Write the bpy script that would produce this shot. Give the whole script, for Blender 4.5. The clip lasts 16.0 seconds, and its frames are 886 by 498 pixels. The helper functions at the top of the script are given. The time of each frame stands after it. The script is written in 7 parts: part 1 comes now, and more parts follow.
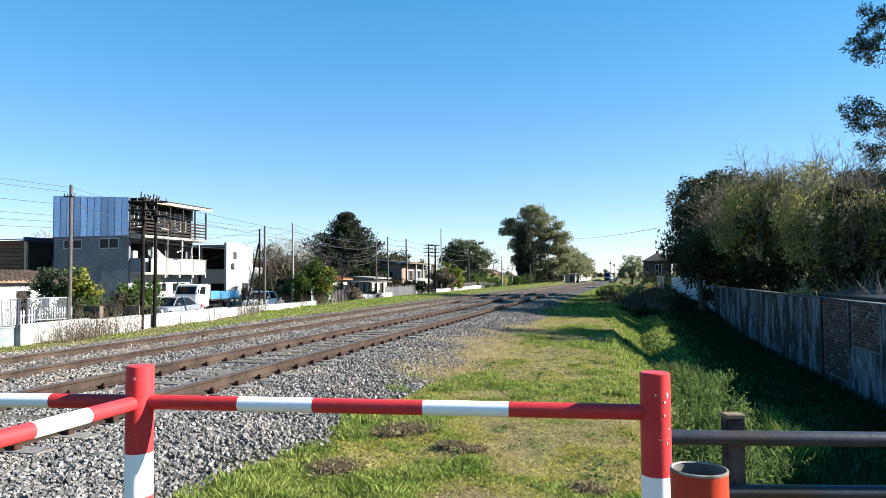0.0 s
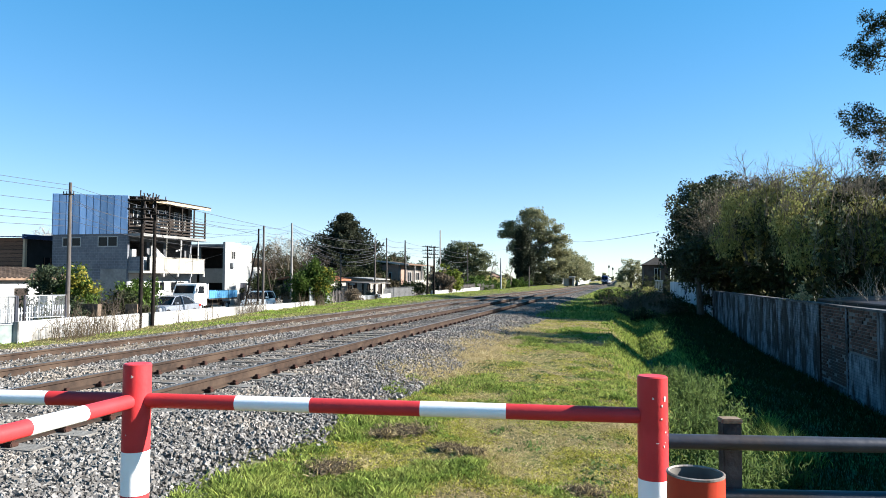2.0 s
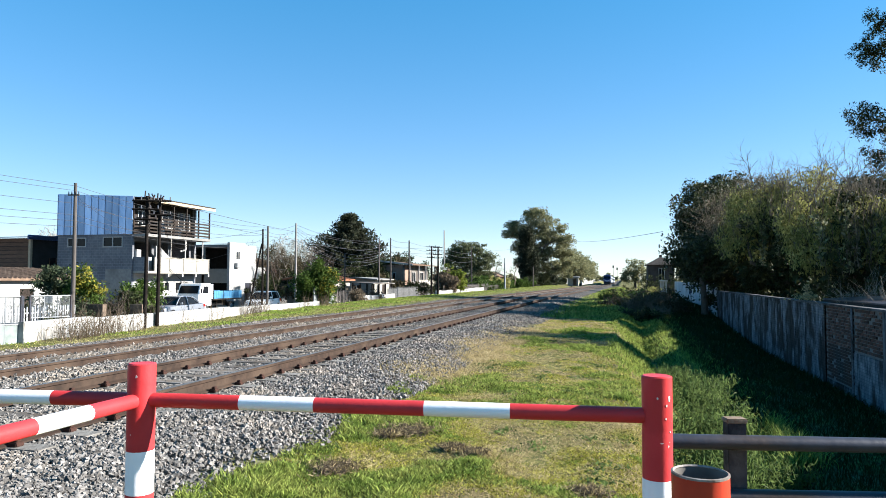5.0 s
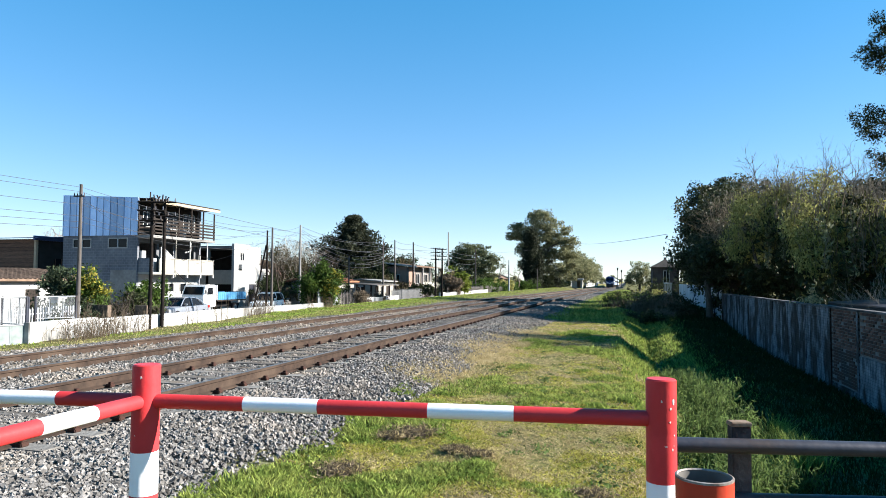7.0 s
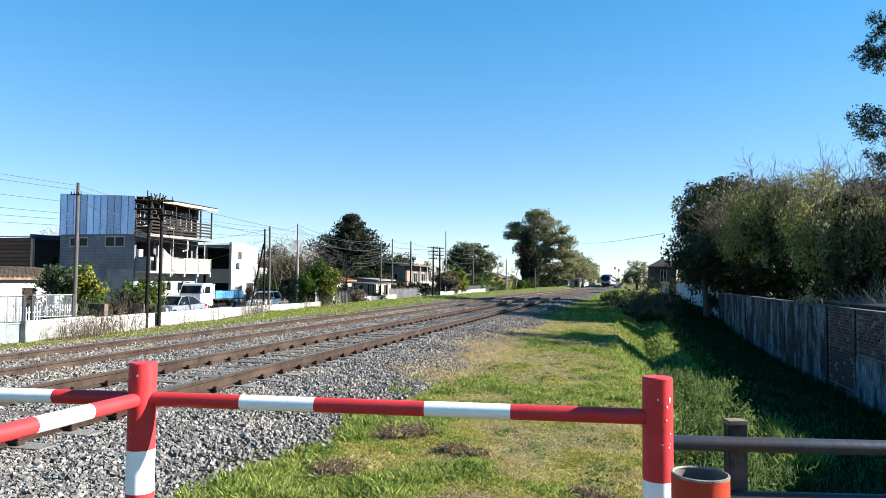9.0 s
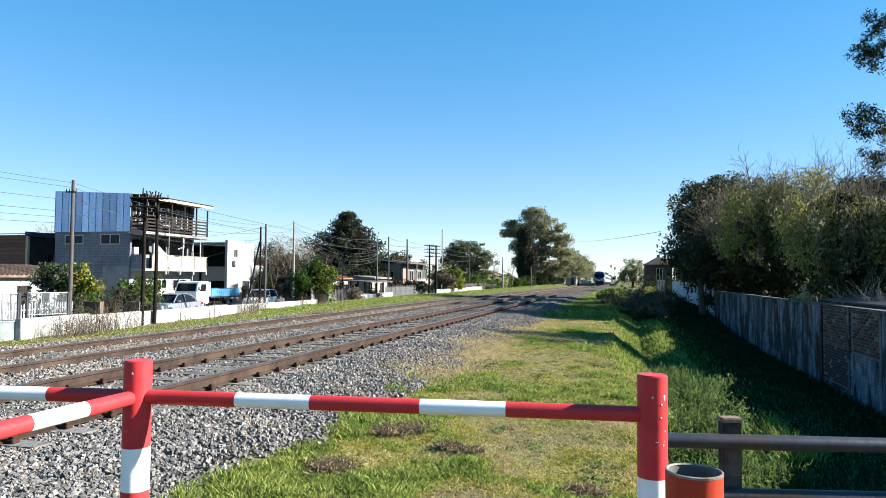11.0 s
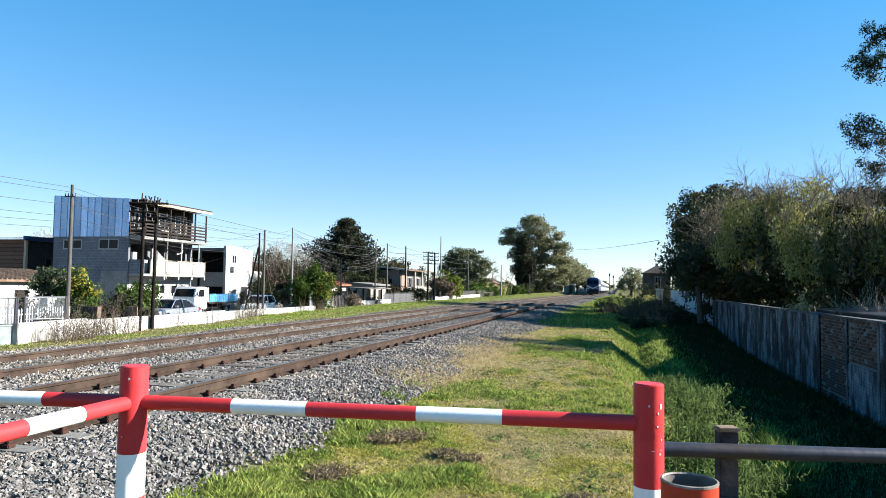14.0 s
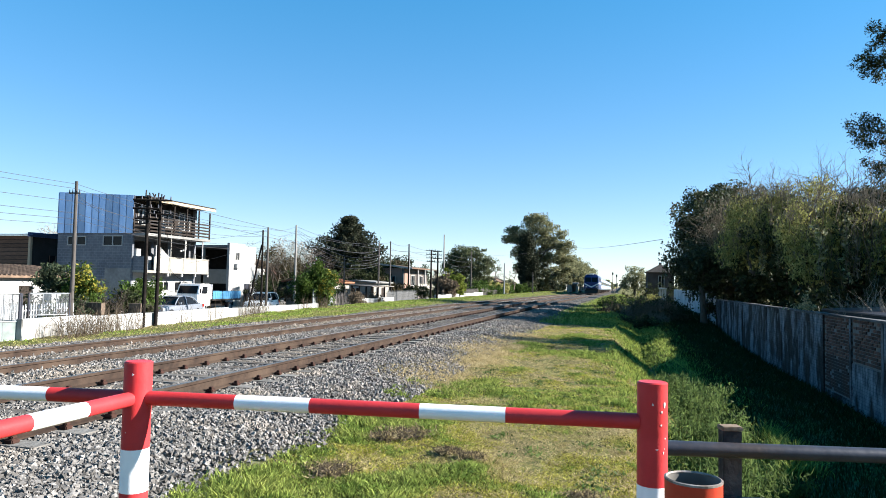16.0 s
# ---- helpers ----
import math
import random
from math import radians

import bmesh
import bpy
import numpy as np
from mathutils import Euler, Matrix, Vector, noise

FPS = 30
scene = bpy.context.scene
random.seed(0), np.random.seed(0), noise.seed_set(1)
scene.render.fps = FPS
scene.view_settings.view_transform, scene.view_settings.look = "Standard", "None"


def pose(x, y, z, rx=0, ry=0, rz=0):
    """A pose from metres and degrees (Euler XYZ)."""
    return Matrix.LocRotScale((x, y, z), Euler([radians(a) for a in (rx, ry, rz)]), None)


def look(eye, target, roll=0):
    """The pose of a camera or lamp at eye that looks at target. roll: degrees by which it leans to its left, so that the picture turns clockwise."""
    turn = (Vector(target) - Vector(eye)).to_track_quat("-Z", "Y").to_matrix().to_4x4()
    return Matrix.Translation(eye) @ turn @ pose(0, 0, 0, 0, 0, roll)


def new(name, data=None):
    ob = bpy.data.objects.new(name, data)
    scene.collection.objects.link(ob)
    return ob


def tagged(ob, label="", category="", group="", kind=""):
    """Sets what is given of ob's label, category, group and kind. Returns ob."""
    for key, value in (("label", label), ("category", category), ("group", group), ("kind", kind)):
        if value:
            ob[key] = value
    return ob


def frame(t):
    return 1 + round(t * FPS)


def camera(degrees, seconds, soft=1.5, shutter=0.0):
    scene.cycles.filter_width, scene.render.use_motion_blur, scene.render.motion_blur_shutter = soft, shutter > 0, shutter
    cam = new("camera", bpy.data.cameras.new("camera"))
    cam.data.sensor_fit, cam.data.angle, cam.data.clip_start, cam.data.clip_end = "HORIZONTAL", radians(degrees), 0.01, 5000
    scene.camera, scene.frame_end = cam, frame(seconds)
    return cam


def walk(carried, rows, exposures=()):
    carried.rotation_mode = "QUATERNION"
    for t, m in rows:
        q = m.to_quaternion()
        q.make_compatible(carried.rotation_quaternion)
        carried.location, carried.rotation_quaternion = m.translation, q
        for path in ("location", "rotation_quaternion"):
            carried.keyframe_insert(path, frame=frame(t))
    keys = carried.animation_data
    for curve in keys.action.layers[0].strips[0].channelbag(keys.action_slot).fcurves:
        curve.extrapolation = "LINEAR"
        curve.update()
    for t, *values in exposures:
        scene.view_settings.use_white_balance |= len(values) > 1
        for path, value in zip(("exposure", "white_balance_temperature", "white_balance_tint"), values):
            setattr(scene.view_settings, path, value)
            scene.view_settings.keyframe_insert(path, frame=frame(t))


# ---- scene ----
cam = camera(66.32, 16.0, soft=0.6)


def view(x, y, z, turn, tilt, roll):
    """The camera's pose: degrees turned left of the track's direction, tilted up and leant left."""
    return pose(x, y, z, 90 + tilt, 0, turn) @ pose(0, 0, 0, 0, 0, roll)


walk(cam, [
    (0, view(-0.0000, -0.0000, 1.3800, 14.570, 2.340, -0.370)),
    (0.5, view(-0.0001, 0.0009, 1.3785, 14.474, 2.231, -0.241)),
    (1, view(-0.0001, 0.0001, 1.3771, 14.494, 2.269, 0.037)),
    (1.5, view(-0.0009, 0.0016, 1.3764, 14.421, 2.424, 0.190)),
    (2, view(0.0000, -0.0005, 1.3780, 14.484, 2.491, 0.242)),
    (2.5, view(0.0004, -0.0012, 1.3802, 14.505, 2.660, 0.367)),
    (3, view(0.0004, -0.0001, 1.3789, 14.551, 2.707, 0.365)),
    (3.5, view(-0.0003, -0.0018, 1.3782, 14.496, 2.626, 0.362)),
    (4, view(0.0002, 0.0005, 1.3770, 14.576, 2.489, 0.245)),
    (6.5, view(0.0007, 0.0012, 1.3761, 15.122, 2.557, 0.371)),
    (7, view(0.0009, -0.0007, 1.3776, 15.172, 2.659, 0.377)),
    (7.5, view(0.0002, -0.0003, 1.3767, 15.166, 2.593, 0.457)),
    (8, view(-0.0003, 0.0015, 1.3754, 15.076, 2.576, 0.446)),
    (8.5, view(0.0021, -0.0003, 1.3754, 14.975, 2.607, 0.425)),
    (9, view(0.0036, 0.0005, 1.3739, 14.970, 2.581, 0.438)),
    (11.5, view(0.0073, -0.0008, 1.3738, 14.623, 2.394, 0.473)),
    (12, view(0.0073, 0.0017, 1.3723, 14.769, 2.488, 0.606)),
    (12.5, view(0.0073, -0.0000, 1.3733, 14.809, 2.507, 0.675)),
    (13, view(0.0092, 0.0007, 1.3727, 14.695, 2.668, 0.804)),
    (13.5, view(0.0107, -0.0019, 1.3733, 14.662, 2.895, 0.871)),
    (14, view(0.0126, -0.0043, 1.3742, 14.556, 3.017, 0.869)),
    (14.5, view(0.0101, -0.0027, 1.3713, 14.623, 2.888, 0.925)),
    (15, view(0.0095, -0.0024, 1.3711, 14.586, 2.771, 1.029)),
    (15.5, view(0.0093, -0.0031, 1.3711, 14.528, 2.757, 0.995)),
    (16, view(0.0086, -0.0023, 1.3710, 14.819, 2.853, 1.140)),
], exposures=[(0, 1.95, 6200, 10), (16, 1.95, 6200, 10)])

# ---- sky, sun ----
SUN_AZ, SUN_EL = 75.0, 25.5      # degrees right of the track's direction, and above the horizon
world = bpy.data.worlds.new("sky")
scene.world = world
world.use_nodes = True
wn, wl = world.node_tree.nodes, world.node_tree.links
sky = wn.new("ShaderNodeTexSky")
sky.sky_type = "NISHITA"
sky.sun_disc = False
sky.sun_elevation, sky.sun_rotation = radians(SUN_EL), radians(SUN_AZ)
sky.air_density, sky.dust_density, sky.ozone_density = 0.8, 0.0, 3.5
deep = wn.new("ShaderNodeHueSaturation")      # a clear, deep winter sky
deep.inputs["Saturation"].default_value = 1.33
deep.inputs["Hue"].default_value = 0.507
wl.new(sky.outputs[0], deep.inputs["Color"])
even = wn.new("ShaderNodeGamma")              # gamma flattens the sky's step from zenith to horizon
even.inputs["Gamma"].default_value = 0.58
wl.new(deep.outputs[0], even.inputs[0])
wl.new(even.outputs[0], wn["Background"].inputs[0])
wn["Background"].inputs[1].default_value = 0.104
sun = new("sun", bpy.data.lights.new("sun", "SUN"))
sun.data.energy, sun.data.angle, sun.data.color = 5.0, radians(0.6), (1.0, 0.93, 0.82)
az, el = radians(SUN_AZ), radians(SUN_EL)
to_sun = Vector((math.sin(az) * math.cos(el), math.cos(az) * math.cos(el), math.sin(el)))
sun.matrix_world = look(to_sun * 60, (0, 0, 0))


# ---- materials ----
MATS = {}
COLOUR_SCALE = 0.61          # scales every colour down against the raised exposure, deepening all shade


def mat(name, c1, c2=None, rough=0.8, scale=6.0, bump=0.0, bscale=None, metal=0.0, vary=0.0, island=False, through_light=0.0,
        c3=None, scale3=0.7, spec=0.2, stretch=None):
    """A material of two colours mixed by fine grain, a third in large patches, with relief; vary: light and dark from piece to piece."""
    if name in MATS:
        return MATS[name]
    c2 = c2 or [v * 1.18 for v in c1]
    c1, c2 = ([min(1, v * COLOUR_SCALE) for v in c] for c in (c1, c2))
    c3 = c3 and [v * COLOUR_SCALE for v in c3]
    m = bpy.data.materials.new(name)
    m.use_nodes = True
    n, l = m.node_tree.nodes, m.node_tree.links
    b = n["Principled BSDF"]
    b.inputs["Roughness"].default_value = rough
    b.inputs["Metallic"].default_value = metal
    b.inputs["Specular IOR Level"].default_value = spec
    co = n.new("ShaderNodeTexCoord")
    vec = co.outputs["Object"]
    if stretch:
        mp = n.new("ShaderNodeMapping")
        mp.inputs["Scale"].default_value = stretch
        l.new(vec, mp.inputs[0])
        vec = mp.outputs[0]
    no = n.new("ShaderNodeTexNoise")
    no.inputs["Scale"].default_value, no.inputs["Detail"].default_value = scale, 6.0
    l.new(vec, no.inputs["Vector"])
    ramp = n.new("ShaderNodeValToRGB")
    ramp.color_ramp.elements[0].position, ramp.color_ramp.elements[1].position = 0.35, 0.65
    ramp.color_ramp.elements[0].color = (*c1, 1)
    ramp.color_ramp.elements[1].color = (*c2, 1)
    l.new(no.outputs["Fac"], ramp.inputs[0])
    col = ramp.outputs[0]
    if c3:
        n3 = n.new("ShaderNodeTexNoise")
        n3.inputs["Scale"].default_value, n3.inputs["Detail"].default_value = scale3, 5.0
        l.new(vec, n3.inputs["Vector"])
        r3 = n.new("ShaderNodeValToRGB")
        r3.color_ramp.elements[0].position, r3.color_ramp.elements[1].position = 0.48, 0.66
        l.new(n3.outputs["Fac"], r3.inputs[0])
        mx = n.new("ShaderNodeMix")
        mx.data_type = "RGBA"
        l.new(r3.outputs[0], mx.inputs[0])
        l.new(col, mx.inputs[6])
        mx.inputs[7].default_value = (*c3, 1)
        col = mx.outputs[2]
    if vary:
        src = n.new("ShaderNodeNewGeometry").outputs["Random Per Island"] if island else n.new("ShaderNodeObjectInfo").outputs["Random"]
        mr = n.new("ShaderNodeMapRange")
        mr.inputs["To Min"].default_value, mr.inputs["To Max"].default_value = 1 - vary, 1 + vary
        l.new(src, mr.inputs[0])
        vm = n.new("ShaderNodeVectorMath")
        vm.operation = "SCALE"
        l.new(col, vm.inputs[0])
        l.new(mr.outputs[0], vm.inputs["Scale"])
        col = vm.outputs[0]
    l.new(col, b.inputs["Base Color"])
    if bump:
        nb = n.new("ShaderNodeTexNoise")
        nb.inputs["Scale"].default_value, nb.inputs["Detail"].default_value = bscale or scale * 3, 4.0
        l.new(vec, nb.inputs["Vector"])
        bp = n.new("ShaderNodeBump")
        bp.inputs["Strength"].default_value, bp.inputs["Distance"].default_value = bump, 0.02
        l.new(nb.outputs["Fac"], bp.inputs["Height"])
        l.new(bp.outputs[0], b.inputs["Normal"])
    if through_light:
        tr = n.new("ShaderNodeBsdfTranslucent")
        l.new(col, tr.inputs[0])
        ms = n.new("ShaderNodeMixShader")
        ms.inputs[0].default_value = through_light
        l.new(b.outputs[0], ms.inputs[1])
        l.new(tr.outputs[0], ms.inputs[2])
        l.new(ms.outputs[0], n["Material Output"].inputs[0])
    MATS[name] = m
    return m


def glass(name, tint, rough=0.2):
    m = mat(name, tint, rough=rough, spec=0.12)
    return m


RED = mat("red_paint", (0.80, 0.062, 0.07), (0.69, 0.05, 0.056), 0.42, 9, 0.06, 60, c3=(0.74, 0.05, 0.05), scale3=3, spec=0.2)
WHITE_PAINT = mat("white_paint", (1.38, 1.36, 1.38), (1.28, 1.26, 1.29), 0.4, 7, 0.05, 60)
CHIP = mat("chipped_primer", (0.75, 0.73, 0.7), rough=0.7)
GREY_STEEL = mat("grey_steel", (0.075, 0.08, 0.105), (0.055, 0.06, 0.08), 0.4, 9, 0.1, c3=(0.085, 0.062, 0.052), scale3=2.2, metal=0.2)
GALV = mat("galvanised", (0.40, 0.42, 0.44), (0.32, 0.34, 0.36), 0.55, 5, 0.05, metal=0.3)
RUST = mat("rusty_rail", (0.075, 0.05, 0.038), (0.045, 0.032, 0.026), 0.75, 8, 0.3, c3=(0.10, 0.07, 0.052), scale3=1.2, spec=0.08)
RAILTOP = mat("polished_rail", (0.34, 0.31, 0.29), (0.26, 0.23, 0.21), 0.42, 20, metal=0.8)
CLIP = mat("rusty_clip", (0.075, 0.032, 0.022), (0.05, 0.025, 0.02), 0.8, 30, 0.2)
SLEEPER = mat("weathered_sleeper", (0.26, 0.25, 0.235), (0.17, 0.16, 0.148), 0.95, 14, 0.4, spec=0.05, vary=0.3, c3=(0.18, 0.15, 0.125), scale3=2.5)
STONE = mat("ballast_stone", (0.30, 0.282, 0.268), (0.17, 0.16, 0.15), 0.9, 18, 0.3, spec=0.05, vary=0.55, island=True, c3=(0.34, 0.295, 0.25), scale3=0.8)
GRASS = mat("grass_blades", (0.40, 0.39, 0.055), (0.54, 0.50, 0.11), 0.7, 3, vary=0.85, island=True, through_light=0.38, c3=(0.52, 0.43, 0.2), scale3=0.8, spec=0.07)
DRYGRASS = mat("dry_grass", (0.74, 0.6, 0.33), (0.5, 0.39, 0.19), 0.8, 5, vary=0.4, island=True, through_light=0.4, spec=0.07)
VERGE_DRY = mat("dry_verge_blades", (0.33, 0.33, 0.11), (0.46, 0.42, 0.18), 0.7, 3, vary=0.6, island=True, through_light=0.38, c3=(0.55, 0.46, 0.26), scale3=0.5, spec=0.07)
VERGE = mat("verge_blades", (0.24, 0.36, 0.055), (0.39, 0.48, 0.1), 0.65, 3, vary=0.7, island=True, through_light=0.38, c3=(0.40, 0.36, 0.15), scale3=0.4, spec=0.07)
LUSH = mat("lush_grass", (0.22, 0.31, 0.06), (0.40, 0.45, 0.115), 0.65, 3, vary=0.8, island=True, through_light=0.4, spec=0.07)
# near-black blades: the bank's shade is put into the grass colour
BANK_SHADED = mat("shade_dark_bank_blades", (0.024, 0.038, 0.012), (0.04, 0.06, 0.017), 0.6, 3, vary=0.4, island=True, through_light=0.4, spec=0.07)
SOIL = mat("dug_soil", (0.07, 0.05, 0.035), (0.13, 0.10, 0.065), 0.95, 14, 0.6)
WEED = mat("weed_leaves", (0.10, 0.155, 0.045), (0.2, 0.27, 0.085), 0.55, 4, vary=0.5, island=True, through_light=0.5, spec=0.07)
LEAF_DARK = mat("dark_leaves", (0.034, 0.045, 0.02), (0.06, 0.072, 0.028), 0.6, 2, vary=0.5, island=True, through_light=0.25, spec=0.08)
LEAF_OLIVE = mat("olive_leaves", (0.34, 0.335, 0.10), (0.50, 0.46, 0.16), 0.55, 2, vary=0.5, island=True, through_light=0.35, spec=0.07)
LEAF_EVER = mat("glossy_evergreen_leaves", (0.05, 0.06, 0.026), (0.09, 0.1, 0.042), 0.45, 2, vary=0.55, island=True, through_light=0.3, spec=0.2)
# a dark copy of the vine leaves, for strands that hang in shade
LEAF_VINE_SHADED = mat("shade_dark_vine_leaves", (0.065, 0.07, 0.025), (0.125, 0.122, 0.045), 0.6, 2, vary=0.55, island=True, through_light=0.3, spec=0.07)
LEAF_EUC = mat("eucalyptus_leaves", (0.23, 0.24, 0.125), (0.36, 0.35, 0.19), 0.5, 0.6, vary=0.55, island=True, through_light=0.4, spec=0.07)
LEAF_GREEN = mat("shrub_leaves", (0.07, 0.12, 0.025), (0.11, 0.17, 0.035), 0.5, 2, vary=0.5, island=True, through_light=0.35, spec=0.07)
LEAF_CONIFER = mat("conifer_needles", (0.032, 0.04, 0.024), (0.06, 0.066, 0.038), 0.6, 2, vary=0.45, island=True, through_light=0.15, spec=0.07)
CREEPER = mat("grey_creeper", (0.30, 0.25, 0.18), (0.20, 0.165, 0.12), 0.85, 4, vary=0.45, island=True, through_light=0.3, spec=0.07)
LEAF_LIME = mat("lime_leaves", (0.17, 0.22, 0.035), (0.24, 0.28, 0.05), 0.55, 2, vary=0.5, island=True, through_light=0.4, spec=0.07)
LEAF_BROWN = mat("brown_green_leaves", (0.07, 0.06, 0.032), (0.11, 0.09, 0.05), 0.7, 2, vary=0.5, island=True, through_light=0.25, spec=0.08)
FLOWER = mat("yellow_flowers", (0.31, 0.285, 0.035), (0.44, 0.385, 0.06), 0.6, 4, vary=0.3, island=True, through_light=0.35)
DRYLEAF = mat("brown_twigs_leaves", (0.16, 0.125, 0.088), (0.22, 0.172, 0.12), 0.8, 4, vary=0.4, island=True, through_light=0.25, spec=0.07)
BARK = mat("bark", (0.10, 0.08, 0.062), (0.15, 0.125, 0.10), 0.9, 9, 0.6, stretch=(3, 3, 0.6))
VINE = mat("pale_vine_leaves", (0.32, 0.32, 0.16), (0.42, 0.41, 0.24), 0.6, 4, vary=0.5, island=True, through_light=0.35, spec=0.07)
CANE = mat("pale_canes", (0.46, 0.40, 0.32), (0.34, 0.29, 0.23), 0.9, 5)
TWIG = mat("bare_twigs", (0.25, 0.21, 0.16), (0.18, 0.15, 0.12), 0.9, 5)
POLEWOOD = mat("old_pole_wood", (0.145, 0.13, 0.12), (0.09, 0.08, 0.075), 0.9, 8, 0.3, stretch=(4, 4, 0.4))
TARRED = mat("tarred_pole", (0.014, 0.012, 0.012), (0.03, 0.025, 0.022), 0.8, 8, 0.3, spec=0.03)
CONCRETE = mat("concrete", (0.36, 0.35, 0.33), (0.28, 0.27, 0.26), 0.9, 5, 0.2, c3=(0.22, 0.21, 0.2), scale3=0.8)
LIME = mat("limewashed_wall", (0.58, 0.575, 0.56), (0.44, 0.435, 0.42), 0.9, 4, 0.2, c3=(0.30, 0.28, 0.25), scale3=0.9)
WHITEWALL = mat("white_render", (0.55, 0.54, 0.525), (0.47, 0.46, 0.445), 0.85, 3, 0.1, c3=(0.47, 0.46, 0.44), scale3=0.5)
CREAM = mat("cream_render", (0.42, 0.395, 0.345), (0.35, 0.33, 0.285), 0.9, 3, 0.1, c3=(0.45, 0.42, 0.37), scale3=0.6)
BLOCK = mat("grey_block", (0.215, 0.22, 0.235), (0.165, 0.17, 0.185), 0.95, 3, 0.15, vary=0.12, c3=(0.20, 0.205, 0.22), scale3=0.5)
MORTAR = mat("mortar", (0.26, 0.25, 0.24), (0.19, 0.185, 0.18), 0.95, 10, 0.2)
BLUE_SHEET = mat("zinc_sheet", (0.62, 0.84, 1.2), (0.44, 0.64, 0.98), 0.4, 1.5, 0.03, metal=0.25, vary=0.28, stretch=(1, 1, 0.3))
BROWNWOOD = mat("brown_boards", (0.24, 0.135, 0.09), (0.15, 0.09, 0.06), 0.8, 5, 0.2, vary=0.3, stretch=(0.4, 1, 4))
DARKWOOD = mat("dark_timber", (0.045, 0.033, 0.026), (0.03, 0.023, 0.019), 0.8, 6, 0.2, stretch=(1, 1, 4))
PALEWOOD = mat("pale_timber", (0.58, 0.47, 0.33), (0.48, 0.38, 0.26), 0.75, 6, 0.1)
BRICK = mat("brick", (0.19, 0.095, 0.07), (0.12, 0.065, 0.05), 0.9, 9, 0.3, vary=0.45, c3=(0.10, 0.08, 0.075), scale3=1.0)
ORANGE = mat("faded_pink_render", (0.40, 0.26, 0.20), (0.34, 0.22, 0.17), 0.9, 3)
ROOFTILE = mat("clay_tile", (0.40, 0.17, 0.09), (0.28, 0.12, 0.07), 0.85, 4, 0.3, vary=0.25)
BROWNROOF = mat("old_roof_tile", (0.24, 0.15, 0.10), (0.17, 0.11, 0.08), 0.9, 3, 0.3, vary=0.25)
BLUEROOF = mat("blue_roof_sheet", (0.06, 0.12, 0.30), (0.05, 0.10, 0.24), 0.4, 2, metal=0.2)
DARKGLASS = glass("window_glass", (0.012, 0.014, 0.017), 0.12)
BLACK = mat("black_rubber", (0.018, 0.018, 0.02), rough=0.8)
# near-black walls stand in for the shade inside open recesses
VOID = mat("recess_shade", (0.05, 0.047, 0.045), (0.035, 0.033, 0.03), 0.9, 2)
STAINWALL = mat("stained_render", (0.20, 0.20, 0.21), (0.085, 0.083, 0.088), 0.95, 3.0, 0.6, c3=(0.04, 0.037, 0.037), scale3=0.9)
PALEPATCH = mat("pale_render_patch", (0.34, 0.35, 0.37), (0.20, 0.205, 0.22), 0.9, 3.5, 0.6, c3=(0.05, 0.047, 0.05), scale3=1.1)
CAR_SILVER = mat("silver_car_paint", (0.36, 0.385, 0.44), rough=0.25, metal=0.4, spec=0.5)
CAR_WHITE = mat("white_car_paint", (1.05, 1.05, 1.05), rough=0.25, spec=0.6)
TRUCK_BLUE = mat("blue_truck_boards", (0.12, 0.36, 0.62), (0.10, 0.31, 0.55), 0.5, 4)
TAIL = mat("red_lens", (0.45, 0.02, 0.02), rough=0.2)
LOCO_BLUE = mat("blue_train_paint", (0.022, 0.042, 0.16), (0.018, 0.036, 0.14), 0.3, 2)
LOCO_WHITE = mat("white_train_paint", (0.78, 0.80, 0.84), rough=0.35)
COACH = mat("coach_side", (0.34, 0.44, 0.60), (0.30, 0.40, 0.56), 0.35, 1)
UNDER = mat("underframe_grime", (0.04, 0.038, 0.036), (0.06, 0.055, 0.05), 0.85, 6, 0.2)


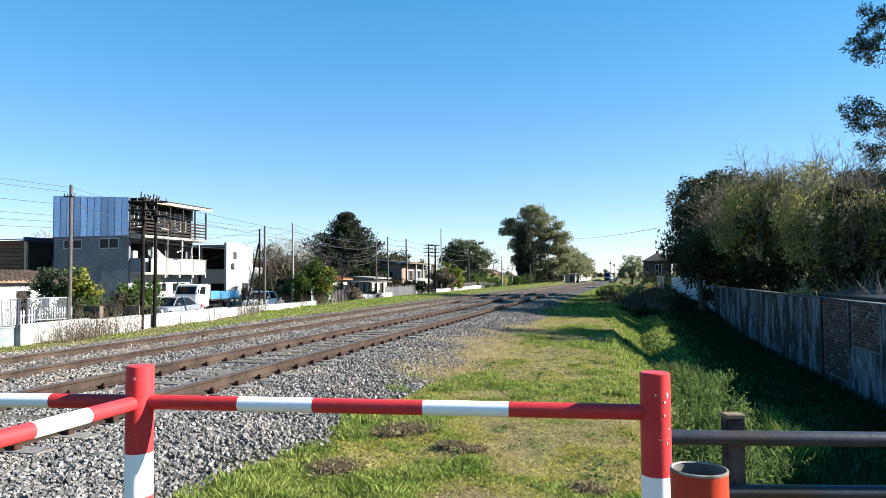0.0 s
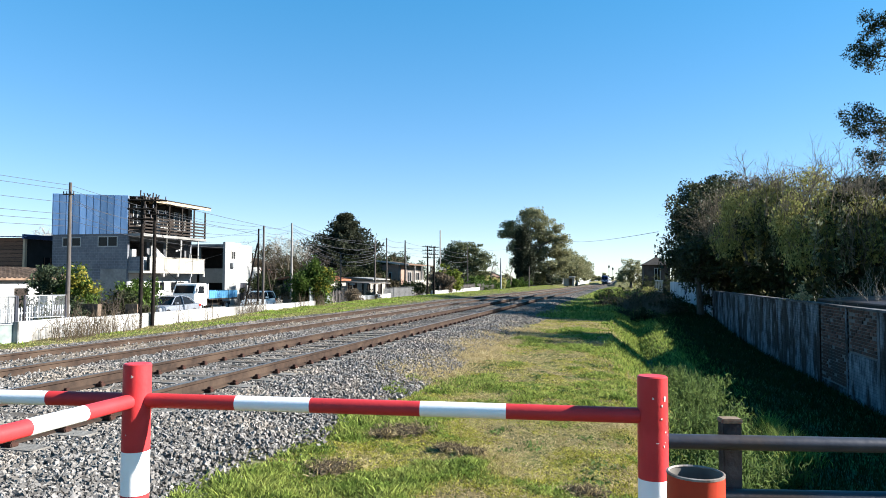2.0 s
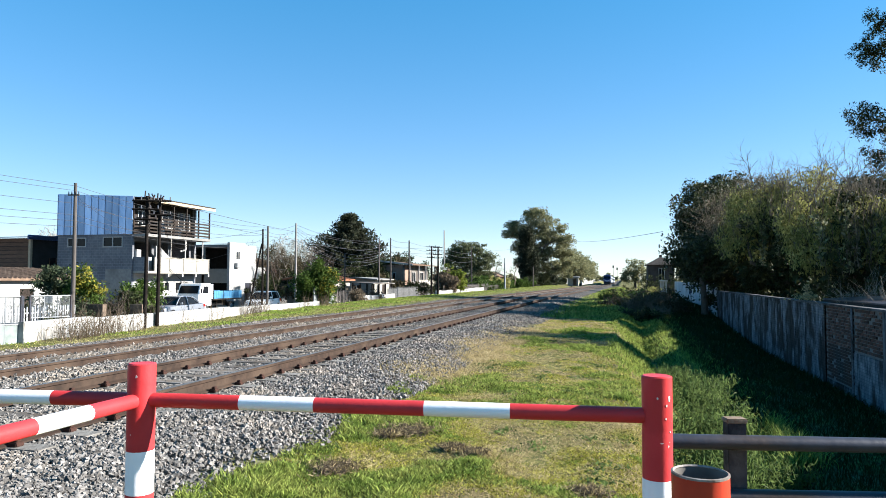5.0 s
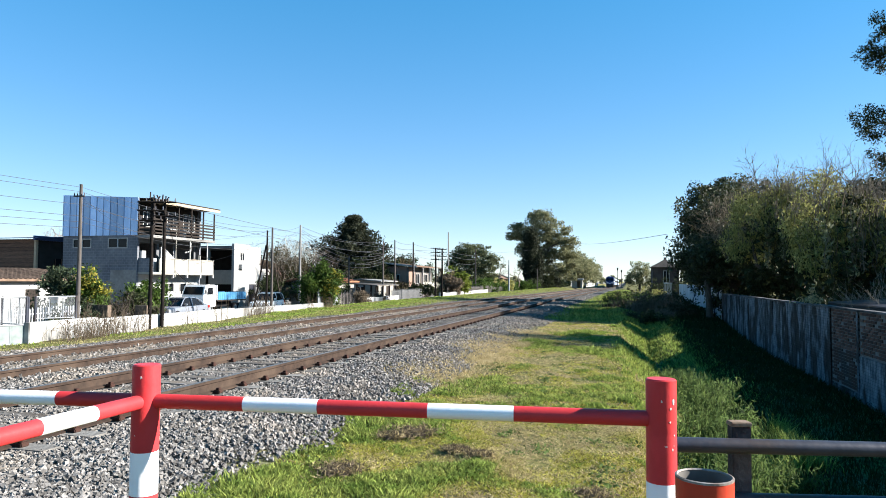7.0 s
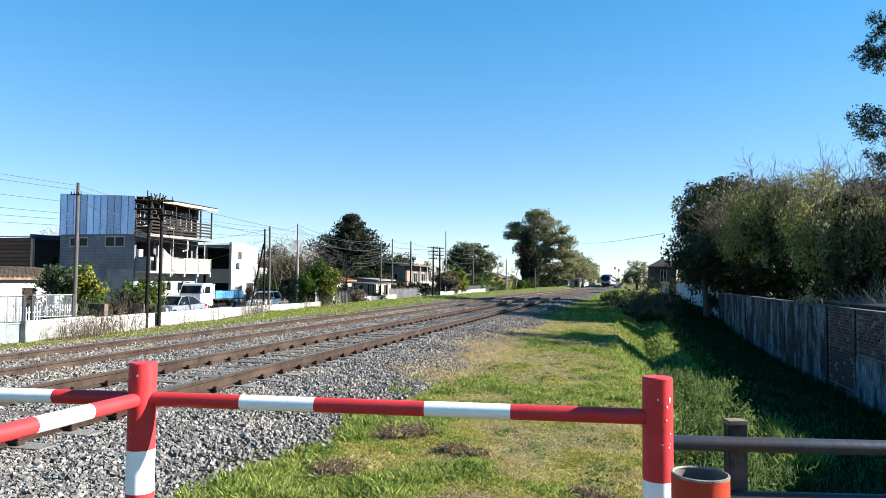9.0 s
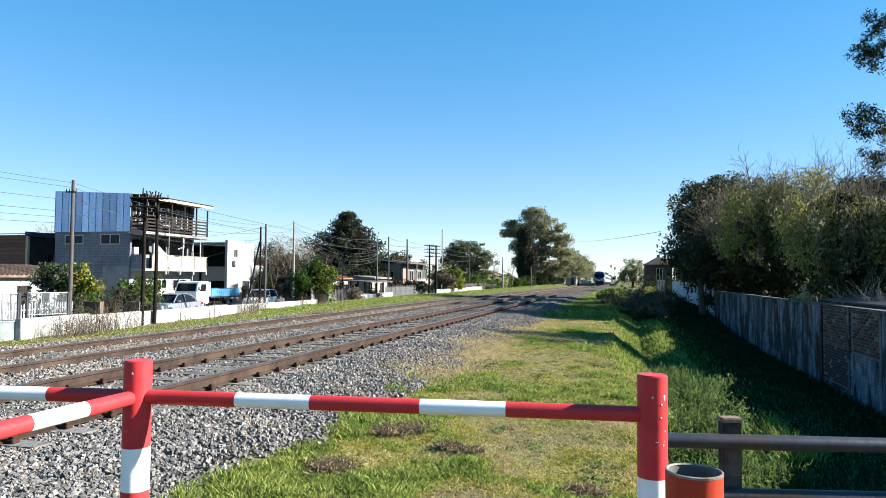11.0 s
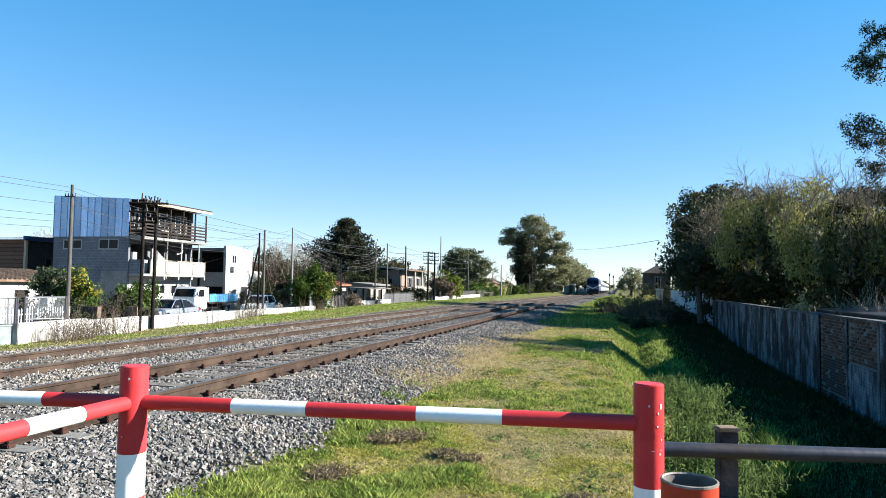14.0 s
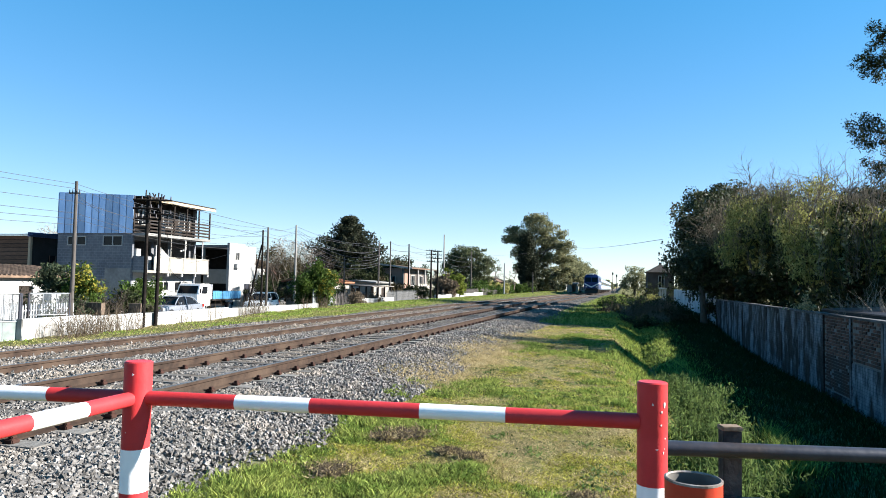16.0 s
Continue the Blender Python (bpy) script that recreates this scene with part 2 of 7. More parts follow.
# ---- geometry helpers ----
class Geo:
    """Collects simple solids into one mesh."""

    def __init__(self):
        self.v, self.f = [], []

    def box(self, x0, y0, z0, x1, y1, z1):
        o = len(self.v)
        self.v += [(x, y, z) for z in (z0, z1) for x, y in ((x0, y0), (x1, y0), (x1, y1), (x0, y1))]
        self.f += [tuple(o + i for i in q) for q in
                   ((3, 2, 1, 0), (4, 5, 6, 7), (0, 1, 5, 4), (1, 2, 6, 5), (2, 3, 7, 6), (3, 0, 4, 7))]
        return self

    def tube(self, a, b, r0, r1=None, seg=12, caps=True):
        a, b = Vector(a), Vector(b)
        r1 = r0 if r1 is None else r1
        q = (b - a).to_track_quat("Z", "Y")
        o = len(self.v)
        for p, r in ((a, r0), (b, r1)):
            for i in range(seg):
                t = 2 * math.pi * i / seg
                self.v.append(tuple(p + q @ Vector((r * math.cos(t), r * math.sin(t), 0))))
        self.f += [(o + i, o + (i + 1) % seg, o + seg + (i + 1) % seg, o + seg + i) for i in range(seg)]
        if caps:
            self.f += [tuple(o + i for i in reversed(range(seg))), tuple(o + seg + i for i in range(seg))]
        return self

    def path(self, pts, radii, seg=6):
        """A tapered tube through several points, ring joined to ring."""
        o, k = len(self.v), len(pts)
        pts = [Vector(p) for p in pts]
        for j, p in enumerate(pts):
            d = (pts[min(j + 1, k - 1)] - pts[max(j - 1, 0)]).normalized()
            q = last.rotation_difference(d) @ q if j else d.to_track_quat("Z", "Y")
            last = d
            for i in range(seg):
                t = 2 * math.pi * i / seg
                self.v.append(tuple(p + q @ Vector((radii[j] * math.cos(t), radii[j] * math.sin(t), 0))))
        for j in range(k - 1):
            for i in range(seg):
                a, b = o + j * seg + i, o + j * seg + (i + 1) % seg
                self.f.append((a, b, b + seg, a + seg))
        self.f += [tuple(o + i for i in reversed(range(seg))), tuple(o + (k - 1) * seg + i for i in range(seg))]
        return self

    def prism(self, outline, axis, lo, hi):
        """An outline of 2D points pushed from lo to hi along an axis (0 x, 1 y, 2 z)."""
        o, k = len(self.v), len(outline)
        for h in (lo, hi):
            for p in outline:
                c = list(p)
                c.insert(axis, h)
                self.v.append(tuple(c))
        self.f += [tuple(o + i for i in reversed(range(k))), tuple(o + k + i for i in range(k))]
        self.f += [(o + i, o + (i + 1) % k, o + k + (i + 1) % k, o + k + i) for i in range(k)]
        return self

    def data(self, name, material, bevel=0.0, smooth=False):
        me = bpy.data.meshes.new(name)
        me.from_pydata(self.v, [], self.f)
        bm = bmesh.new()
        bm.from_mesh(me)
        bmesh.ops.recalc_face_normals(bm, faces=bm.faces)
        if bevel:
            sharp = [e for e in bm.edges if e.calc_face_angle(0) > 0.6]
            bmesh.ops.bevel(bm, geom=sharp, offset=bevel, segments=2, affect="EDGES", clamp_overlap=True)
        bm.to_mesh(me)
        bm.free()
        if smooth:
            me.polygons.foreach_set("use_smooth", [True] * len(me.polygons))
            me.set_sharp_from_angle(angle=radians(38))
        me.materials.append(material)
        return me

    def part(self, name, material, parent=None, label="", bevel=0.0, smooth=False, at=None):
        ob = new(name, self.data(name, material, bevel, smooth))
        if parent:
            ob.parent = parent
        if at is not None:
            ob.matrix_basis = at
        return tagged(ob, label)


def part_of(name, me, parent, at):
    ob = new(name, me)
    ob.parent = parent
    ob.matrix_basis = at
    return ob


def thing(name, at, label, category, group="", kind=""):
    ob = new(name)
    ob.matrix_basis = at
    ob.empty_display_size = 0.2
    return tagged(ob, label, category, group, kind)


def many(name, verts, loops, per, material, parent=None, smooth=False):
    """A mesh from arrays: verts (n, 3) and faces of per corners each."""
    me = bpy.data.meshes.new(name)
    verts, loops = np.asarray(verts, np.float32), np.asarray(loops, np.int32).ravel()
    k = len(loops) // per
    me.vertices.add(len(verts))
    me.vertices.foreach_set("co", verts.ravel())
    me.loops.add(len(loops))
    me.loops.foreach_set("vertex_index", loops)
    me.polygons.add(k)
    me.polygons.foreach_set("loop_start", np.arange(k, dtype=np.int32) * per)
    me.polygons.foreach_set("loop_total", np.full(k, per, np.int32))
    me.polygons.foreach_set("use_smooth", np.full(k, smooth))
    me.update(calc_edges=True)
    me.materials.append(material)
    ob = new(name, me)
    if parent:
        ob.parent = parent
    return ob


def turns(rng, n):
    """n random rotation matrices."""
    q = rng.normal(size=(n, 4))
    q /= np.linalg.norm(q, axis=1)[:, None]
    w, x, y, z = q.T
    return np.stack([1 - 2 * (y * y + z * z), 2 * (x * y - z * w), 2 * (x * z + y * w),
                     2 * (x * y + z * w), 1 - 2 * (x * x + z * z), 2 * (y * z - x * w),
                     2 * (x * z - y * w), 2 * (y * z + x * w), 1 - 2 * (x * x + y * y)], 1).reshape(n, 3, 3)


def leaves(name, rng, centres, size, material, parent=None, droop=0.0, slim=0.45):
    """A pointed leaf at each centre, turned at random."""
    n = len(centres)
    s = size * rng.uniform(0.6, 1.4, n)
    shape = np.array([(0, -1, 0), (slim, 0, 0.12), (0, 1, 0), (-slim, 0, 0.12)]) * 0.5
    v = np.einsum("nij,kj->nki", turns(rng, n), shape) * s[:, None, None]
    if droop:
        v[:, :, 2] *= 1 + droop
        v[:, :, :2] *= 1 / (1 + droop)
    v += centres[:, None, :]
    return many(name, v.reshape(-1, 3), np.arange(4 * n), 4, material, parent)


def crown_points(rng, blobs, n, clump=0.35, shell=0.55, per=70, flat=1.0):
    """Leaf places: small clumps, flattened or not, spread through the outer part of each blob (x, y, z, rx, ry, rz)."""
    blobs = np.array(blobs, float)
    w = np.prod(blobs[:, 3:], 1) ** 0.67
    k = max(30, n // per)
    pick = rng.choice(len(blobs), k, p=w / w.sum())
    d = rng.normal(size=(k, 3))
    d /= np.linalg.norm(d, axis=1)[:, None]
    c = blobs[pick, :3] + d * blobs[pick, 3:] * rng.uniform(shell, 1.05, k)[:, None]
    which = rng.integers(0, k, n)
    return c[which] + np.clip(rng.normal(size=(n, 3)), -1.5, 1.5) * (1, 1, flat) * clump * rng.uniform(0.5, 1.3, k)[which][:, None]


def limbs(g, rng, base, fork, blobs, r, seg=6):
    """Limbs that rise from the fork of a trunk into the blobs of a crown."""
    for b in blobs:
        tip = Vector(b[:3]) + Vector((0, 0, b[5] * 0.3))
        mid = Vector(fork).lerp(tip, 0.5) + Vector(rng.normal(size=3) * 0.12 * (tip - Vector(fork)).length)
        g.path([fork, mid, tip], [r, r * 0.6, r * 0.15], seg)


def tree(name, x, y, z, blobs, n, leaf, leaf_mat, label, trunk_r=0.25, fork=2.0, seed=1, clump=0.35, category="tree", group="",
         droop=0.0, shell=0.55, bark=None, slim=0.45, per=70, flat=1.0):
    """A tree at (x, y, z); its blobs are given from its foot."""
    rng = np.random.default_rng(seed)
    t = thing(name, pose(x, y, z), label, category, group)
    g = Geo()
    top = (rng.normal() * 0.15, rng.normal() * 0.15, fork)
    g.path([(0, 0, -0.3), (top[0] * 0.4, top[1] * 0.4, fork * 0.5), top], [trunk_r * 1.25, trunk_r, trunk_r * 0.8], 9)
    limbs(g, rng, (0, 0, 0), top, blobs, trunk_r * 0.6)
    g.part("trunk", bark or BARK, t, smooth=True)
    leaves("crown", rng, crown_points(rng, blobs, n, clump, shell, per, flat), leaf, leaf_mat, t, droop, slim)
    return t


def twigs(g, rng, start, way, length, r, depth, spread=0.6):
    """Bare branches that fork as they rise."""
    a, d = Vector(start), Vector(way).normalized()
    mid = a + d * length * 0.5 + Vector(rng.normal(size=3)) * length * 0.06
    b = a + d * length + Vector(rng.normal(size=3)) * length * 0.08
    g.path([a, mid, b], [r, r * 0.8, r * 0.55], 4 if depth < 2 else 5)
    if depth <= 0:
        return
    for i in range(rng.integers(2, 4)):
        nd = d + Vector(rng.normal(size=3)) * spread
        nd.z = abs(nd.z) * 0.8 + 0.15
        twigs(g, rng, mid.lerp(b, rng.uniform(0.2, 1.0)), nd, length * rng.uniform(0.55, 0.8), r * 0.55, depth - 1, spread)


def bare_tree(name, x, y, z, height, label, seed=1, depth=5, trunk_r=0.16, material=None, spread=0.6):
    rng = np.random.default_rng(seed)
    t = thing(name, pose(x, y, z), label, "tree")
    g = Geo()
    twigs(g, rng, (0, 0, -0.2), (0, 0, 1), height * 0.4, trunk_r, depth, spread)
    tagged(g.part("crown", material or TWIG, t), kind="stuff")
    return t


# ---- ground ----
NEAR_X = [-70, -22, -17.4, -16.7, -14.2, -13.6, -12.7, -4.1, -3.3, -2.4, 0.1, 0.8, 1.4, 2.1, 3.4, 5.1, 7.0, 70]
NEAR_Z = [-1.32, -1.32, -1.3, -0.42, -0.36, -0.33, -0.21, -0.21, -0.37, -0.39, -0.42, -0.85, -1.35, -0.95, -1.0, -1.35, -1.0, -0.9]
FAR_Z = [-1.32, -1.1, -0.25, -0.14, -0.10, -0.14, -0.21, -0.21, -0.37, -0.36, -0.36, -0.4, -0.5, -0.5, -0.45, -0.45, -0.45, -0.5]
RIM_Z = [-0.5, -0.45, -0.4, -0.3, -0.25, -0.2, -0.15, -0.15, -0.12, -0.1, -0.06, -0.06, -0.08, -0.1, -0.1, -0.1, -0.1, -0.1]


def rise(x, y):
    """The ground's height."""
    x, y = np.asarray(x, float), np.asarray(y, float)
    x = x + np.where(x > -0.6, 0.6, 0.0) * np.clip((y - 12) / 13, 0, 1) * np.clip((x + 0.6) / 0.6, 0, 1) * np.clip((4.6 - x) / 2, 0, 1)
    a, b, c = (np.interp(x, NEAR_X, h) for h in (NEAR_Z, FAR_Z, RIM_Z))
    t = np.where(x > -2.4, np.clip((y - 24) / 26, 0, 1), np.clip((y - 15) / 30, 0, 1))
    t = t * t * (3 - 2 * t)
    s = np.clip((y - 3.0) / 1.8, 0, 1)
    s = s * s * (3 - 2 * s)
    z = (a * (1 - t) + b * t) * s + c * (1 - s)
    z = z - 0.004 * np.clip(y - 45, 0, 655) * np.clip((7.5 - np.abs(x + 8.3)) / 2.5, 0, 1)
    soft = np.clip((np.abs(x + 8.4) - 5) / 1.5, 0, 1)
    wave = 0.035 * np.sin(x * 1.9 + 0.7 * np.sin(y * 0.8)) * np.sin(y * 1.1 + x * 0.6) + 0.02 * np.sin(x * 4.3 + 1) * np.sin(y * 3.1)
    return z + wave * soft


def lines(lo, hi, fine_lo, fine_hi, step, grow=1.25):
    out = list(np.arange(fine_lo, fine_hi + 1e-6, step))
    d, v = step, fine_hi
    while v < hi:
        d *= grow
        v = min(hi, v + d)
        out.append(v)
    d, v = step, fine_lo
    while v > lo:
        d *= grow
        v = max(lo, v - d)
        out.insert(0, v)
    return np.array(out)


def soil():
    """Turf, bare soil and dry patches, street dust and ballast grit, by place."""
    m = bpy.data.materials.new("ground_cover")
    m.use_nodes = True
    n, l = m.node_tree.nodes, m.node_tree.links
    b = n["Principled BSDF"]
    b.inputs["Roughness"].default_value, b.inputs["Specular IOR Level"].default_value = 0.95, 0.1
    co = n.new("ShaderNodeTexCoord")
    sep = n.new("ShaderNodeSeparateXYZ")
    l.new(co.outputs["Object"], sep.inputs[0])

    def noise_at(scale, detail=6.0):
        t = n.new("ShaderNodeTexNoise")
        t.inputs["Scale"].default_value, t.inputs["Detail"].default_value = scale, detail
        l.new(co.outputs["Object"], t.inputs["Vector"])
        return t.outputs["Fac"]

    def ramp(src, stops):
        r = n.new("ShaderNodeValToRGB")
        e = r.color_ramp.elements
        e[0].position, e[0].color = stops[0][0], (*stops[0][1], 1)
        e[1].position, e[1].color = stops[-1][0], (*stops[-1][1], 1)
        for p, c in stops[1:-1]:
            e.new(p).color = (*c, 1)
        l.new(src, r.inputs[0])
        return r.outputs[0]

    def blend(fac, a, c):
        mx = n.new("ShaderNodeMix")
        mx.data_type = "RGBA"
        l.new(fac, mx.inputs[0])
        l.new(a, mx.inputs[6])
        l.new(c, mx.inputs[7])
        return mx.outputs[2]

    def span(lo0, lo1, hi0, hi1):
        """1 where x lies between, with ragged edges."""
        ad = n.new("ShaderNodeMath")
        ad.operation = "MULTIPLY_ADD"
        l.new(noise_at(0.9), ad.inputs[0])
        ad.inputs[1].default_value = 1.6
        l.new(sep.outputs[0], ad.inputs[2])
        sb = n.new("ShaderNodeMath")
        sb.operation = "SUBTRACT"
        l.new(ad.outputs[0], sb.inputs[0])
        sb.inputs[1].default_value = 0.8
        outs = []
        for p, q in ((lo0, lo1), (hi1, hi0)):
            mr = n.new("ShaderNodeMapRange")
            mr.inputs[1].default_value, mr.inputs[2].default_value = p, q
            l.new(sb.outputs[0], mr.inputs[0])
            outs.append(mr.outputs[0])
        mu = n.new("ShaderNodeMath")
        mu.operation = "MULTIPLY"
        l.new(outs[0], mu.inputs[0])
        l.new(outs[1], mu.inputs[1])
        return mu.outputs[0]

    # turf and grit near-black, so gaps between blades and stones read as shade
    turf = ramp(noise_at(9), [(0.34, (0.022, 0.024, 0.01)), (0.48, (0.075, 0.08, 0.022)), (0.66, (0.19, 0.18, 0.055))])
    dry = ramp(noise_at(13), [(0.34, (0.035, 0.03, 0.015)), (0.5, (0.09, 0.075, 0.035)), (0.66, (0.19, 0.155, 0.075))])
    patch = ramp(noise_at(0.7), [(0.44, (0, 0, 0)), (0.6, (1, 1, 1))])
    grit = ramp(noise_at(22, 3), [(0.38, (0.012, 0.011, 0.01)), (0.5, (0.05, 0.047, 0.044)), (0.66, (0.16, 0.152, 0.14))])
    dust = ramp(noise_at(2), [(0.3, (0.19, 0.175, 0.15)), (0.7, (0.26, 0.245, 0.215))])
    soil_dirt = ramp(noise_at(3), [(0.3, (0.08, 0.066, 0.052)), (0.6, (0.2, 0.163, 0.126)), (0.75, (0.32, 0.265, 0.2))])
    col = blend(patch, turf, dry)
    col = blend(span(-13.4, -12.4, -3.7, -3.0), col, grit)
    col = blend(span(-11.6, -11.0, -9.6, -9.2), col, soil_dirt)
    col = blend(span(-200, -190, -22.6, -21.6), col, dust)
    l.new(col, b.inputs["Base Color"])
    bp = n.new("ShaderNodeBump")
    bp.inputs["Strength"].default_value, bp.inputs["Distance"].default_value = 0.5, 0.02
    l.new(noise_at(16, 4), bp.inputs["Height"])
    l.new(bp.outputs[0], b.inputs["Normal"])
    return m


gx, gy = lines(-2500, 2500, -19, 9, 0.3), lines(-60, 4000, 1.0, 46, 0.35)
GX, GY = np.meshgrid(gx, gy)
gv = np.stack([GX, GY, rise(GX, GY)], -1).reshape(-1, 3)
ii = (np.arange(len(gy) - 1)[:, None] * len(gx) + np.arange(len(gx) - 1)[None]).ravel()
ground = many("ground", gv, np.stack([ii, ii + 1, ii + 1 + len(gx), ii + len(gx)], 1), 4, soil(), smooth=True)
tagged(ground, "grassy railway verge with ballast, ditch and dusty street", "ground", kind="structure")


# ---- railway tracks ----
GAUGE = 1.676
LEVEL_END, GRADE = 45.0, 0.004       # beyond this the line drops by a grade fitted to the camera's view
RAIL = [(-0.07, -0.17), (0.07, -0.17), (0.07, -0.155), (0.012, -0.135), (0.012, -0.045), (0.035, -0.035), (0.035, -0.004), (0.028, 0.0),
        (-0.028, 0.0), (-0.035, -0.004), (-0.035, -0.035), (-0.012, -0.045), (-0.012, -0.135), (-0.07, -0.155)]


def track(x, z, label, y_near, shown, clips):
    t = thing("railway_track", pose(x, 0, z), label, "railway track", "tracks", "structure")
    for s in (-1, 1):
        c = s * (GAUGE / 2 + 0.035)
        for lo, hi, at in ((-30, LEVEL_END, pose(0, 0, 0)), (0, 655, pose(0, LEVEL_END, 0, -math.degrees(GRADE)))):
            Geo().prism([(c + a, b) for a, b in RAIL], 1, lo, hi).part("rail", RUST, t, "rusty steel rail with polished head", at=at)
            Geo().box(c - 0.026, lo, 0.001, c + 0.026, hi, 0.004).part("running_surface", RAILTOP, t, "polished running surface", at=at)
    slab = Geo().box(-1.32, -0.12, -0.32, 1.32, 0.12, -0.168).data("sleeper", SLEEPER, 0.012)
    clip = Geo().box(-0.05, -0.045, -0.168, 0.05, 0.045, -0.125).box(-0.02, -0.03, -0.125, 0.035, 0.03, -0.095).data("rail_clip", CLIP, 0.008)
    rng = np.random.default_rng(4)
    y, k = y_near, 0
    rest = Geo()
    while y < 150:
        if k < shown:
            at = pose(rng.normal() * 0.012, y, rng.normal() * 0.006 - GRADE * max(0, y - LEVEL_END), 0, 0, rng.normal() * 0.8)
            part_of("sleeper", slab, t, at)
        else:
            drop = GRADE * max(0, y - LEVEL_END)
            rest.box(-1.32, y - 0.12, -0.32 - drop, 1.32, y + 0.12, -0.17 - drop)
        if k < clips:
            for s in (-1, 1):
                for o, turn in ((-0.115, 180), (0.115, 0)):
                    part_of("rail_clip", clip, t, pose(s * (GAUGE / 2 + 0.035) + o, y, -GRADE * max(0, y - LEVEL_END), 0, 0, turn))
        y += 0.62
        k += 1
    tagged(rest.part("far_sleepers", SLEEPER, t), kind="stuff")
    return t


track(-6.35, 0.0, "rusty broad-gauge track on concrete sleepers in grey ballast", 3.2, 150, 70)
track(-10.25, -0.07, "older rusty track sunk into dirty ballast", 5.0, 70, 0)


# ---- barrier at the crossing ----
def banded(a, b, r, bands, parent, name, start=RED, seg=20):
    """A pipe from a to b, painted in red and white bands that end at the given shares of its length."""
    a, b = Vector(a), Vector(b)
    lo, red = 0.0, start is RED
    for hi in (*bands, 1.0):
        p, q = a.lerp(b, lo), a.lerp(b, hi)
        Geo().tube(p, q, r, seg=seg).part(name, RED if red else WHITE_PAINT, parent, "red painted pipe" if red else "white painted pipe", smooth=True)
        lo, red = hi, not red


barrier = thing("pipe_barrier", pose(0, 0, 0), "red and white painted steel pipe barrier beside the crossing", "barrier")
PL, PR = Vector((-1.985, 2.49, 0)), Vector((0.125, 2.755, 0))
for p, bands, top in ((PL, (0.266, 0.398, 0.62, 0.8), 1.008), (PR, (0.285, 0.43, 0.63, 0.8), 1.003)):
    banded(p + Vector((0, 0, top)), p + Vector((0, 0, -0.35)), 0.057, bands, barrier, "post")
    Geo().tube(p + Vector((0, 0, top - 0.001)), p + Vector((0, 0, top + 0.004)), 0.0575, 0.052, 20).part("cap", RED, barrier, smooth=True)
along = (PR - PL)
BAR_R = 0.0305
banded(PL + along.normalized() * 0.05 + Vector((0, 0, 0.857)), PR - along.normalized() * 0.05 + Vector((0, 0, 0.853)), BAR_R,
       (0.195, 0.353, 0.578, 0.747), barrier, "rail")
left_end = PL + Vector((-1.85, -0.35, 0))
banded(PL + Vector((-0.05, -0.01, 0.857)), left_end + Vector((0, 0, 0.868)), BAR_R, (0.185, 0.33, 0.55, 0.72), barrier, "rail")
banded(PL + Vector((0, -0.05, 0.857)), PL + Vector((0.02, -1.9, 0.857)), BAR_R, (0.135, 0.275, 0.40, 0.55, 0.75), barrier, "rail")
chips = np.random.default_rng(8)
for p, top in ((PL, 0.995), (PR, 0.995)):
    for i in range(4):
        a = radians(chips.uniform(200, 300) if p is PL else chips.uniform(230, 345))
        c = p + Vector((math.cos(a) * 0.0572, math.sin(a) * 0.0572, top - chips.uniform(0.02, 0.3)))
        s = chips.uniform(0.0015, 0.0045)
        way = Vector((math.cos(a), math.sin(a), 0))
        flat = Vector((-way.y, way.x, 0))
        rim = [(c + flat * math.cos(t) * s * chips.uniform(0.5, 1.5) + Vector((0, 0, 1)) * math.sin(t) * s * chips.uniform(0.6, 2.2)) for t in np.linspace(0, 5.6, 8)]
        chip = Geo()
        chip.v = [tuple(q - way * 0.002) for q in rim] + [tuple(q + way * 0.0005) for q in rim]
        chip.f = [tuple(reversed(range(8))), tuple(range(8, 16))] + [(k, (k + 1) % 8, 8 + (k + 1) % 8, 8 + k) for k in range(8)]
        chip.part("paint_chip", CHIP, barrier, "bare patch of chipped paint")

for a, z, w, h in ((318, 0.925, 0.0045, 0.014), (305, 0.90, 0.003, 0.006), (285, 0.76, 0.006, 0.002), (322, 0.80, 0.003, 0.004)):
    way = Vector((math.cos(radians(a)), math.sin(radians(a)), 0))
    flat = Vector((-way.y, way.x, 0))
    c = PR + way * 0.0572 + Vector((0, 0, z))
    rim = [c + flat * w * math.cos(t) * (1 + 0.3 * math.sin(3 * t)) + Vector((0, 0, h * math.sin(t) * (1 + 0.25 * math.cos(2 * t)))) for t in np.linspace(0, 5.8, 10)]
    chip = Geo()
    chip.v = [tuple(q - way * 0.002) for q in rim] + [tuple(q + way * 0.0006) for q in rim]
    chip.f = [tuple(reversed(range(10))), tuple(range(10, 20))] + [(k, (k + 1) % 10, 10 + (k + 1) % 10, 10 + k) for k in range(10)]
    chip.part("paint_chip", CHIP, barrier, "bare patch of chipped paint")

bollard = thing("pipe_bollard", pose(0.188, 1.86, -0.012), "red open-topped steel pipe bollard with a rusty rim", "bollard")
g = Geo()
prof = [(0.0705, -0.2), (0.0705, 0.893), (0.0655, 0.896)]
seg = 32
for r, z in prof:
    g.v += [(r * math.cos(2 * math.pi * i / seg), r * math.sin(2 * math.pi * i / seg), z) for i in range(seg)]
for j in range(len(prof) - 1):
    g.f += [(j * seg + i, j * seg + (i + 1) % seg, (j + 1) * seg + (i + 1) % seg, (j + 1) * seg + i) for i in range(seg)]
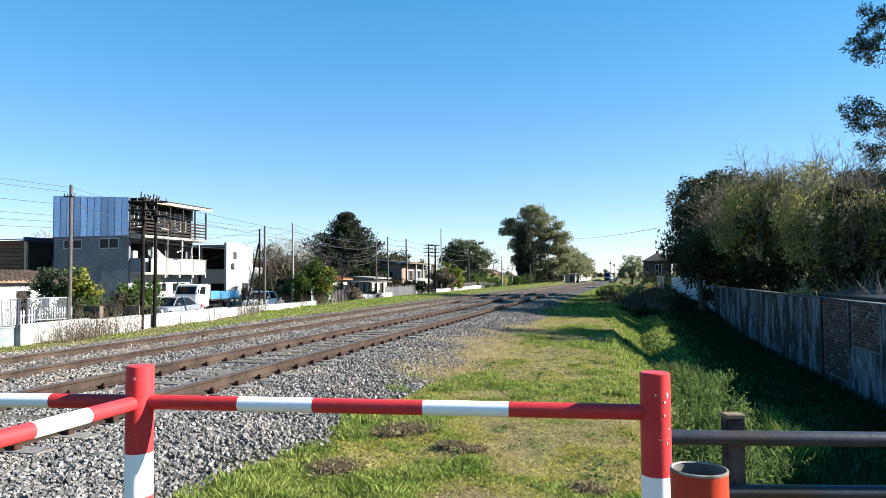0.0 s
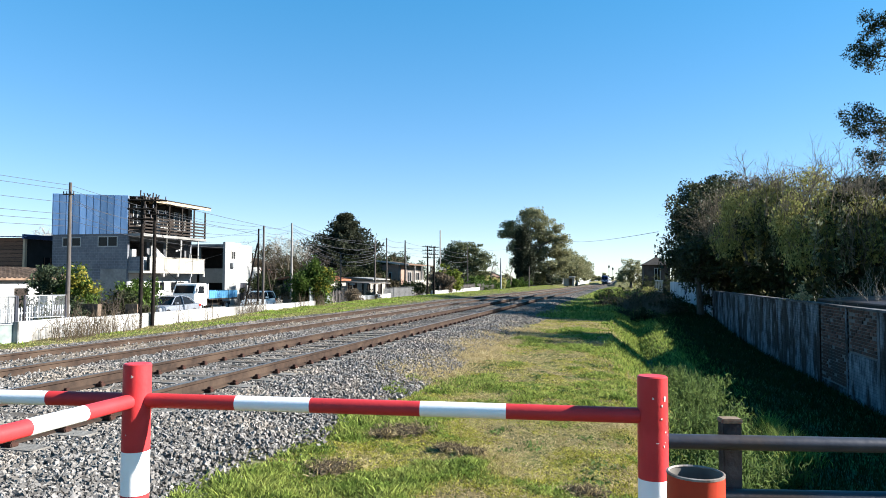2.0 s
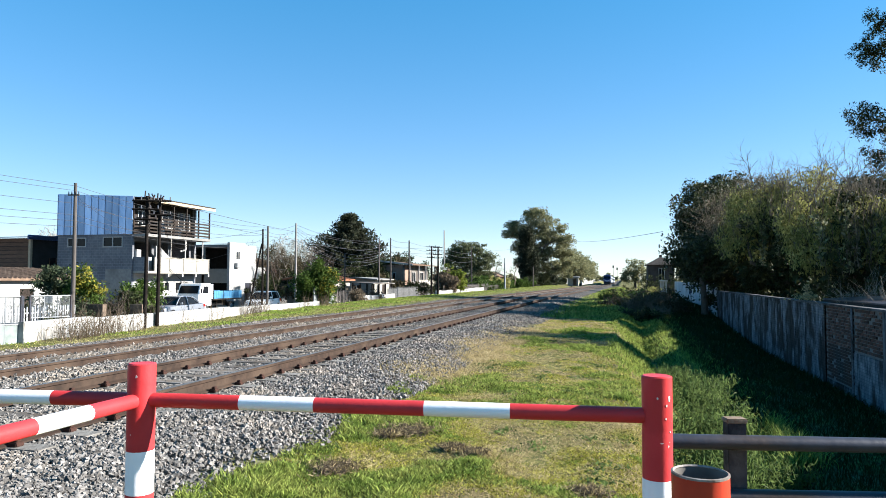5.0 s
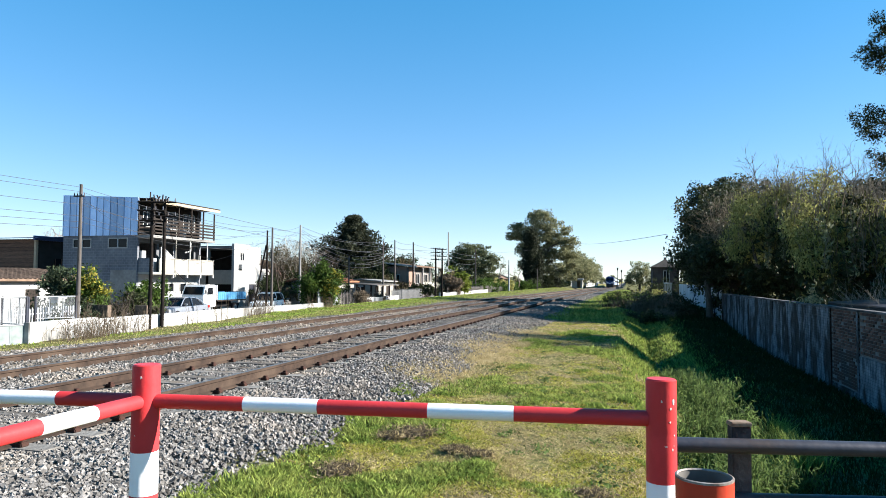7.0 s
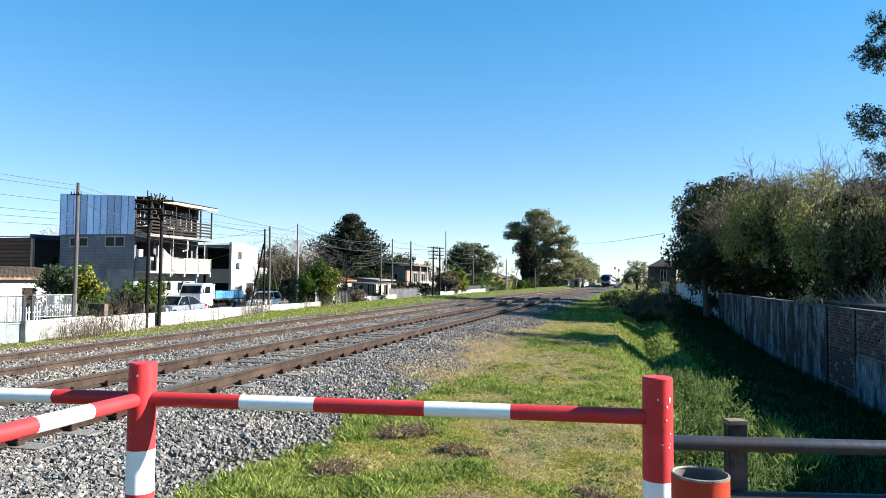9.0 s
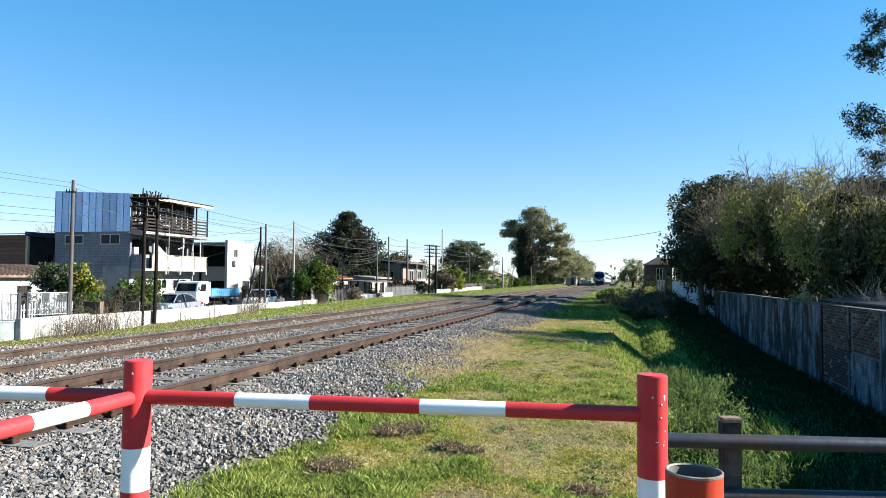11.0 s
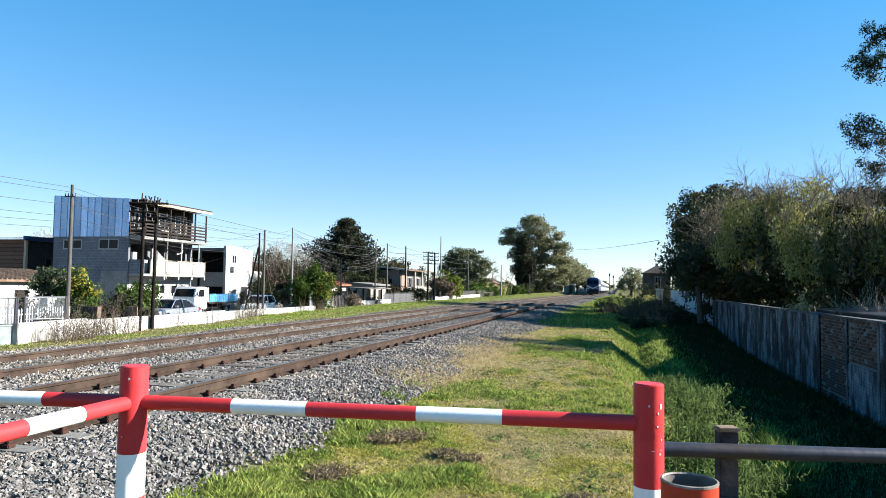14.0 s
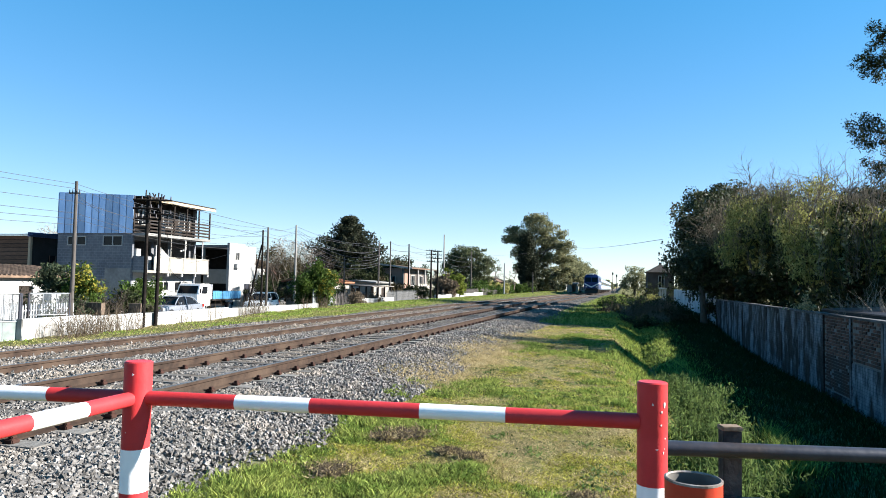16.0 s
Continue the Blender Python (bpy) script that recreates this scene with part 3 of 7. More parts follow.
BOLLARD_RED = mat("scuffed_red_paint", (0.72, 0.075, 0.03), (0.62, 0.055, 0.025), 0.45, 5, 0.1, c3=(0.50, 0.06, 0.03), scale3=8)
g.part("tube", BOLLARD_RED, bollard, smooth=True)
Geo().tube((0, 0, 0.3), (0, 0, 0.894), 0.0655, seg=32, caps=False).tube((0, 0, 0.3), (0, 0, 0.302), 0.0655, seg=32).part("bore", mat("dusty_grey_bore", (0.14, 0.13, 0.12), (0.24, 0.22, 0.2), 0.9, 12), bollard, "dusty grey inside", smooth=True)
Geo().path([(0.068 * math.cos(t * math.pi / 16), 0.068 * math.sin(t * math.pi / 16), 0.896) for t in range(33)], [0.0042] * 33, 5).part("rim", mat("worn_rim", (0.2, 0.15, 0.12), (0.45, 0.42, 0.4), 0.6, 25), bollard, "worn bare steel rim")

fence = thing("guard_rail", pose(0, 0, 0), "grey steel pipe guard rail on a square post", "guard rail")
for z0, z1 in ((0.665, 0.645), (0.43, 0.41)):
    Geo().tube((0.17, 3.17, z0), (2.6, 3.85, z1 - 0.03), 0.033, seg=18).part("rail", GREY_STEEL, fence, smooth=True)
DARKPOST = mat("weathered_dark_post", (0.10, 0.09, 0.09), (0.06, 0.055, 0.055), 0.8, 12, 0.3, c3=(0.03, 0.028, 0.03), scale3=9)
post = Geo().box(-0.042, -0.03, -0.9, 0.042, 0.03, 0.0)
post.part("post", DARKPOST, fence, bevel=0.004, at=pose(0.485, 3.33, 0.735, 0, 0, 15))
Geo().box(-0.046, -0.034, -0.002, 0.046, 0.034, 0.018).part("post_cap", mat("rusty_cap", (0.25, 0.17, 0.11), (0.33, 0.25, 0.18), 0.8, 30, 0.2), fence, "rusty cap plate", 0.004, at=pose(0.485, 3.33, 0.735, 0, 0, 15))
post.part("post", GREY_STEEL, fence, bevel=0.004, at=pose(2.3, 3.84, 0.71, 0, 0, 15))


# ---- wall along the ditch ----
def boundary_wall():
    w = thing("boundary_wall", pose(5.1, 0, 0), "old boundary wall of brick and stained render with a thin coping", "wall", kind="structure")
    rng = np.random.default_rng(21)
    posts = [4.4, 6.3, 8.2, 10.2, 12.3, 13.9, 15.55, 17.55, 19.75, 22.25, 24.6, 27.0, 29.5, 32.0, 34.4, 36.8, 39.0, 40.4]
    for a, b in zip(posts, posts[1:]):
        bricks = 15.5 < a < 19
        m = MORTAR if bricks else OLDPAINT
        Geo().box(0.03 if bricks else 0, a, -1.9, 0.2, b, 0.73).part("panel", m, w)
        if bricks:
            Geo().box(0.0, a + 0.09, -1.9, 0.03, b - 0.09, -0.28 if a < 17 else -1.15).part("render_patch", OLDPAINT, w, "stained render over the lower bricks")
    for p in posts:
        pale = abs(p - 15.55) < 0.01
        Geo().box(-0.016, p - 0.06, -1.9, 0.0, p + 0.06, 0.73).part("pilaster", PALEPATCH if pale else OLDPAINT, w, bevel=0.006)
    y = 4.4
    while y < 40.3:
        Geo().box(-0.035, y, 0.73 + rng.normal() * 0.003, 0.235, min(40.4, y + 1.18), 0.775 + rng.normal() * 0.004).part("coping", STAINWALL, w, bevel=0.008)
        y += 1.2
    brick = Geo().box(-0.013, -0.118, -0.029, 0.02, 0.118, 0.029).data("brick", BRICK, 0.005)
    count = 0
    rest = Geo()
    for a, b, foot in ((15.64, 17.46, -0.24), (17.64, 19.66, -1.1)):
        row, z = 0, 0.68
        while z > foot:
            yy = a + (0.12 if row % 2 == 0 else 0.0)
            while yy < b - 0.1:
                if z < -0.24:
                    if rng.random() > 0.12:
                        rest.box(0.008, yy - 0.118, z - 0.029, 0.032, yy + 0.118, z + 0.029)
                elif rng.random() > 0.10 and count < 296:
                    part_of("brick", brick, w, pose(0.02 + rng.normal() * 0.005, yy, z, rng.normal() * 1.2, 0, rng.normal() * 1.5))
                    count += 1
                yy += 0.252
            row += 1
            z -= 0.073
    tagged(rest.part("lower_bricks", BRICK, w), kind="stuff")
    # streaks, old paint and scrawls on the render
    for i in range(7):
        yy = rng.uniform(19.9, 40)
        if min(abs(yy - p) for p in posts) < 0.2:
            continue
        h, top = rng.uniform(0.2, 1.1), rng.uniform(-0.3, 0.7)
        wd = rng.uniform(0.15, 0.7)
        pts = [(yy - wd / 2, top), (yy + wd / 2 * rng.uniform(0.4, 1), top - rng.uniform(0, 0.1)),
               (yy + wd / 2 * rng.uniform(0.2, 1), top - h * rng.uniform(0.6, 1)), (yy, top - h), (yy - wd / 2 * rng.uniform(0.2, 1), top - h * rng.uniform(0.4, 0.9))]
        Geo().prism(pts, 0, -0.004, 0.002).part("stain", [STAINWALL, MOSS][i % 2], w, "patch of peeled or stained render")
    # an unreadable scrawl in dark paint near the pale pilaster
    for i in range(7):
        yy = 13.98 + 0.13 * i
        Geo().path([(-0.006, yy, rng.uniform(-0.1, 0.1)), (-0.006, yy + 0.06, rng.uniform(0.15, 0.35)), (-0.006, yy + 0.11, rng.uniform(-0.35, 0.0))],
                   [0.012] * 3, 4).part("paint_stroke", TARRED, w, "stroke of dark spray paint")


def old_paint():
    """Flaking bluish paint over dark, damp brickwork: patches, runs and faint courses."""
    m = bpy.data.materials.new("flaking_wall_paint")
    m.use_nodes = True
    n, l = m.node_tree.nodes, m.node_tree.links
    b = n["Principled BSDF"]
    b.inputs["Roughness"].default_value, b.inputs["Specular IOR Level"].default_value = 0.95, 0.1
    co = n.new("ShaderNodeTexCoord")
    mp = n.new("ShaderNodeMapping")
    mp.inputs["Scale"].default_value = (1, 1, 0.4)
    l.new(co.outputs["Object"], mp.inputs[0])

    def grain(scale, detail, lo, hi, c0, c1):
        t = n.new("ShaderNodeTexNoise")
        t.inputs["Scale"].default_value, t.inputs["Detail"].default_value, t.inputs["Roughness"].default_value = scale, detail, 0.65
        l.new(mp.outputs[0], t.inputs["Vector"])
        r = n.new("ShaderNodeValToRGB")
        r.color_ramp.elements[0].position, r.color_ramp.elements[1].position = lo, hi
        r.color_ramp.elements[0].color, r.color_ramp.elements[1].color = (*c0, 1), (*c1, 1)
        l.new(t.outputs["Fac"], r.inputs[0])
        return r.outputs[0]

    dark = grain(5.0, 5, 0.35, 0.65, (0.018, 0.016, 0.015), (0.055, 0.048, 0.044))
    pale = grain(7.0, 5, 0.35, 0.65, (0.07, 0.076, 0.09), (0.24, 0.25, 0.27))
    mask = grain(1.3, 9, 0.47, 0.56, (0, 0, 0), (1, 1, 1))
    mx = n.new("ShaderNodeMix")
    mx.data_type = "RGBA"
    l.new(mask, mx.inputs[0])
    l.new(dark, mx.inputs[6])
    l.new(pale, mx.inputs[7])
    sp = n.new("ShaderNodeSeparateXYZ")
    l.new(co.outputs["Object"], sp.inputs[0])
    cb = n.new("ShaderNodeCombineXYZ")
    l.new(sp.outputs[1], cb.inputs[0])
    l.new(sp.outputs[2], cb.inputs[1])
    br = n.new("ShaderNodeTexBrick")
    br.inputs["Scale"].default_value, br.inputs["Mortar Size"].default_value, br.inputs["Mortar Smooth"].default_value = 1.0, 0.008, 0.4
    br.inputs["Brick Width"].default_value, br.inputs["Row Height"].default_value = 0.252, 0.073
    br.inputs["Color1"].default_value, br.inputs["Color2"].default_value, br.inputs["Mortar"].default_value = (1, 1, 1, 1), (0.8, 0.8, 0.8, 1), (0.55, 0.55, 0.55, 1)
    l.new(cb.outputs[0], br.inputs["Vector"])
    mu = n.new("ShaderNodeMix")
    mu.data_type, mu.blend_type = "RGBA", "MULTIPLY"
    mu.inputs[0].default_value = 0.75
    l.new(mx.outputs[2], mu.inputs[6])
    l.new(br.outputs["Color"], mu.inputs[7])
    l.new(mu.outputs[2], b.inputs["Base Color"])
    bp = n.new("ShaderNodeBump")
    bp.inputs["Strength"].default_value, bp.inputs["Distance"].default_value = 0.8, 0.02
    l.new(mask, bp.inputs["Height"])
    l.new(bp.outputs[0], b.inputs["Normal"])
    return m


OLDPAINT = old_paint()
MOSS = mat("dark_moss_stain", (0.07, 0.075, 0.075), (0.11, 0.11, 0.115), 0.95, 4, 0.2)
boundary_wall()


def sheet_fence():
    t = thing("sheet_fence", pose(5.1, 0, 0), "white corrugated sheet fence with dark spray-painted letters", "fence")
    wave = []
    y = 40.55
    k = 0
    while y < 72.0:
        g = Geo()
        w = 1.0
        pts = []
        for i in range(11):
            pts.append((0.02 if i % 2 else -0.02, y + w * i / 10))
        pts += [(p[0] + 0.01, p[1]) for p in reversed(pts)]
        g.prism(pts, 2, -0.75, 1.16 + 0.004 * ((k * 7) % 5))
        g.part("sheet", SHEETWHITE, t)
        y += 1.02
        k += 1
    for z in (0.0, 0.9):
        Geo().box(0.045, 40.5, z, 0.09, 72, z + 0.05).part("fence_rail", DARKWOOD, t)
    rng = np.random.default_rng(5)
    for y in (42.0, 43.1, 44.4, 53.5, 55.0, 56.6):
        for j in range(4):
            a = (-0.03, y + rng.uniform(-0.4, 0.4), rng.uniform(-0.2, 0.9))
            b = (-0.03, a[1] + rng.uniform(-0.5, 0.5), a[2] + rng.uniform(-0.5, 0.3))
            Geo().path([a, b], [0.045, 0.045], 4).part("paint_stroke", SPRAY, t, "broad stroke of dark blue spray paint")


SHEETWHITE = mat("white_sheet", (0.72, 0.74, 0.78), (0.64, 0.66, 0.70), 0.5, 3, c3=(0.5, 0.5, 0.52), scale3=0.9, vary=0.1)
SPRAY = mat("spray_paint", (0.03, 0.035, 0.08), rough=0.6)
sheet_fence()

# lean-to roof behind the wall
shed = thing("shed_roof", pose(7.2, 18.2, 0.55), "low grey metal sheet lean-to roof behind the wall", "roof")
for i in range(7):
    y = -2.9 + i * 0.85
    Geo().prism([(-1.75, 0.28), (1.9, 0.5), (1.9, 0.53), (-1.75, 0.31)], 1, y, y + 0.84).part("sheet", GREY_STEEL, shed, bevel=0.004)
for x, y in ((-1.6, -2.7), (-1.6, 2.9), (1.7, -2.7), (1.7, 2.9)):
    Geo().box(x - 0.05, y - 0.05, -1.8, x + 0.05, y + 0.05, 0.28).part("post", DARKWOOD, shed)
Geo().box(-1.75, -2.95, 0.16, -1.67, 3.05, 0.28).part("beam", DARKWOOD, shed)

# ---- trees behind the wall ----
tree("broadleaf_tree", 6.2, 43.2, -1.1,
     [(-0.6, 0.5, 6.6, 2.6, 2.6, 1.8), (-2.0, 0.0, 4.7, 1.7, 2.2, 1.6), (1.4, -0.6, 6.2, 2.3, 2.4, 1.8), (-1.3, 0.8, 5.9, 2.0, 2.0, 1.6),
      (0.4, -1.6, 4.0, 2.4, 2.4, 1.7), (2.3, -1.5, 4.2, 2.0, 2.2, 2.0), (-1.6, -0.8, 3.2, 1.4, 1.6, 1.2), (-2.4, 0.5, 3.5, 1.2, 1.5, 1.2)],
     30000, 0.2, LEAF_EVER, "dense dark evergreen tree leaning over the fence", 0.3, 2.2, 31, 0.3, shell=0.5, per=55, flat=0.6)
tree("broadleaf_tree", 8.6, 52, -0.5, [(0, 0, 6.5, 3.2, 3.2, 2.6), (-1.0, -0.5, 7.0, 2.0, 2.4, 2.2), (-1.2, -2, 4, 2.6, 2.8, 2.2), (1.5, 1, 4, 2.6, 2.8, 2.2)], 30000, 0.21,
     LEAF_EVER, "dense dark evergreen tree behind the fence", 0.3, 2.2, 35, 0.35, per=55, flat=0.6)
tree("broadleaf_tree", 7.1, 60, -0.5, [(0, 0, 8.0, 2.6, 3.6, 2.5), (-0.2, 0, 5.8, 2.6, 3.4, 2.6), (1.8, 1, 5.5, 2.8, 2.8, 2.8), (-0.3, 0, 3.2, 2.4, 3.0, 2.4)], 32000, 0.24,
     LEAF_EVER, "tall dark evergreen tree behind the sheet fence", 0.32, 2.2, 37, 0.35, shell=0.3, per=50, flat=0.6)
tree("broadleaf_tree", 4.45, 40.3, -0.55, [(0.2, -0.2, 3.0, 1.3, 1.3, 1.0), (0.5, -0.3, 4.0, 1.4, 1.3, 1.2), (0.1, 0.2, 1.5, 0.35, 0.4, 1.3), (0.75, 0.2, 1.2, 0.35, 0.4, 1.2)], 5000, 0.22, LEAF_EVER,
     "slender dark tree standing close to the fence", 0.17, 2.0, 36, 0.28, per=50)
# bright olive puts the sunlight on these crowns' tops into the leaf colour
tree("vine_covered_tree", 7.6, 34.5, -1.1,
     [(-1.2, 0.0, 5.7, 1.8, 1.6, 1.3), (0.5, 0.0, 6.2, 1.6, 1.8, 1.3), (-1.9, 0.6, 4.6, 1.2, 1.4, 1.0), (1.8, -0.4, 5.0, 1.8, 1.6, 1.3), (-0.6, 2.6, 5.2, 1.7, 1.5, 1.3), (0.8, 4.4, 5.3, 1.8, 1.6, 1.4)],
     28000, 0.155, LEAF_OLIVE, "olive tree smothered in climbing vines", 0.28, 2.2, 32, 0.25, droop=0.3, slim=0.4, shell=0.7, per=48)
tree("vine_covered_tree", 6.95, 23.4, -1.0,
     [(-1.0, 0.4, 4.2, 1.0, 1.3, 0.85), (0.6, 0.4, 3.95, 1.35, 1.4, 0.85), (-0.9, 0.2, 3.4, 1.0, 1.2, 0.8), (1.2, -0.3, 3.4, 1.3, 1.3, 0.85)],
     17000, 0.12, LEAF_OLIVE, "olive tree hung with trailing vines", 0.25, 2.0, 33, 0.2, droop=0.3, slim=0.4, shell=0.7, per=48)
tree("vine_covered_tree", 8.2, 22.3, -0.9,
     [(-0.4, 0.3, 3.5, 1.3, 1.5, 1.0), (1.0, 0.0, 3.9, 1.6, 1.7, 1.1), (0.2, 0.2, 3.4, 1.2, 1.4, 0.6)],
     16000, 0.12, LEAF_OLIVE, "low olive tree hung with trailing vines", 0.22, 1.8, 34, 0.19, droop=0.3, slim=0.4, shell=0.7, per=48)
tree("broadleaf_tree", 16.2, 47.8, -1.0, [(-0.6, 0, 7.2, 2.5, 2.4, 1.5), (2.1, 0.4, 7.6, 2.7, 2.4, 1.8), (0.8, 0, 5.4, 3.2, 2.4, 2.0)], 12000, 0.24,
     LEAF_EVER, "dark evergreen crown behind the vines", 0.25, 2.4, 38, 0.28, per=55, flat=0.6)
# dense undergrowth and crown cores; near-black leaves put the shade into the colour
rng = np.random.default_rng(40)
under = thing("undergrowth", pose(0, 0, -0.9), "dense undergrowth and crown filling behind the boundary wall, darkened as shade", "undergrowth", kind="stuff")
# clumps at y 7 to 16 are unseen, added to shade the ditch bank
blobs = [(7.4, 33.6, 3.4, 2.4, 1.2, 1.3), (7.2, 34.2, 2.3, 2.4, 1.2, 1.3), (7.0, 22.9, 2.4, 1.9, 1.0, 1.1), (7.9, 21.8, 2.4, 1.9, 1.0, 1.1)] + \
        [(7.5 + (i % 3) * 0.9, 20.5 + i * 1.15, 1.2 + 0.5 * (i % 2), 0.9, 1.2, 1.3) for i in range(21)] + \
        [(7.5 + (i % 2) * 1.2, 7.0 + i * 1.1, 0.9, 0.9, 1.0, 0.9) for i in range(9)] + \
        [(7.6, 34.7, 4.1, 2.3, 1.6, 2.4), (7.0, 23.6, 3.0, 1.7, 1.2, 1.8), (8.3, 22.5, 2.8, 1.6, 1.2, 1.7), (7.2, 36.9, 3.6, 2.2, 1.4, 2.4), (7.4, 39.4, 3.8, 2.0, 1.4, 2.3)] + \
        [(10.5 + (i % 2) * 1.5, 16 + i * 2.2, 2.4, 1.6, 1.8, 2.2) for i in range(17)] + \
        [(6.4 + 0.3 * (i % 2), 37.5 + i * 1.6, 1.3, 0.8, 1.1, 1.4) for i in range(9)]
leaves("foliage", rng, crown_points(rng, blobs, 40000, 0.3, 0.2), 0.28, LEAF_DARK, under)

# trailing vines hang from the crowns
for i, (x, y, top, length) in enumerate(((6.1, 33.0, 3.9, 1.9), (6.6, 32.4, 4.6, 2.2), (7.4, 32.2, 4.2, 1.4), (5.7, 22.3, 3.3, 1.5), (6.3, 21.9, 3.6, 2.0), (7.1, 21.8, 3.3, 1.1),
                                         (7.6, 20.9, 3.6, 1.5), (8.4, 20.6, 3.8, 1.9), (5.9, 24.0, 2.9, 1.0), (5.9, 36.2, 4.6, 2.0), (5.7, 38.2, 4.4, 1.8), (8.9, 20.8, 3.4, 1.2))):
    r2 = np.random.default_rng(60 + i)
    v = thing("hanging_vine", pose(x, y, 0), "pale green vine trailing from the tree", "vine", "trailing vines")
    zs = np.linspace(top, top - length, 9)
    Geo().path([(0.06 * math.sin(z * 5), 0.05 * math.cos(z * 4), z) for z in zs], [0.012] * 9, 4).part("stem", TWIG, v)
    n = int(70 * length)
    c = np.stack([r2.normal(size=n) * 0.08, r2.normal(size=n) * 0.08, r2.uniform(top - length, top, n)], 1)
    leaves("vine_leaves", r2, c, 0.15, VINE, v)

# curtains of thinner strands before the crowns, darkened to stand for their shade
r4 = np.random.default_rng(62)
for x0, x1, y0, top0, k, leaf in ((5.9, 9.4, 32.3, 5.0, 74, 0.17), (5.7, 8.4, 21.7, 3.7, 66, 0.115), (7.4, 10.2, 20.5, 3.7, 56, 0.115)):
    cur = thing("vine_curtain", pose(0, 0, 0), "curtain of olive vine strands hanging before dark foliage", "vine", "vine curtains", "stuff")
    g, green, grey = Geo(), [], []
    for i in range(k):
        x, y = r4.uniform(x0, x1), y0 + r4.uniform(-0.5, 0.9)
        top, length = top0 + r4.uniform(-1.5, 0.4), r4.uniform(0.4, 1.9)
        lean = r4.normal() * 0.1
        zs = np.linspace(top, top - length, 6)
        g.path([(x + lean * (top - z) + 0.05 * math.sin(z * 6 + i), y + 0.05 * math.cos(z * 4), z) for z in zs], [0.012] * 6, 3)
        n = int(30 * length * 0.14 / leaf)
        z = r4.uniform(top - length, top, n)
        (grey if i % 6 == 0 else green).append(np.stack([x + lean * (top - z) + r4.normal(size=n) * 0.06, y + r4.normal(size=n) * 0.06, z], 1))
    g.part("stems", DRYLEAF, cur)
    leaves("green_strands", r4, np.concatenate(green), leaf, LEAF_VINE_SHADED, cur, 0.4)
    leaves("grey_strands", r4, np.concatenate(grey), leaf, CREEPER, cur, 0.6, 0.3)

# bare shoots above the vines, and dry canes by the lean-to
for i, (x, y, z, h) in enumerate(((6.6, 34.6, 4.3, 3.4), (7.8, 34.8, 4.6, 3.4), (8.9, 34.2, 4.4, 3.2), (6.3, 23.6, 3.1, 2.4), (7.4, 23.3, 3.2, 2.5), (9.0, 22.4, 2.9, 3.0), (5.2, 37.6, 3.0, 3.6))):
    r2 = np.random.default_rng(80 + i)
    b = thing("bare_branches", pose(x, y, z), "leafless grey branches rising above the vines", "branches", "bare shoots")
    g = Geo()
    for k in range(16):
        twigs(g, r2, r2.normal(size=3) * 0.5, (r2.normal() * 0.45, r2.normal() * 0.45, 1), h * r2.uniform(0.3, 0.5), 0.022, 3, 0.5)
    g.part("branch", CREEPER if i > 5 else TWIG, b)
for i, (x, y) in enumerate(((6.2, 18.6), (6.8, 17.6), (6.3, 19.8))):
    r2 = np.random.default_rng(95 + i)
    b = thing("dry_shrub", pose(x, y, -0.9), "dry leafless shrub of thin pale canes", "shrub")
    g = Geo()
    for k in range(34):
        twigs(g, r2, (r2.normal() * 0.15, r2.normal() * 0.2, 0), (r2.normal() * 0.28, r2.normal() * 0.3, 1), r2.uniform(0.95, 1.35), 0.009, 2, 0.35)
    tagged(g.part("cane_clump", CANE, b), kind="stuff")
for i, (x, y, h) in enumerate(((0.2, 43.0, 0.8), (1.3, 42.4, 1.0), (2.2, 42.8, 0.9), (0.6, 39.0, 0.6), (2.0, 39.4, 0.7), (-0.5, 45.0, 0.7))):
    r2 = np.random.default_rng(105 + i)
    b = thing("dry_shrub", pose(x, y, float(rise(x, y)) - 0.05), "tangle of dry brown stems on the ditch bank", "shrub", "ditch shrubs")
    g = Geo()
    for k in range(26):
        twigs(g, r2, (r2.normal() * 0.4, r2.normal() * 0.3, 0), (r2.normal() * 0.6, r2.normal() * 0.6, 1), h * r2.uniform(0.5, 0.9), 0.014, 2, 0.6)
    tagged(g.part("cane_clump", DRYLEAF if i % 2 else TWIG, b), kind="stuff")
# grey dead stems and dry leaves tangled through the vines
rng = np.random.default_rng(45)
dead = thing("dry_creeper", pose(0, 0, 0), "grey-brown dry creeper tangled over the trees", "creeper", kind="stuff")
blobs = [(6.4, 34.2, 4.7, 1.7, 1.6, 1.5), (5.6, 37.5, 4.2, 1.5, 1.8, 1.5), (5.2, 39.4, 4.8, 1.2, 1.3, 1.2), (8.0, 34.0, 5.0, 1.8, 1.4, 1.2), (6.0, 23.0, 3.4, 1.1, 1.1, 1.0), (7.5, 22.8, 3.6, 1.1, 1.1, 0.9), (8.0, 21.8, 3.0, 1.4, 1.3, 1.0)]
leaves("foliage", rng, crown_points(rng, blobs, 7000, 0.24, 0.85, 40), 0.18, CREEPER, dead, 0.9, 0.16)
sp = thing("wall_plant", pose(5.2, 22.0, 0.77), "small pale plant growing on the wall", "plant")
r2 = np.random.default_rng(99)
tuft = leaves("leaf_tuft", r2, np.concatenate([r2.normal(size=(160, 3)) * (0.16, 0.3, 0.05) + (0, 0, 0.1), r2.normal(size=(90, 3)) * (0.05, 0.06, 0.14) + (0, -0.1, 0.25)]), 0.09, DRYGRASS, sp)
tagged(tuft, kind="stuff")
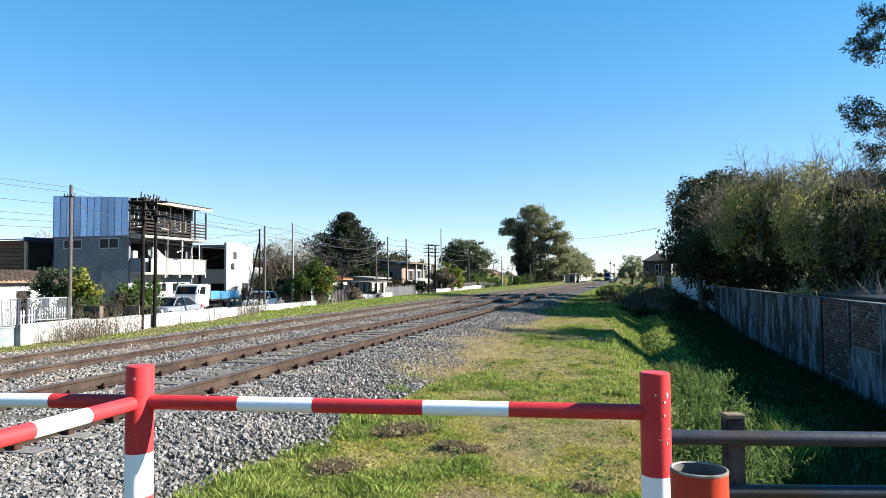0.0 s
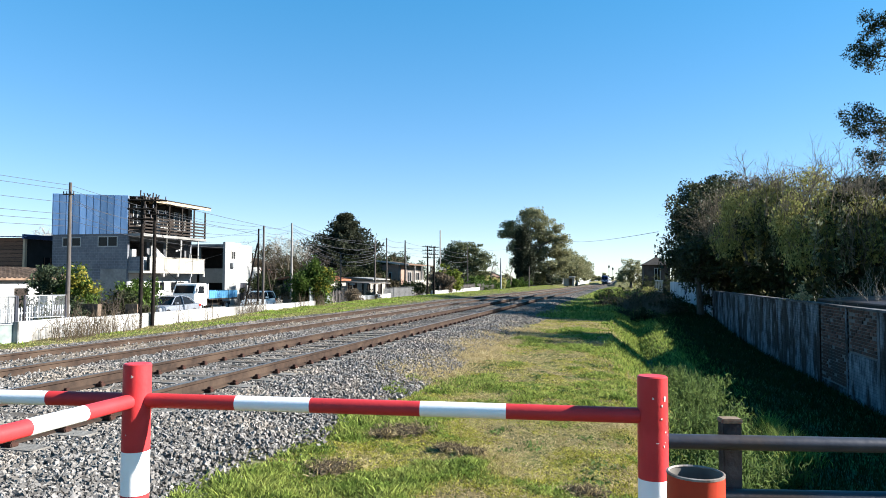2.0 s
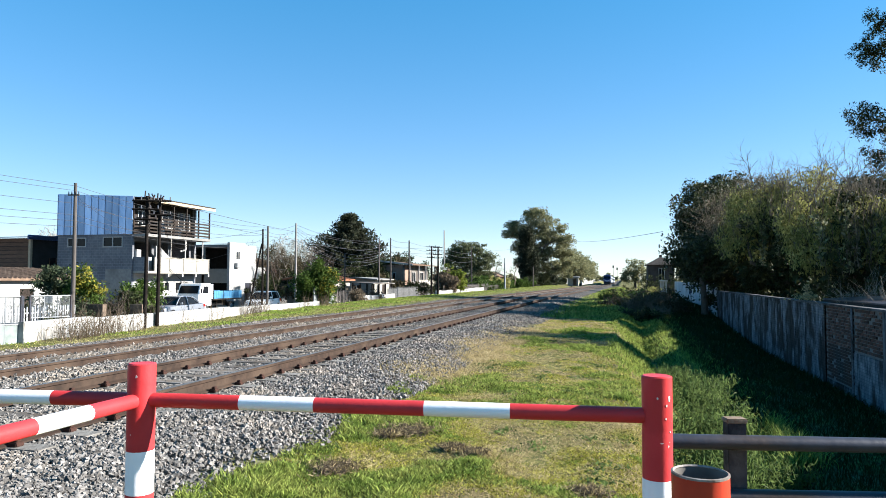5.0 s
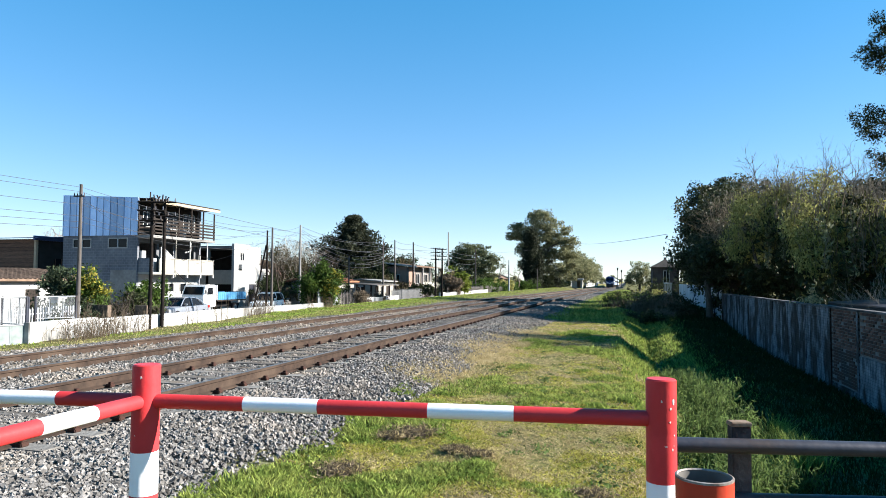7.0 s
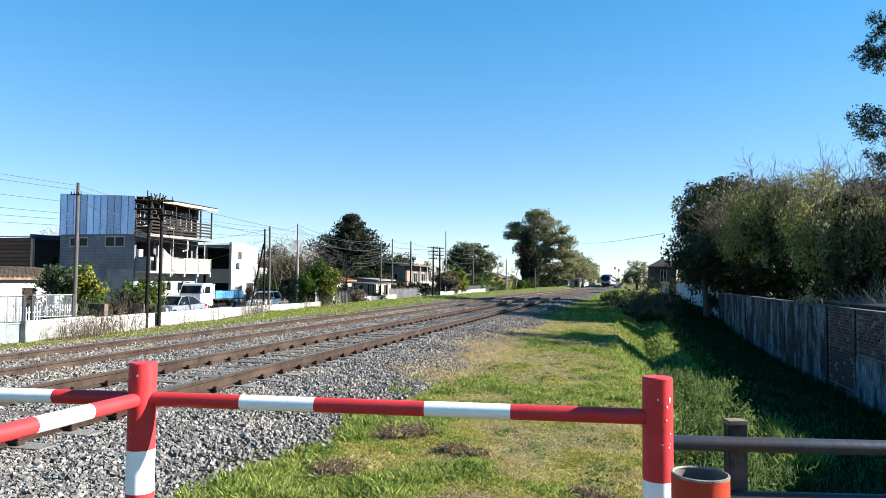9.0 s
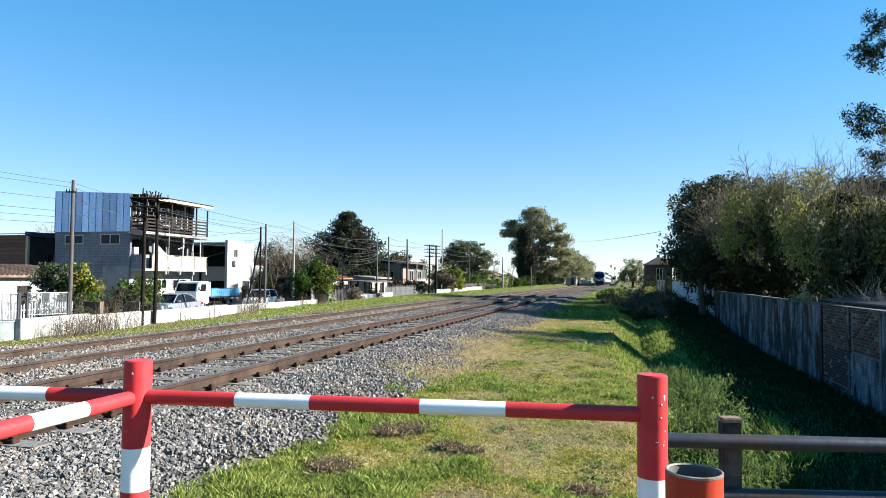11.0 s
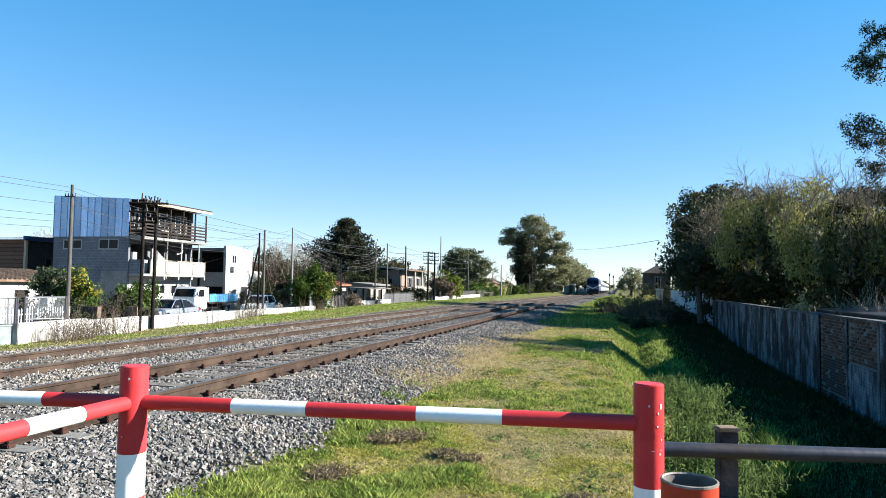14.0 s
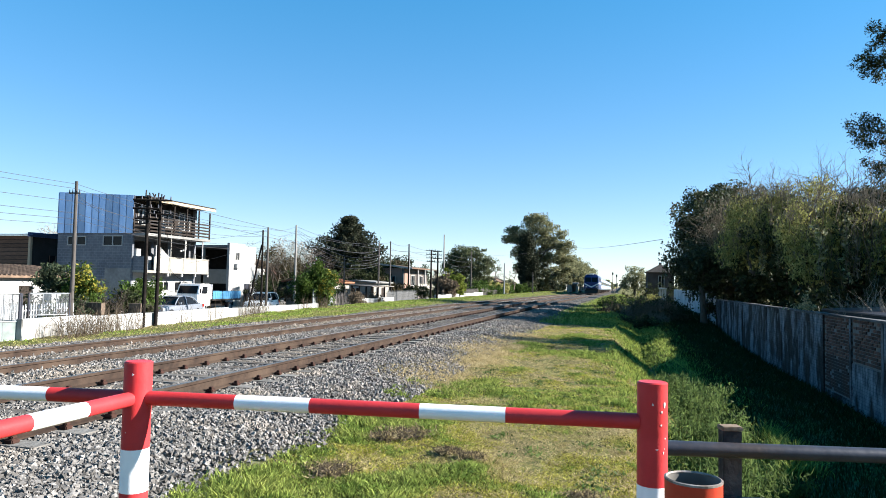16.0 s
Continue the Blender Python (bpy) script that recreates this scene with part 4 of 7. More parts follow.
Geo().path([(0, 0, -0.02), (0.02, -0.08, 0.2), (0, -0.1, 0.42)], [0.03, 0.02, 0.008], 5).part("stem", TWIG, sp)

# tall tree whose branches reach in from the side
tt = thing("casuarina_tree", pose(27.06, 66, -3.4), "tall dark casuarina with drooping feathery branches", "tree")
rng = np.random.default_rng(70)
blobs = [(-2.7, 0, 11.2, 0.85, 1.0, 0.8), (-2.0, 0.4, 12.4, 1.1, 1.0, 0.7), (-3.2, 0, 8.6, 0.9, 1.0, 0.55), (-2.3, 0.3, 8.3, 1.1, 1.0, 0.7), (-2.5, 0, 7.0, 0.7, 0.9, 0.6),
         (-3.4, -0.5, 5.7, 1.1, 1.0, 0.6), (-1.8, 0, 5.9, 1.2, 1.2, 0.9), (-0.2, 0, 13.5, 1.8, 1.8, 1.8), (0.3, 0, 10.5, 2.2, 2.0, 2.0), (0.5, 0, 7.5, 2.4, 2.2, 1.8)]
blobs = [tuple(2.2 * q for q in b) for b in blobs]
g = Geo()
g.path([(0, 0, 0), (0.2, 0, 12), (0, 0.2, 27)], [0.6, 0.42, 0.1], 9)
for b in blobs[:7]:
    g.path([(0.05, 0, b[2] - 2.8), (b[0] * 0.5, b[1] * 0.5, b[2] - 0.8), (b[0], b[1], b[2])], [0.2, 0.12, 0.03], 6)
g.part("trunk", BARK, tt, smooth=True)
leaves("crown", rng, crown_points(rng, blobs, 38000, 0.33, 0.1, 60), 0.28, LEAF_DARK, tt, slim=0.3)

# ---- shrubs on the ditch's far bank ----
# the near clumps' dark leaf colours stand in for the trees' shade
for i, (x, y, r, h, m, n) in enumerate(((-0.6, 46, 0.8, 0.45, LEAF_BROWN, 1300), (0.5, 44, 0.9, 0.7, LEAF_DARK, 1900), (1.4, 47, 1.1, 1.15, LEAF_BROWN, 2000), (1.0, 43, 0.7, 1.5, DRYLEAF, 700), (2.4, 43.6, 0.8, 1.3, DRYLEAF, 700), (2.3, 45, 1.0, 1.25, LEAF_DARK, 2200),
                                        (0.3, 38, 0.7, 0.45, LEAF_BROWN, 1000), (1.4, 36.5, 0.8, 0.6, LEAF_DARK, 1400), (2.6, 41, 0.9, 0.9, LEAF_BROWN, 1600), (3.3, 50, 1.1, 1.0, LEAF_DARK, 2400),
                                        (-1.0, 57, 1.0, 0.8, LEAF_GREEN, 2000), (1.6, 62, 1.5, 1.1, LEAF_GREEN, 2400), (3.6, 66, 1.4, 1.1, LEAF_DARK, 2400), (0.2, 75, 1.6, 1.0, LEAF_DARK, 2000), (4.0, 90, 1.6, 2.6, LEAF_DARK, 3000), (6.2, 100, 2.0, 3.2, LEAF_DARK, 3400), (2.5, 84, 2.0, 1.2, LEAF_OLIVE, 2200))):
    tree("shrub", x, y, float(rise(x, y)) - 0.05, [(0, 0, h * 0.5, r, r, h * 0.55), (r * 0.5, -0.2, h * 0.35, r * 0.7, r * 0.7, h * 0.4), (-r * 0.5, 0.2, h * 0.4, r * 0.6, r * 0.7, h * 0.4)],
         int(n * 0.6), 0.15, m, "tangled low shrub on the ditch bank", 0.04, h * 0.3, 110 + i, 0.17, "shrub", "ditch shrubs", shell=0.3, per=34, flat=0.8)


WHITE_TWIG = mat("pale_twigs", (0.42, 0.40, 0.37), (0.33, 0.31, 0.28), 0.9, 5)

# ---- low white wall along the street ----
lw = thing("low_wall", pose(0, 0, 0), "low whitewashed wall, chipped and stained, along the street", "wall", kind="structure")


def wall_run(parent, pts, z0, z1, thick, material, name="wall_section", wobble=0.012, seed=3):
    r = np.random.default_rng(seed)
    for a, b in zip(pts, pts[1:]):
        a, b = Vector((*a, 0)), Vector((*b, 0))
        n = max(1, round((b - a).length / 2.6))
        side = (b - a).normalized().cross(Vector((0, 0, 1))) * thick / 2
        for i in range(n):
            p, q = a.lerp(b, i / n), a.lerp(b, (i + 1) / n)
            top = z1 + r.normal() * wobble
            Geo().prism([(p - side).to_2d(), (q - side).to_2d(), (q + side).to_2d(), (p + side).to_2d()], 2, z0, top).part(name, material, parent, bevel=0.015)


for k, (a, b, top) in enumerate((((-15.45, 14.6), (-16.1, 20.2), 0.16), ((-16.1, 20.2), (-16.65, 26.3), 0.12), ((-16.65, 26.3), (-16.95, 31.0), 0.08), ((-16.95, 31.0), (-16.75, 35.6), 0.04))):
    wall_run(lw, [a, b], -1.45, top, 0.2, LIME, seed=3 + k)
lw2 = thing("low_wall", pose(0, 0, 0), "low white wall before the fenced gardens", "wall", kind="structure")
wall_run(lw2, [(-19.9, 50), (-20.6, 60.0)], -1.45, -0.02, 0.2, LIME)
lw3 = thing("low_wall", pose(0, 0, 0), "low white wall beside the far verge", "wall", kind="structure")
wall_run(lw3, [(-17.9, 65), (-18.6, 80), (-19.4, 96)], -1.45, 0.14, 0.2, LIME)


# ---- the three-storey house ----
def block_wall():
    m = mat("grey_block_wall", (0.25, 0.26, 0.285), (0.18, 0.19, 0.215), 0.95, 3, c3=(0.14, 0.15, 0.175), scale3=0.35)
    n, l = m.node_tree.nodes, m.node_tree.links
    co = n.new("ShaderNodeTexCoord")
    mp = n.new("ShaderNodeMapping")
    mp.inputs["Rotation"].default_value = (radians(90), 0, 0)
    br = n.new("ShaderNodeTexBrick")
    br.inputs["Scale"].default_value, br.inputs["Mortar Size"].default_value = 1.0, 0.012
    br.inputs["Brick Width"].default_value, br.inputs["Row Height"].default_value = 0.4, 0.2
    bp = n.new("ShaderNodeBump")
    bp.inputs["Strength"].default_value, bp.inputs["Distance"].default_value = 0.6, 0.02
    l.new(co.outputs["Object"], mp.inputs[0])
    l.new(mp.outputs[0], br.inputs["Vector"])
    l.new(br.outputs["Fac"], bp.inputs["Height"])
    bp.invert = True
    base = n["Principled BSDF"].inputs["Base Color"].links[0].from_socket
    mx = n.new("ShaderNodeMix")
    mx.data_type = "RGBA"
    half = n.new("ShaderNodeMath")
    half.operation = "MULTIPLY"
    half.inputs[1].default_value = 0.3
    l.new(br.outputs["Fac"], half.inputs[0])
    l.new(half.outputs[0], mx.inputs[0])
    l.new(base, mx.inputs[6])
    mx.inputs[7].default_value = (0.34, 0.35, 0.37, 1)
    l.new(mx.outputs[2], n["Principled BSDF"].inputs["Base Color"])
    l.new(bp.outputs[0], n["Principled BSDF"].inputs["Normal"])
    return m


def window(parent, x0, x1, y, z0, z1, depth=0.12, panes=2):
    """A window in a wall that faces the crossing (y constant)."""
    f = 0.07
    w = Geo()
    w.box(x0, y - 0.03, z0, x1, y + depth, z0 + f).box(x0, y - 0.03, z1 - f, x1, y + depth, z1)
    for i in range(panes + 1):
        c = x0 + (x1 - x0 - f) * i / panes
        w.box(c, y - 0.03, z0 + f, c + f, y + depth, z1 - f)
    wf = w.part("window", WHITEWALL, parent, "white-framed window")
    for i in range(panes):
        a = x0 + (x1 - x0 - f) * i / panes + f
        b = x0 + (x1 - x0 - f) * (i + 1) / panes
        Geo().box(a, y + 0.03, z0 + f, b, y + 0.04, z1 - f).part("pane", DARKGLASS, wf)


def window_x(parent, x, y0, y1, z0, z1, panes=2, material=None):
    """A window in a wall that faces the tracks (x constant)."""
    f = 0.07
    w = Geo()
    w.box(x - 0.1, y0, z0, x + 0.03, y1, z0 + f).box(x - 0.1, y0, z1 - f, x + 0.03, y1, z1)
    for i in range(panes + 1):
        c = y0 + (y1 - y0 - f) * i / panes
        w.box(x - 0.1, c, z0 + f, x + 0.03, c + f, z1 - f)
    wf = w.part("window", material or WHITEWALL, parent)
    for i in range(panes):
        a, b = y0 + (y1 - y0 - f) * i / panes + f, y0 + (y1 - y0 - f) * (i + 1) / panes
        Geo().box(x - 0.05, a, z0 + f, x - 0.04, b, z1 - f).part("pane", DARKGLASS, wf)


def wall_with_holes(parent, name, axis, at, thick, a0, a1, z0, z1, holes, material):
    """A wall in the plane axis=at, one connected mesh; holes are (from, to, bottom, top) along it."""
    A = sorted({a0, a1, *(h[0] for h in holes), *(h[1] for h in holes)})
    Z = sorted({z0, z1, *(h[2] for h in holes), *(h[3] for h in holes)})
    na, nz = len(A), len(Z)
    lo, hi = (at, at + thick) if axis == "y" else (at - thick, at)

    def solid(i, j):
        if not (0 <= i < na - 1 and 0 <= j < nz - 1):
            return False
        a, z = (A[i] + A[i + 1]) / 2, (Z[j] + Z[j + 1]) / 2
        return not any(h0 < a < h1 and b < z < t for h0, h1, b, t in holes)

    g, ids = Geo(), {}

    def vert(i, j, s):
        if (i, j, s) not in ids:
            ids[i, j, s] = len(g.v)
            d = hi if s else lo
            g.v.append((A[i], d, Z[j]) if axis == "y" else (d, A[i], Z[j]))
        return ids[i, j, s]

    for i in range(na - 1):
        for j in range(nz - 1):
            if not solid(i, j):
                continue
            ring = ((i, j), (i + 1, j), (i + 1, j + 1), (i, j + 1))
            for s in (0, 1):
                g.f.append(tuple(vert(*p, s) for p in ring))
            for (p, q), (di, dj) in zip(((ring[0], ring[1]), (ring[1], ring[2]), (ring[2], ring[3]), (ring[3], ring[0])), ((0, -1), (1, 0), (0, 1), (-1, 0))):
                if not solid(i + di, j + dj):
                    g.f.append((vert(*p, 0), vert(*q, 0), vert(*q, 1), vert(*p, 1)))
    return g.part(name, material, parent)


SEAM = mat("sheet_seam", (0.2, 0.3, 0.48), rough=0.5)


def big_house():
    h = thing("house", pose(0, 0, 0), "unfinished three-storey house of grey block with zinc cladding and timber balcony", "house")
    X, Y, X0, Y1 = -34.9, 42.4, -41.6, 50.1
    bw = block_wall()
    wall_with_holes(h, "side_wall", "y", Y, 0.2, X0, X, -1.4, 4.6, [(-40.7, -39.0, 3.65, 4.36), (-37.5, -35.75, 3.62, 4.41)], bw)
    window(h, -40.7, -39.0, Y, 3.65, 4.36)
    window(h, -37.5, -35.75, Y, 3.62, 4.41)
    Geo().box(X0, Y + 0.2, -1.4, X0 + 0.2, Y1, 7.6).part("rear_wall", bw, h)
    Geo().box(X0 + 0.2, Y1 - 0.2, -1.4, X, Y1, 7.4).part("far_wall", bw, h)
    Geo().box(-37.2, Y - 0.03, 0.3, -34.95, Y - 0.004, 2.0).part("render_patch", CONCRETE, h, "smeared grey render")
    # zinc cladding in tall sheets
    for i in range(11):
        a = X0 - 0.02 + i * 0.612
        Geo().prism([(a, 4.58), (a + 0.6, 4.58), (a + 0.6, 7.72 - 0.03 * (i + 1)), (a, 7.72 - 0.03 * i)], 1, Y - 0.05, Y - 0.02).part("cladding_sheet", BLUE_SHEET, h, "bluish zinc sheet", 0.004)
        Geo().box(a - 0.022, Y - 0.075, 4.58, a + 0.022, Y - 0.048, 7.72 - 0.03 * i).part("seam", SEAM, h, bevel=0.004)
    for z in (5.2, 6.4):
        Geo().box(X0, Y - 0.02, z, X, Y + 0.06, z + 0.08).part("cladding_rail", DARKWOOD, h)
    Geo().box(X0, Y + 0.06, 4.6, X, Y + 0.12, 7.3).part("inner_lining", DARKWOOD, h)
    # floors
    for z, name in ((1.66, "floor_slab"), (4.38, "floor_slab")):
        Geo().box(X0 + 0.2, Y + 0.2, z, X - 0.02, Y1 - 0.2, z + 0.16).part(name, CONCRETE, h)
    # ground floor front
    wall_with_holes(h, "front_wall", "x", X, 0.2, Y + 0.2, Y1 - 0.2, -1.4, 1.66, [(43.2, 44.0, -1.4, 0.8), (45.4, 46.7, 0.3, 1.05), (47.4, 49.2, 0.3, 1.05)], WHITEWALL)
    window_x(h, X, 45.4, 46.7, 0.3, 1.05)
    window_x(h, X, 47.4, 49.2, 0.3, 1.05)
    Geo().box(X - 0.12, 43.2, -1.4, X - 0.06, 44.0, 0.8).part("door", DARKWOOD, h)
    # first floor: balcony with a white parapet
    BX = X + 1.25
    Geo().box(X - 0.02, Y + 0.1, 1.68, BX, Y1 + 0.1, 1.86).part("balcony_slab", CREAM, h, bevel=0.01)
    for i in range(4):
        a = Y + 0.9 + i * 1.73
        Geo().box(BX - 0.1, a, 1.86, BX, a + 1.7, 2.86).part("parapet_panel", CREAM, h, "cream parapet panel", 0.015)
        Geo().box(BX - 0.18, a + 1.6, 1.44, BX - 0.02, a + 1.76, 1.68).part("corbel", WHITEWALL, h, bevel=0.01)
    Geo().box(BX - 0.14, Y + 0.9, 2.86, BX + 0.03, Y1 + 0.1, 2.92).part("parapet_cap", CREAM, h, bevel=0.01)
    Geo().box(X - 0.05, Y1 + 0.0, 1.86, BX, Y1 + 0.1, 2.86).part("parapet_panel", WHITEWALL, h)
    Geo().box(X - 0.02, Y + 0.12, 1.86, BX, Y + 0.22, 2.9).part("parapet_panel", bw, h, "bare block end of the balcony")
    wall_with_holes(h, "front_wall", "x", X - 0.3, 0.15, Y + 0.2, Y1 - 0.2, 1.82, 4.38, [(42.9, 44.9, 1.82, 4.1), (45.2, 46.9, 1.82, 4.1), (47.3, 49.6, 1.9, 4.1)], BLOCK)
    # a broken white stair wall
    Geo().prism([(44.4, 2.0), (46.2, 2.0), (46.2, 2.9), (45.8, 3.1), (45.2, 3.5), (44.7, 3.8), (44.4, 3.8)], 0, X + 0.35, X + 0.5).part("stair_wall", WHITEWALL, h, "stepped white stair wall")
    # plain block added in place of whitish clutter
    Geo().box(X - 0.02, Y + 0.24, 2.9, X + 0.2, Y + 0.7, 3.45).part("corner_pier", WHITEWALL, h, "white block standing in for clutter at the balcony corner")
    for y in (47.0, 49.3):
        Geo().tube((BX - 0.06, y, 2.9), (BX - 0.06, y, 4.36), 0.05, seg=10).part("pipe_column", WHITEWALL, h)
    # second floor: timber balcony
    Geo().box(X - 0.02, Y + 0.05, 4.4, BX + 0.05, Y1 + 0.15, 4.6).part("balcony_slab", CONCRETE, h, bevel=0.01)
    for y in (Y + 0.15, 43.8, 45.4, 47.0, 48.6, Y1 + 0.02):
        Geo().box(BX - 0.08, y, 4.6, BX + 0.02, y + 0.09, 7.0 - 0.02 * (y - Y)).part("timber_post", DARKWOOD, h)
    for i in range(5):
        z = 4.72 + i * 0.25
        Geo().box(BX - 0.02, Y + 0.1, z, BX + 0.02, Y1 + 0.1, z + 0.12).part("railing_board", DARKWOOD, h, "dark horizontal railing board")
        Geo().box(X + 0.1, Y + 0.06, z, BX, Y + 0.1, z + 0.12).part("railing_board", DARKWOOD, h)
    wall_with_holes(h, "front_wall", "x", X - 0.25, 0.15, Y + 0.2, Y1 - 0.2, 4.55, 7.2, [(43.2, 44.2, 5.3, 6.7), (44.6, 45.5, 4.55, 6.7), (46.0, 47.4, 5.3, 6.7), (48.0, 49.5, 5.2, 6.7)], DARKWOOD)
    window_x(h, X - 0.25, 43.2, 44.2, 5.3, 6.7)
    window_x(h, X - 0.25, 46.0, 47.4, 5.3, 6.7)
    window_x(h, X - 0.25, 48.0, 49.5, 5.2, 6.7)
    Geo().tube((BX - 0.3, 47.4, 3.6), (BX - 0.3, 47.4, 5.3), 0.06, seg=10).tube((BX - 0.3, 47.4, 3.6), (BX - 0.3, 46.7, 3.45), 0.06, seg=10).part("drain_pipe", WHITEWALL, h, "white drain pipe")
    # roof
    Geo().prism([(X0 - 0.1, 7.66), (BX + 0.25, 7.2), (BX + 0.25, 7.28), (X0 - 0.1, 7.74)], 1, Y + 0.05, Y1 + 0.5).part("roof", DARKWOOD, h)
    Geo().box(BX + 0.17, Y + 0.9, 6.98, BX + 0.24, Y1 + 0.5, 7.19).part("fascia", PALEWOOD, h, "pale timber fascia board")
    for i in range(8):
        y = Y + 0.4 + i * 1.05
        Geo().box(X - 0.2, y, 7.08, BX + 0.16, y + 0.07, 7.2).part("rafter", PALEWOOD, h)
    for y in (43.6, 45.2):
        Geo().tube((BX - 0.02, y, 1.5), (BX - 0.02, y, 5.6), 0.035, seg=8).part("service_pipe", CREAM, h, "pale upright service pipe")
    for y0, z0, y1, z1, sag in ((44.0, 5.9, 46.4, 2.9, 0.9), (44.6, 4.4, 47.6, 4.3, 0.7), (46.2, 4.4, 49.8, 3.2, 0.5), (45.0, 2.0, 48.6, 0.9, 0.4)):
        pts = [(BX + 0.1, y0 + (y1 - y0) * t / 9, z0 + (z1 - z0) * t / 9 - sag * 4 * (t / 9) * (1 - t / 9)) for t in range(10)]
        Geo().path(pts, [0.018] * 10, 4).part("loose_cable", TARRED, h, "loose black cable")
    for y, w_, z0, z1, m_ in ((43.3, 0.5, 1.86, 2.9, WHITEWALL), (46.9, 0.4, 4.6, 5.5, WHITEWALL), (44.9, 0.35, 4.6, 5.7, GALV), (48.2, 0.5, 1.86, 3.0, BROWNWOOD), (49.0, 0.3, 1.86, 3.3, CONCRETE)):
        Geo().box(X + 0.3, y, z0, X + 0.6, y + w_, z1).part("stacked_board", m_, h, "board stacked on the balcony", 0.01)
    rng = np.random.default_rng(12)
    for i in range(7):
        Geo().tube((BX - 0.5 + rng.normal() * 0.2, Y + 0.3 + i * 0.35, 7.2), (BX - 0.5, Y + 0.35 + i * 0.35, 7.62 + rng.uniform(0, 0.2)), 0.05, seg=6).part("loose_timber", DARKWOOD, h)


big_house()


def white_house():
    h = thing("house", pose(0, 0, 0), "white rendered two-storey house with an open carport", "house")
    X, Y, Y1 = -34.5, 54.6, 59.2
    wall_with_holes(h, "front_wall", "x", X, 0.25, Y, Y1, -1.4, 4.45, [(55.6, 56.3, 3.05, 3.85), (57.2, 58.4, -1.4, 0.9)], WHITEWALL)
    Geo().box(X - 0.25, Y, 4.45, X, Y + 2.6, 4.62).part("parapet", WHITEWALL, h)
    window_x(h, X, 55.6, 56.3, 3.05, 3.85)
    Geo().box(X - 0.16, 57.2, -1.4, X - 0.1, 58.4, 0.9).part("door", GREY_STEEL, h, "grey metal door")
    for i in range(5):
        Geo().box(X - 0.1, 57.2 + 0.24 * i, -1.35, X - 0.085, 57.2 + 0.24 * i + 0.2, 0.88).part("door_slat", GREY_STEEL, h)
    Geo().box(X, 55.4, 2.3, X + 0.3, 56.0, 2.75).part("air_conditioner", GALV, h, "grey air conditioner box", 0.03)
    Geo().box(-41, Y, 4.2, X - 0.25, Y1, 4.42).part("roof", CONCRETE, h)
    Geo().box(-41, Y1 - 0.2, -1.4, X - 0.25, Y1, 4.2).part("rear_wall", VOID, h)
    Geo().box(-41, Y + 0.02, 0.9, X - 0.25, Y + 0.2, 2.2).part("carport_wall", CREAM, h)
    Geo().box(-41.2, Y + 0.2, -1.4, -41, Y1 - 0.2, 4.2).part("side_wall", VOID, h)
    for x in (-37.4, -39.6):
        Geo().box(x, Y + 0.02, -1.4, x + 0.25, Y + 0.25, 4.2).part("pier", CREAM, h)
    Geo().box(X - 0.25, Y1, -1.4, X, Y1 + 1.8, 2.4).part("annex_wall", WHITEWALL, h)
    Geo().box(-38, Y1 + 1.6, -1.4, X - 0.25, Y1 + 1.8, 2.4).part("annex_wall", WHITEWALL, h)


white_house()


def cottage(label, x, y0, y1, depth, eaves, ridge, wall_m, roof_m, tiles=True, door=True, hip=False):
    """A small one-storey house with its front at x, along the street from y0 to y1."""
    h = thing("house", pose(0, 0, 0), label, "house")
    mid = (y0 + y1) / 2
    wall_with_holes(h, "front_wall", "x", x, 0.2, y0, y1, -1.45, eaves, [(y0 + 0.6, y0 + 1.5, -0.3, eaves - 0.5)] + ([(mid, mid + 0.9, -1.45, eaves - 0.5)] if door else []), wall_m)
    window_x(h, x, y0 + 0.6, y0 + 1.5, -0.3, eaves - 0.5)
    if door:
        Geo().box(x - 0.12, mid, -1.45, x - 0.06, mid + 0.9, eaves - 0.5).part("door", DARKWOOD, h)
    wall_with_holes(h, "side_wall", "y", y0, 0.2, x - depth, x - 0.2, -1.45, eaves, [(x - depth * 0.6, x - depth * 0.6 + 0.9, -0.3, eaves - 0.5)], wall_m)
    window(h, x - depth * 0.6, x - depth * 0.6 + 0.9, y0, -0.3, eaves - 0.5)
    Geo().box(x - depth, y1 - 0.2, -1.45, x - 0.2, y1, eaves).box(x - depth, y0 + 0.2, -1.45, x - depth + 0.2, y1 - 0.2, eaves).part("rear_wall", wall_m, h)
    rise_x = x - depth / 2
    if hip:
        g = Geo()
        e, k = 0.4, depth * 0.42
        g.v = [(x + e, y0 - e, eaves), (x - depth - e, y0 - e, eaves), (x - depth - e, y1 + e, eaves), (x + e, y1 + e, eaves), (rise_x, y0 + k, ridge), (rise_x, y1 - k, ridge)]
        g.f = [(0, 1, 4), (1, 2, 5, 4), (2, 3, 5), (3, 0, 4, 5), (3, 2, 1, 0)]
        g.part("roof", roof_m, h)
        Geo().box(rise_x - 0.2, y0 + k, ridge - 0.3, rise_x + 0.2, y0 + k + 0.4, ridge + 0.25).part("chimney", wall_m, h)
        return h
    for a, b in ((x + 0.4, rise_x), (x - depth - 0.4, rise_x)):
        Geo().prism([(a, eaves - 0.06), (b, ridge), (b, ridge + 0.1), (a, eaves + 0.05)], 1, y0 - 0.35, y1 + 0.35).part("roof", roof_m, h)
        if tiles:
            n = int((y1 - y0 + 0.7) / 0.3)
            for i in range(n):
                yy = y0 - 0.3 + 0.3 * i
                Geo().tube((a, yy, eaves + 0.05), (b, yy, ridge + 0.1), 0.07, seg=6).part("roof_rib", roof_m, h)
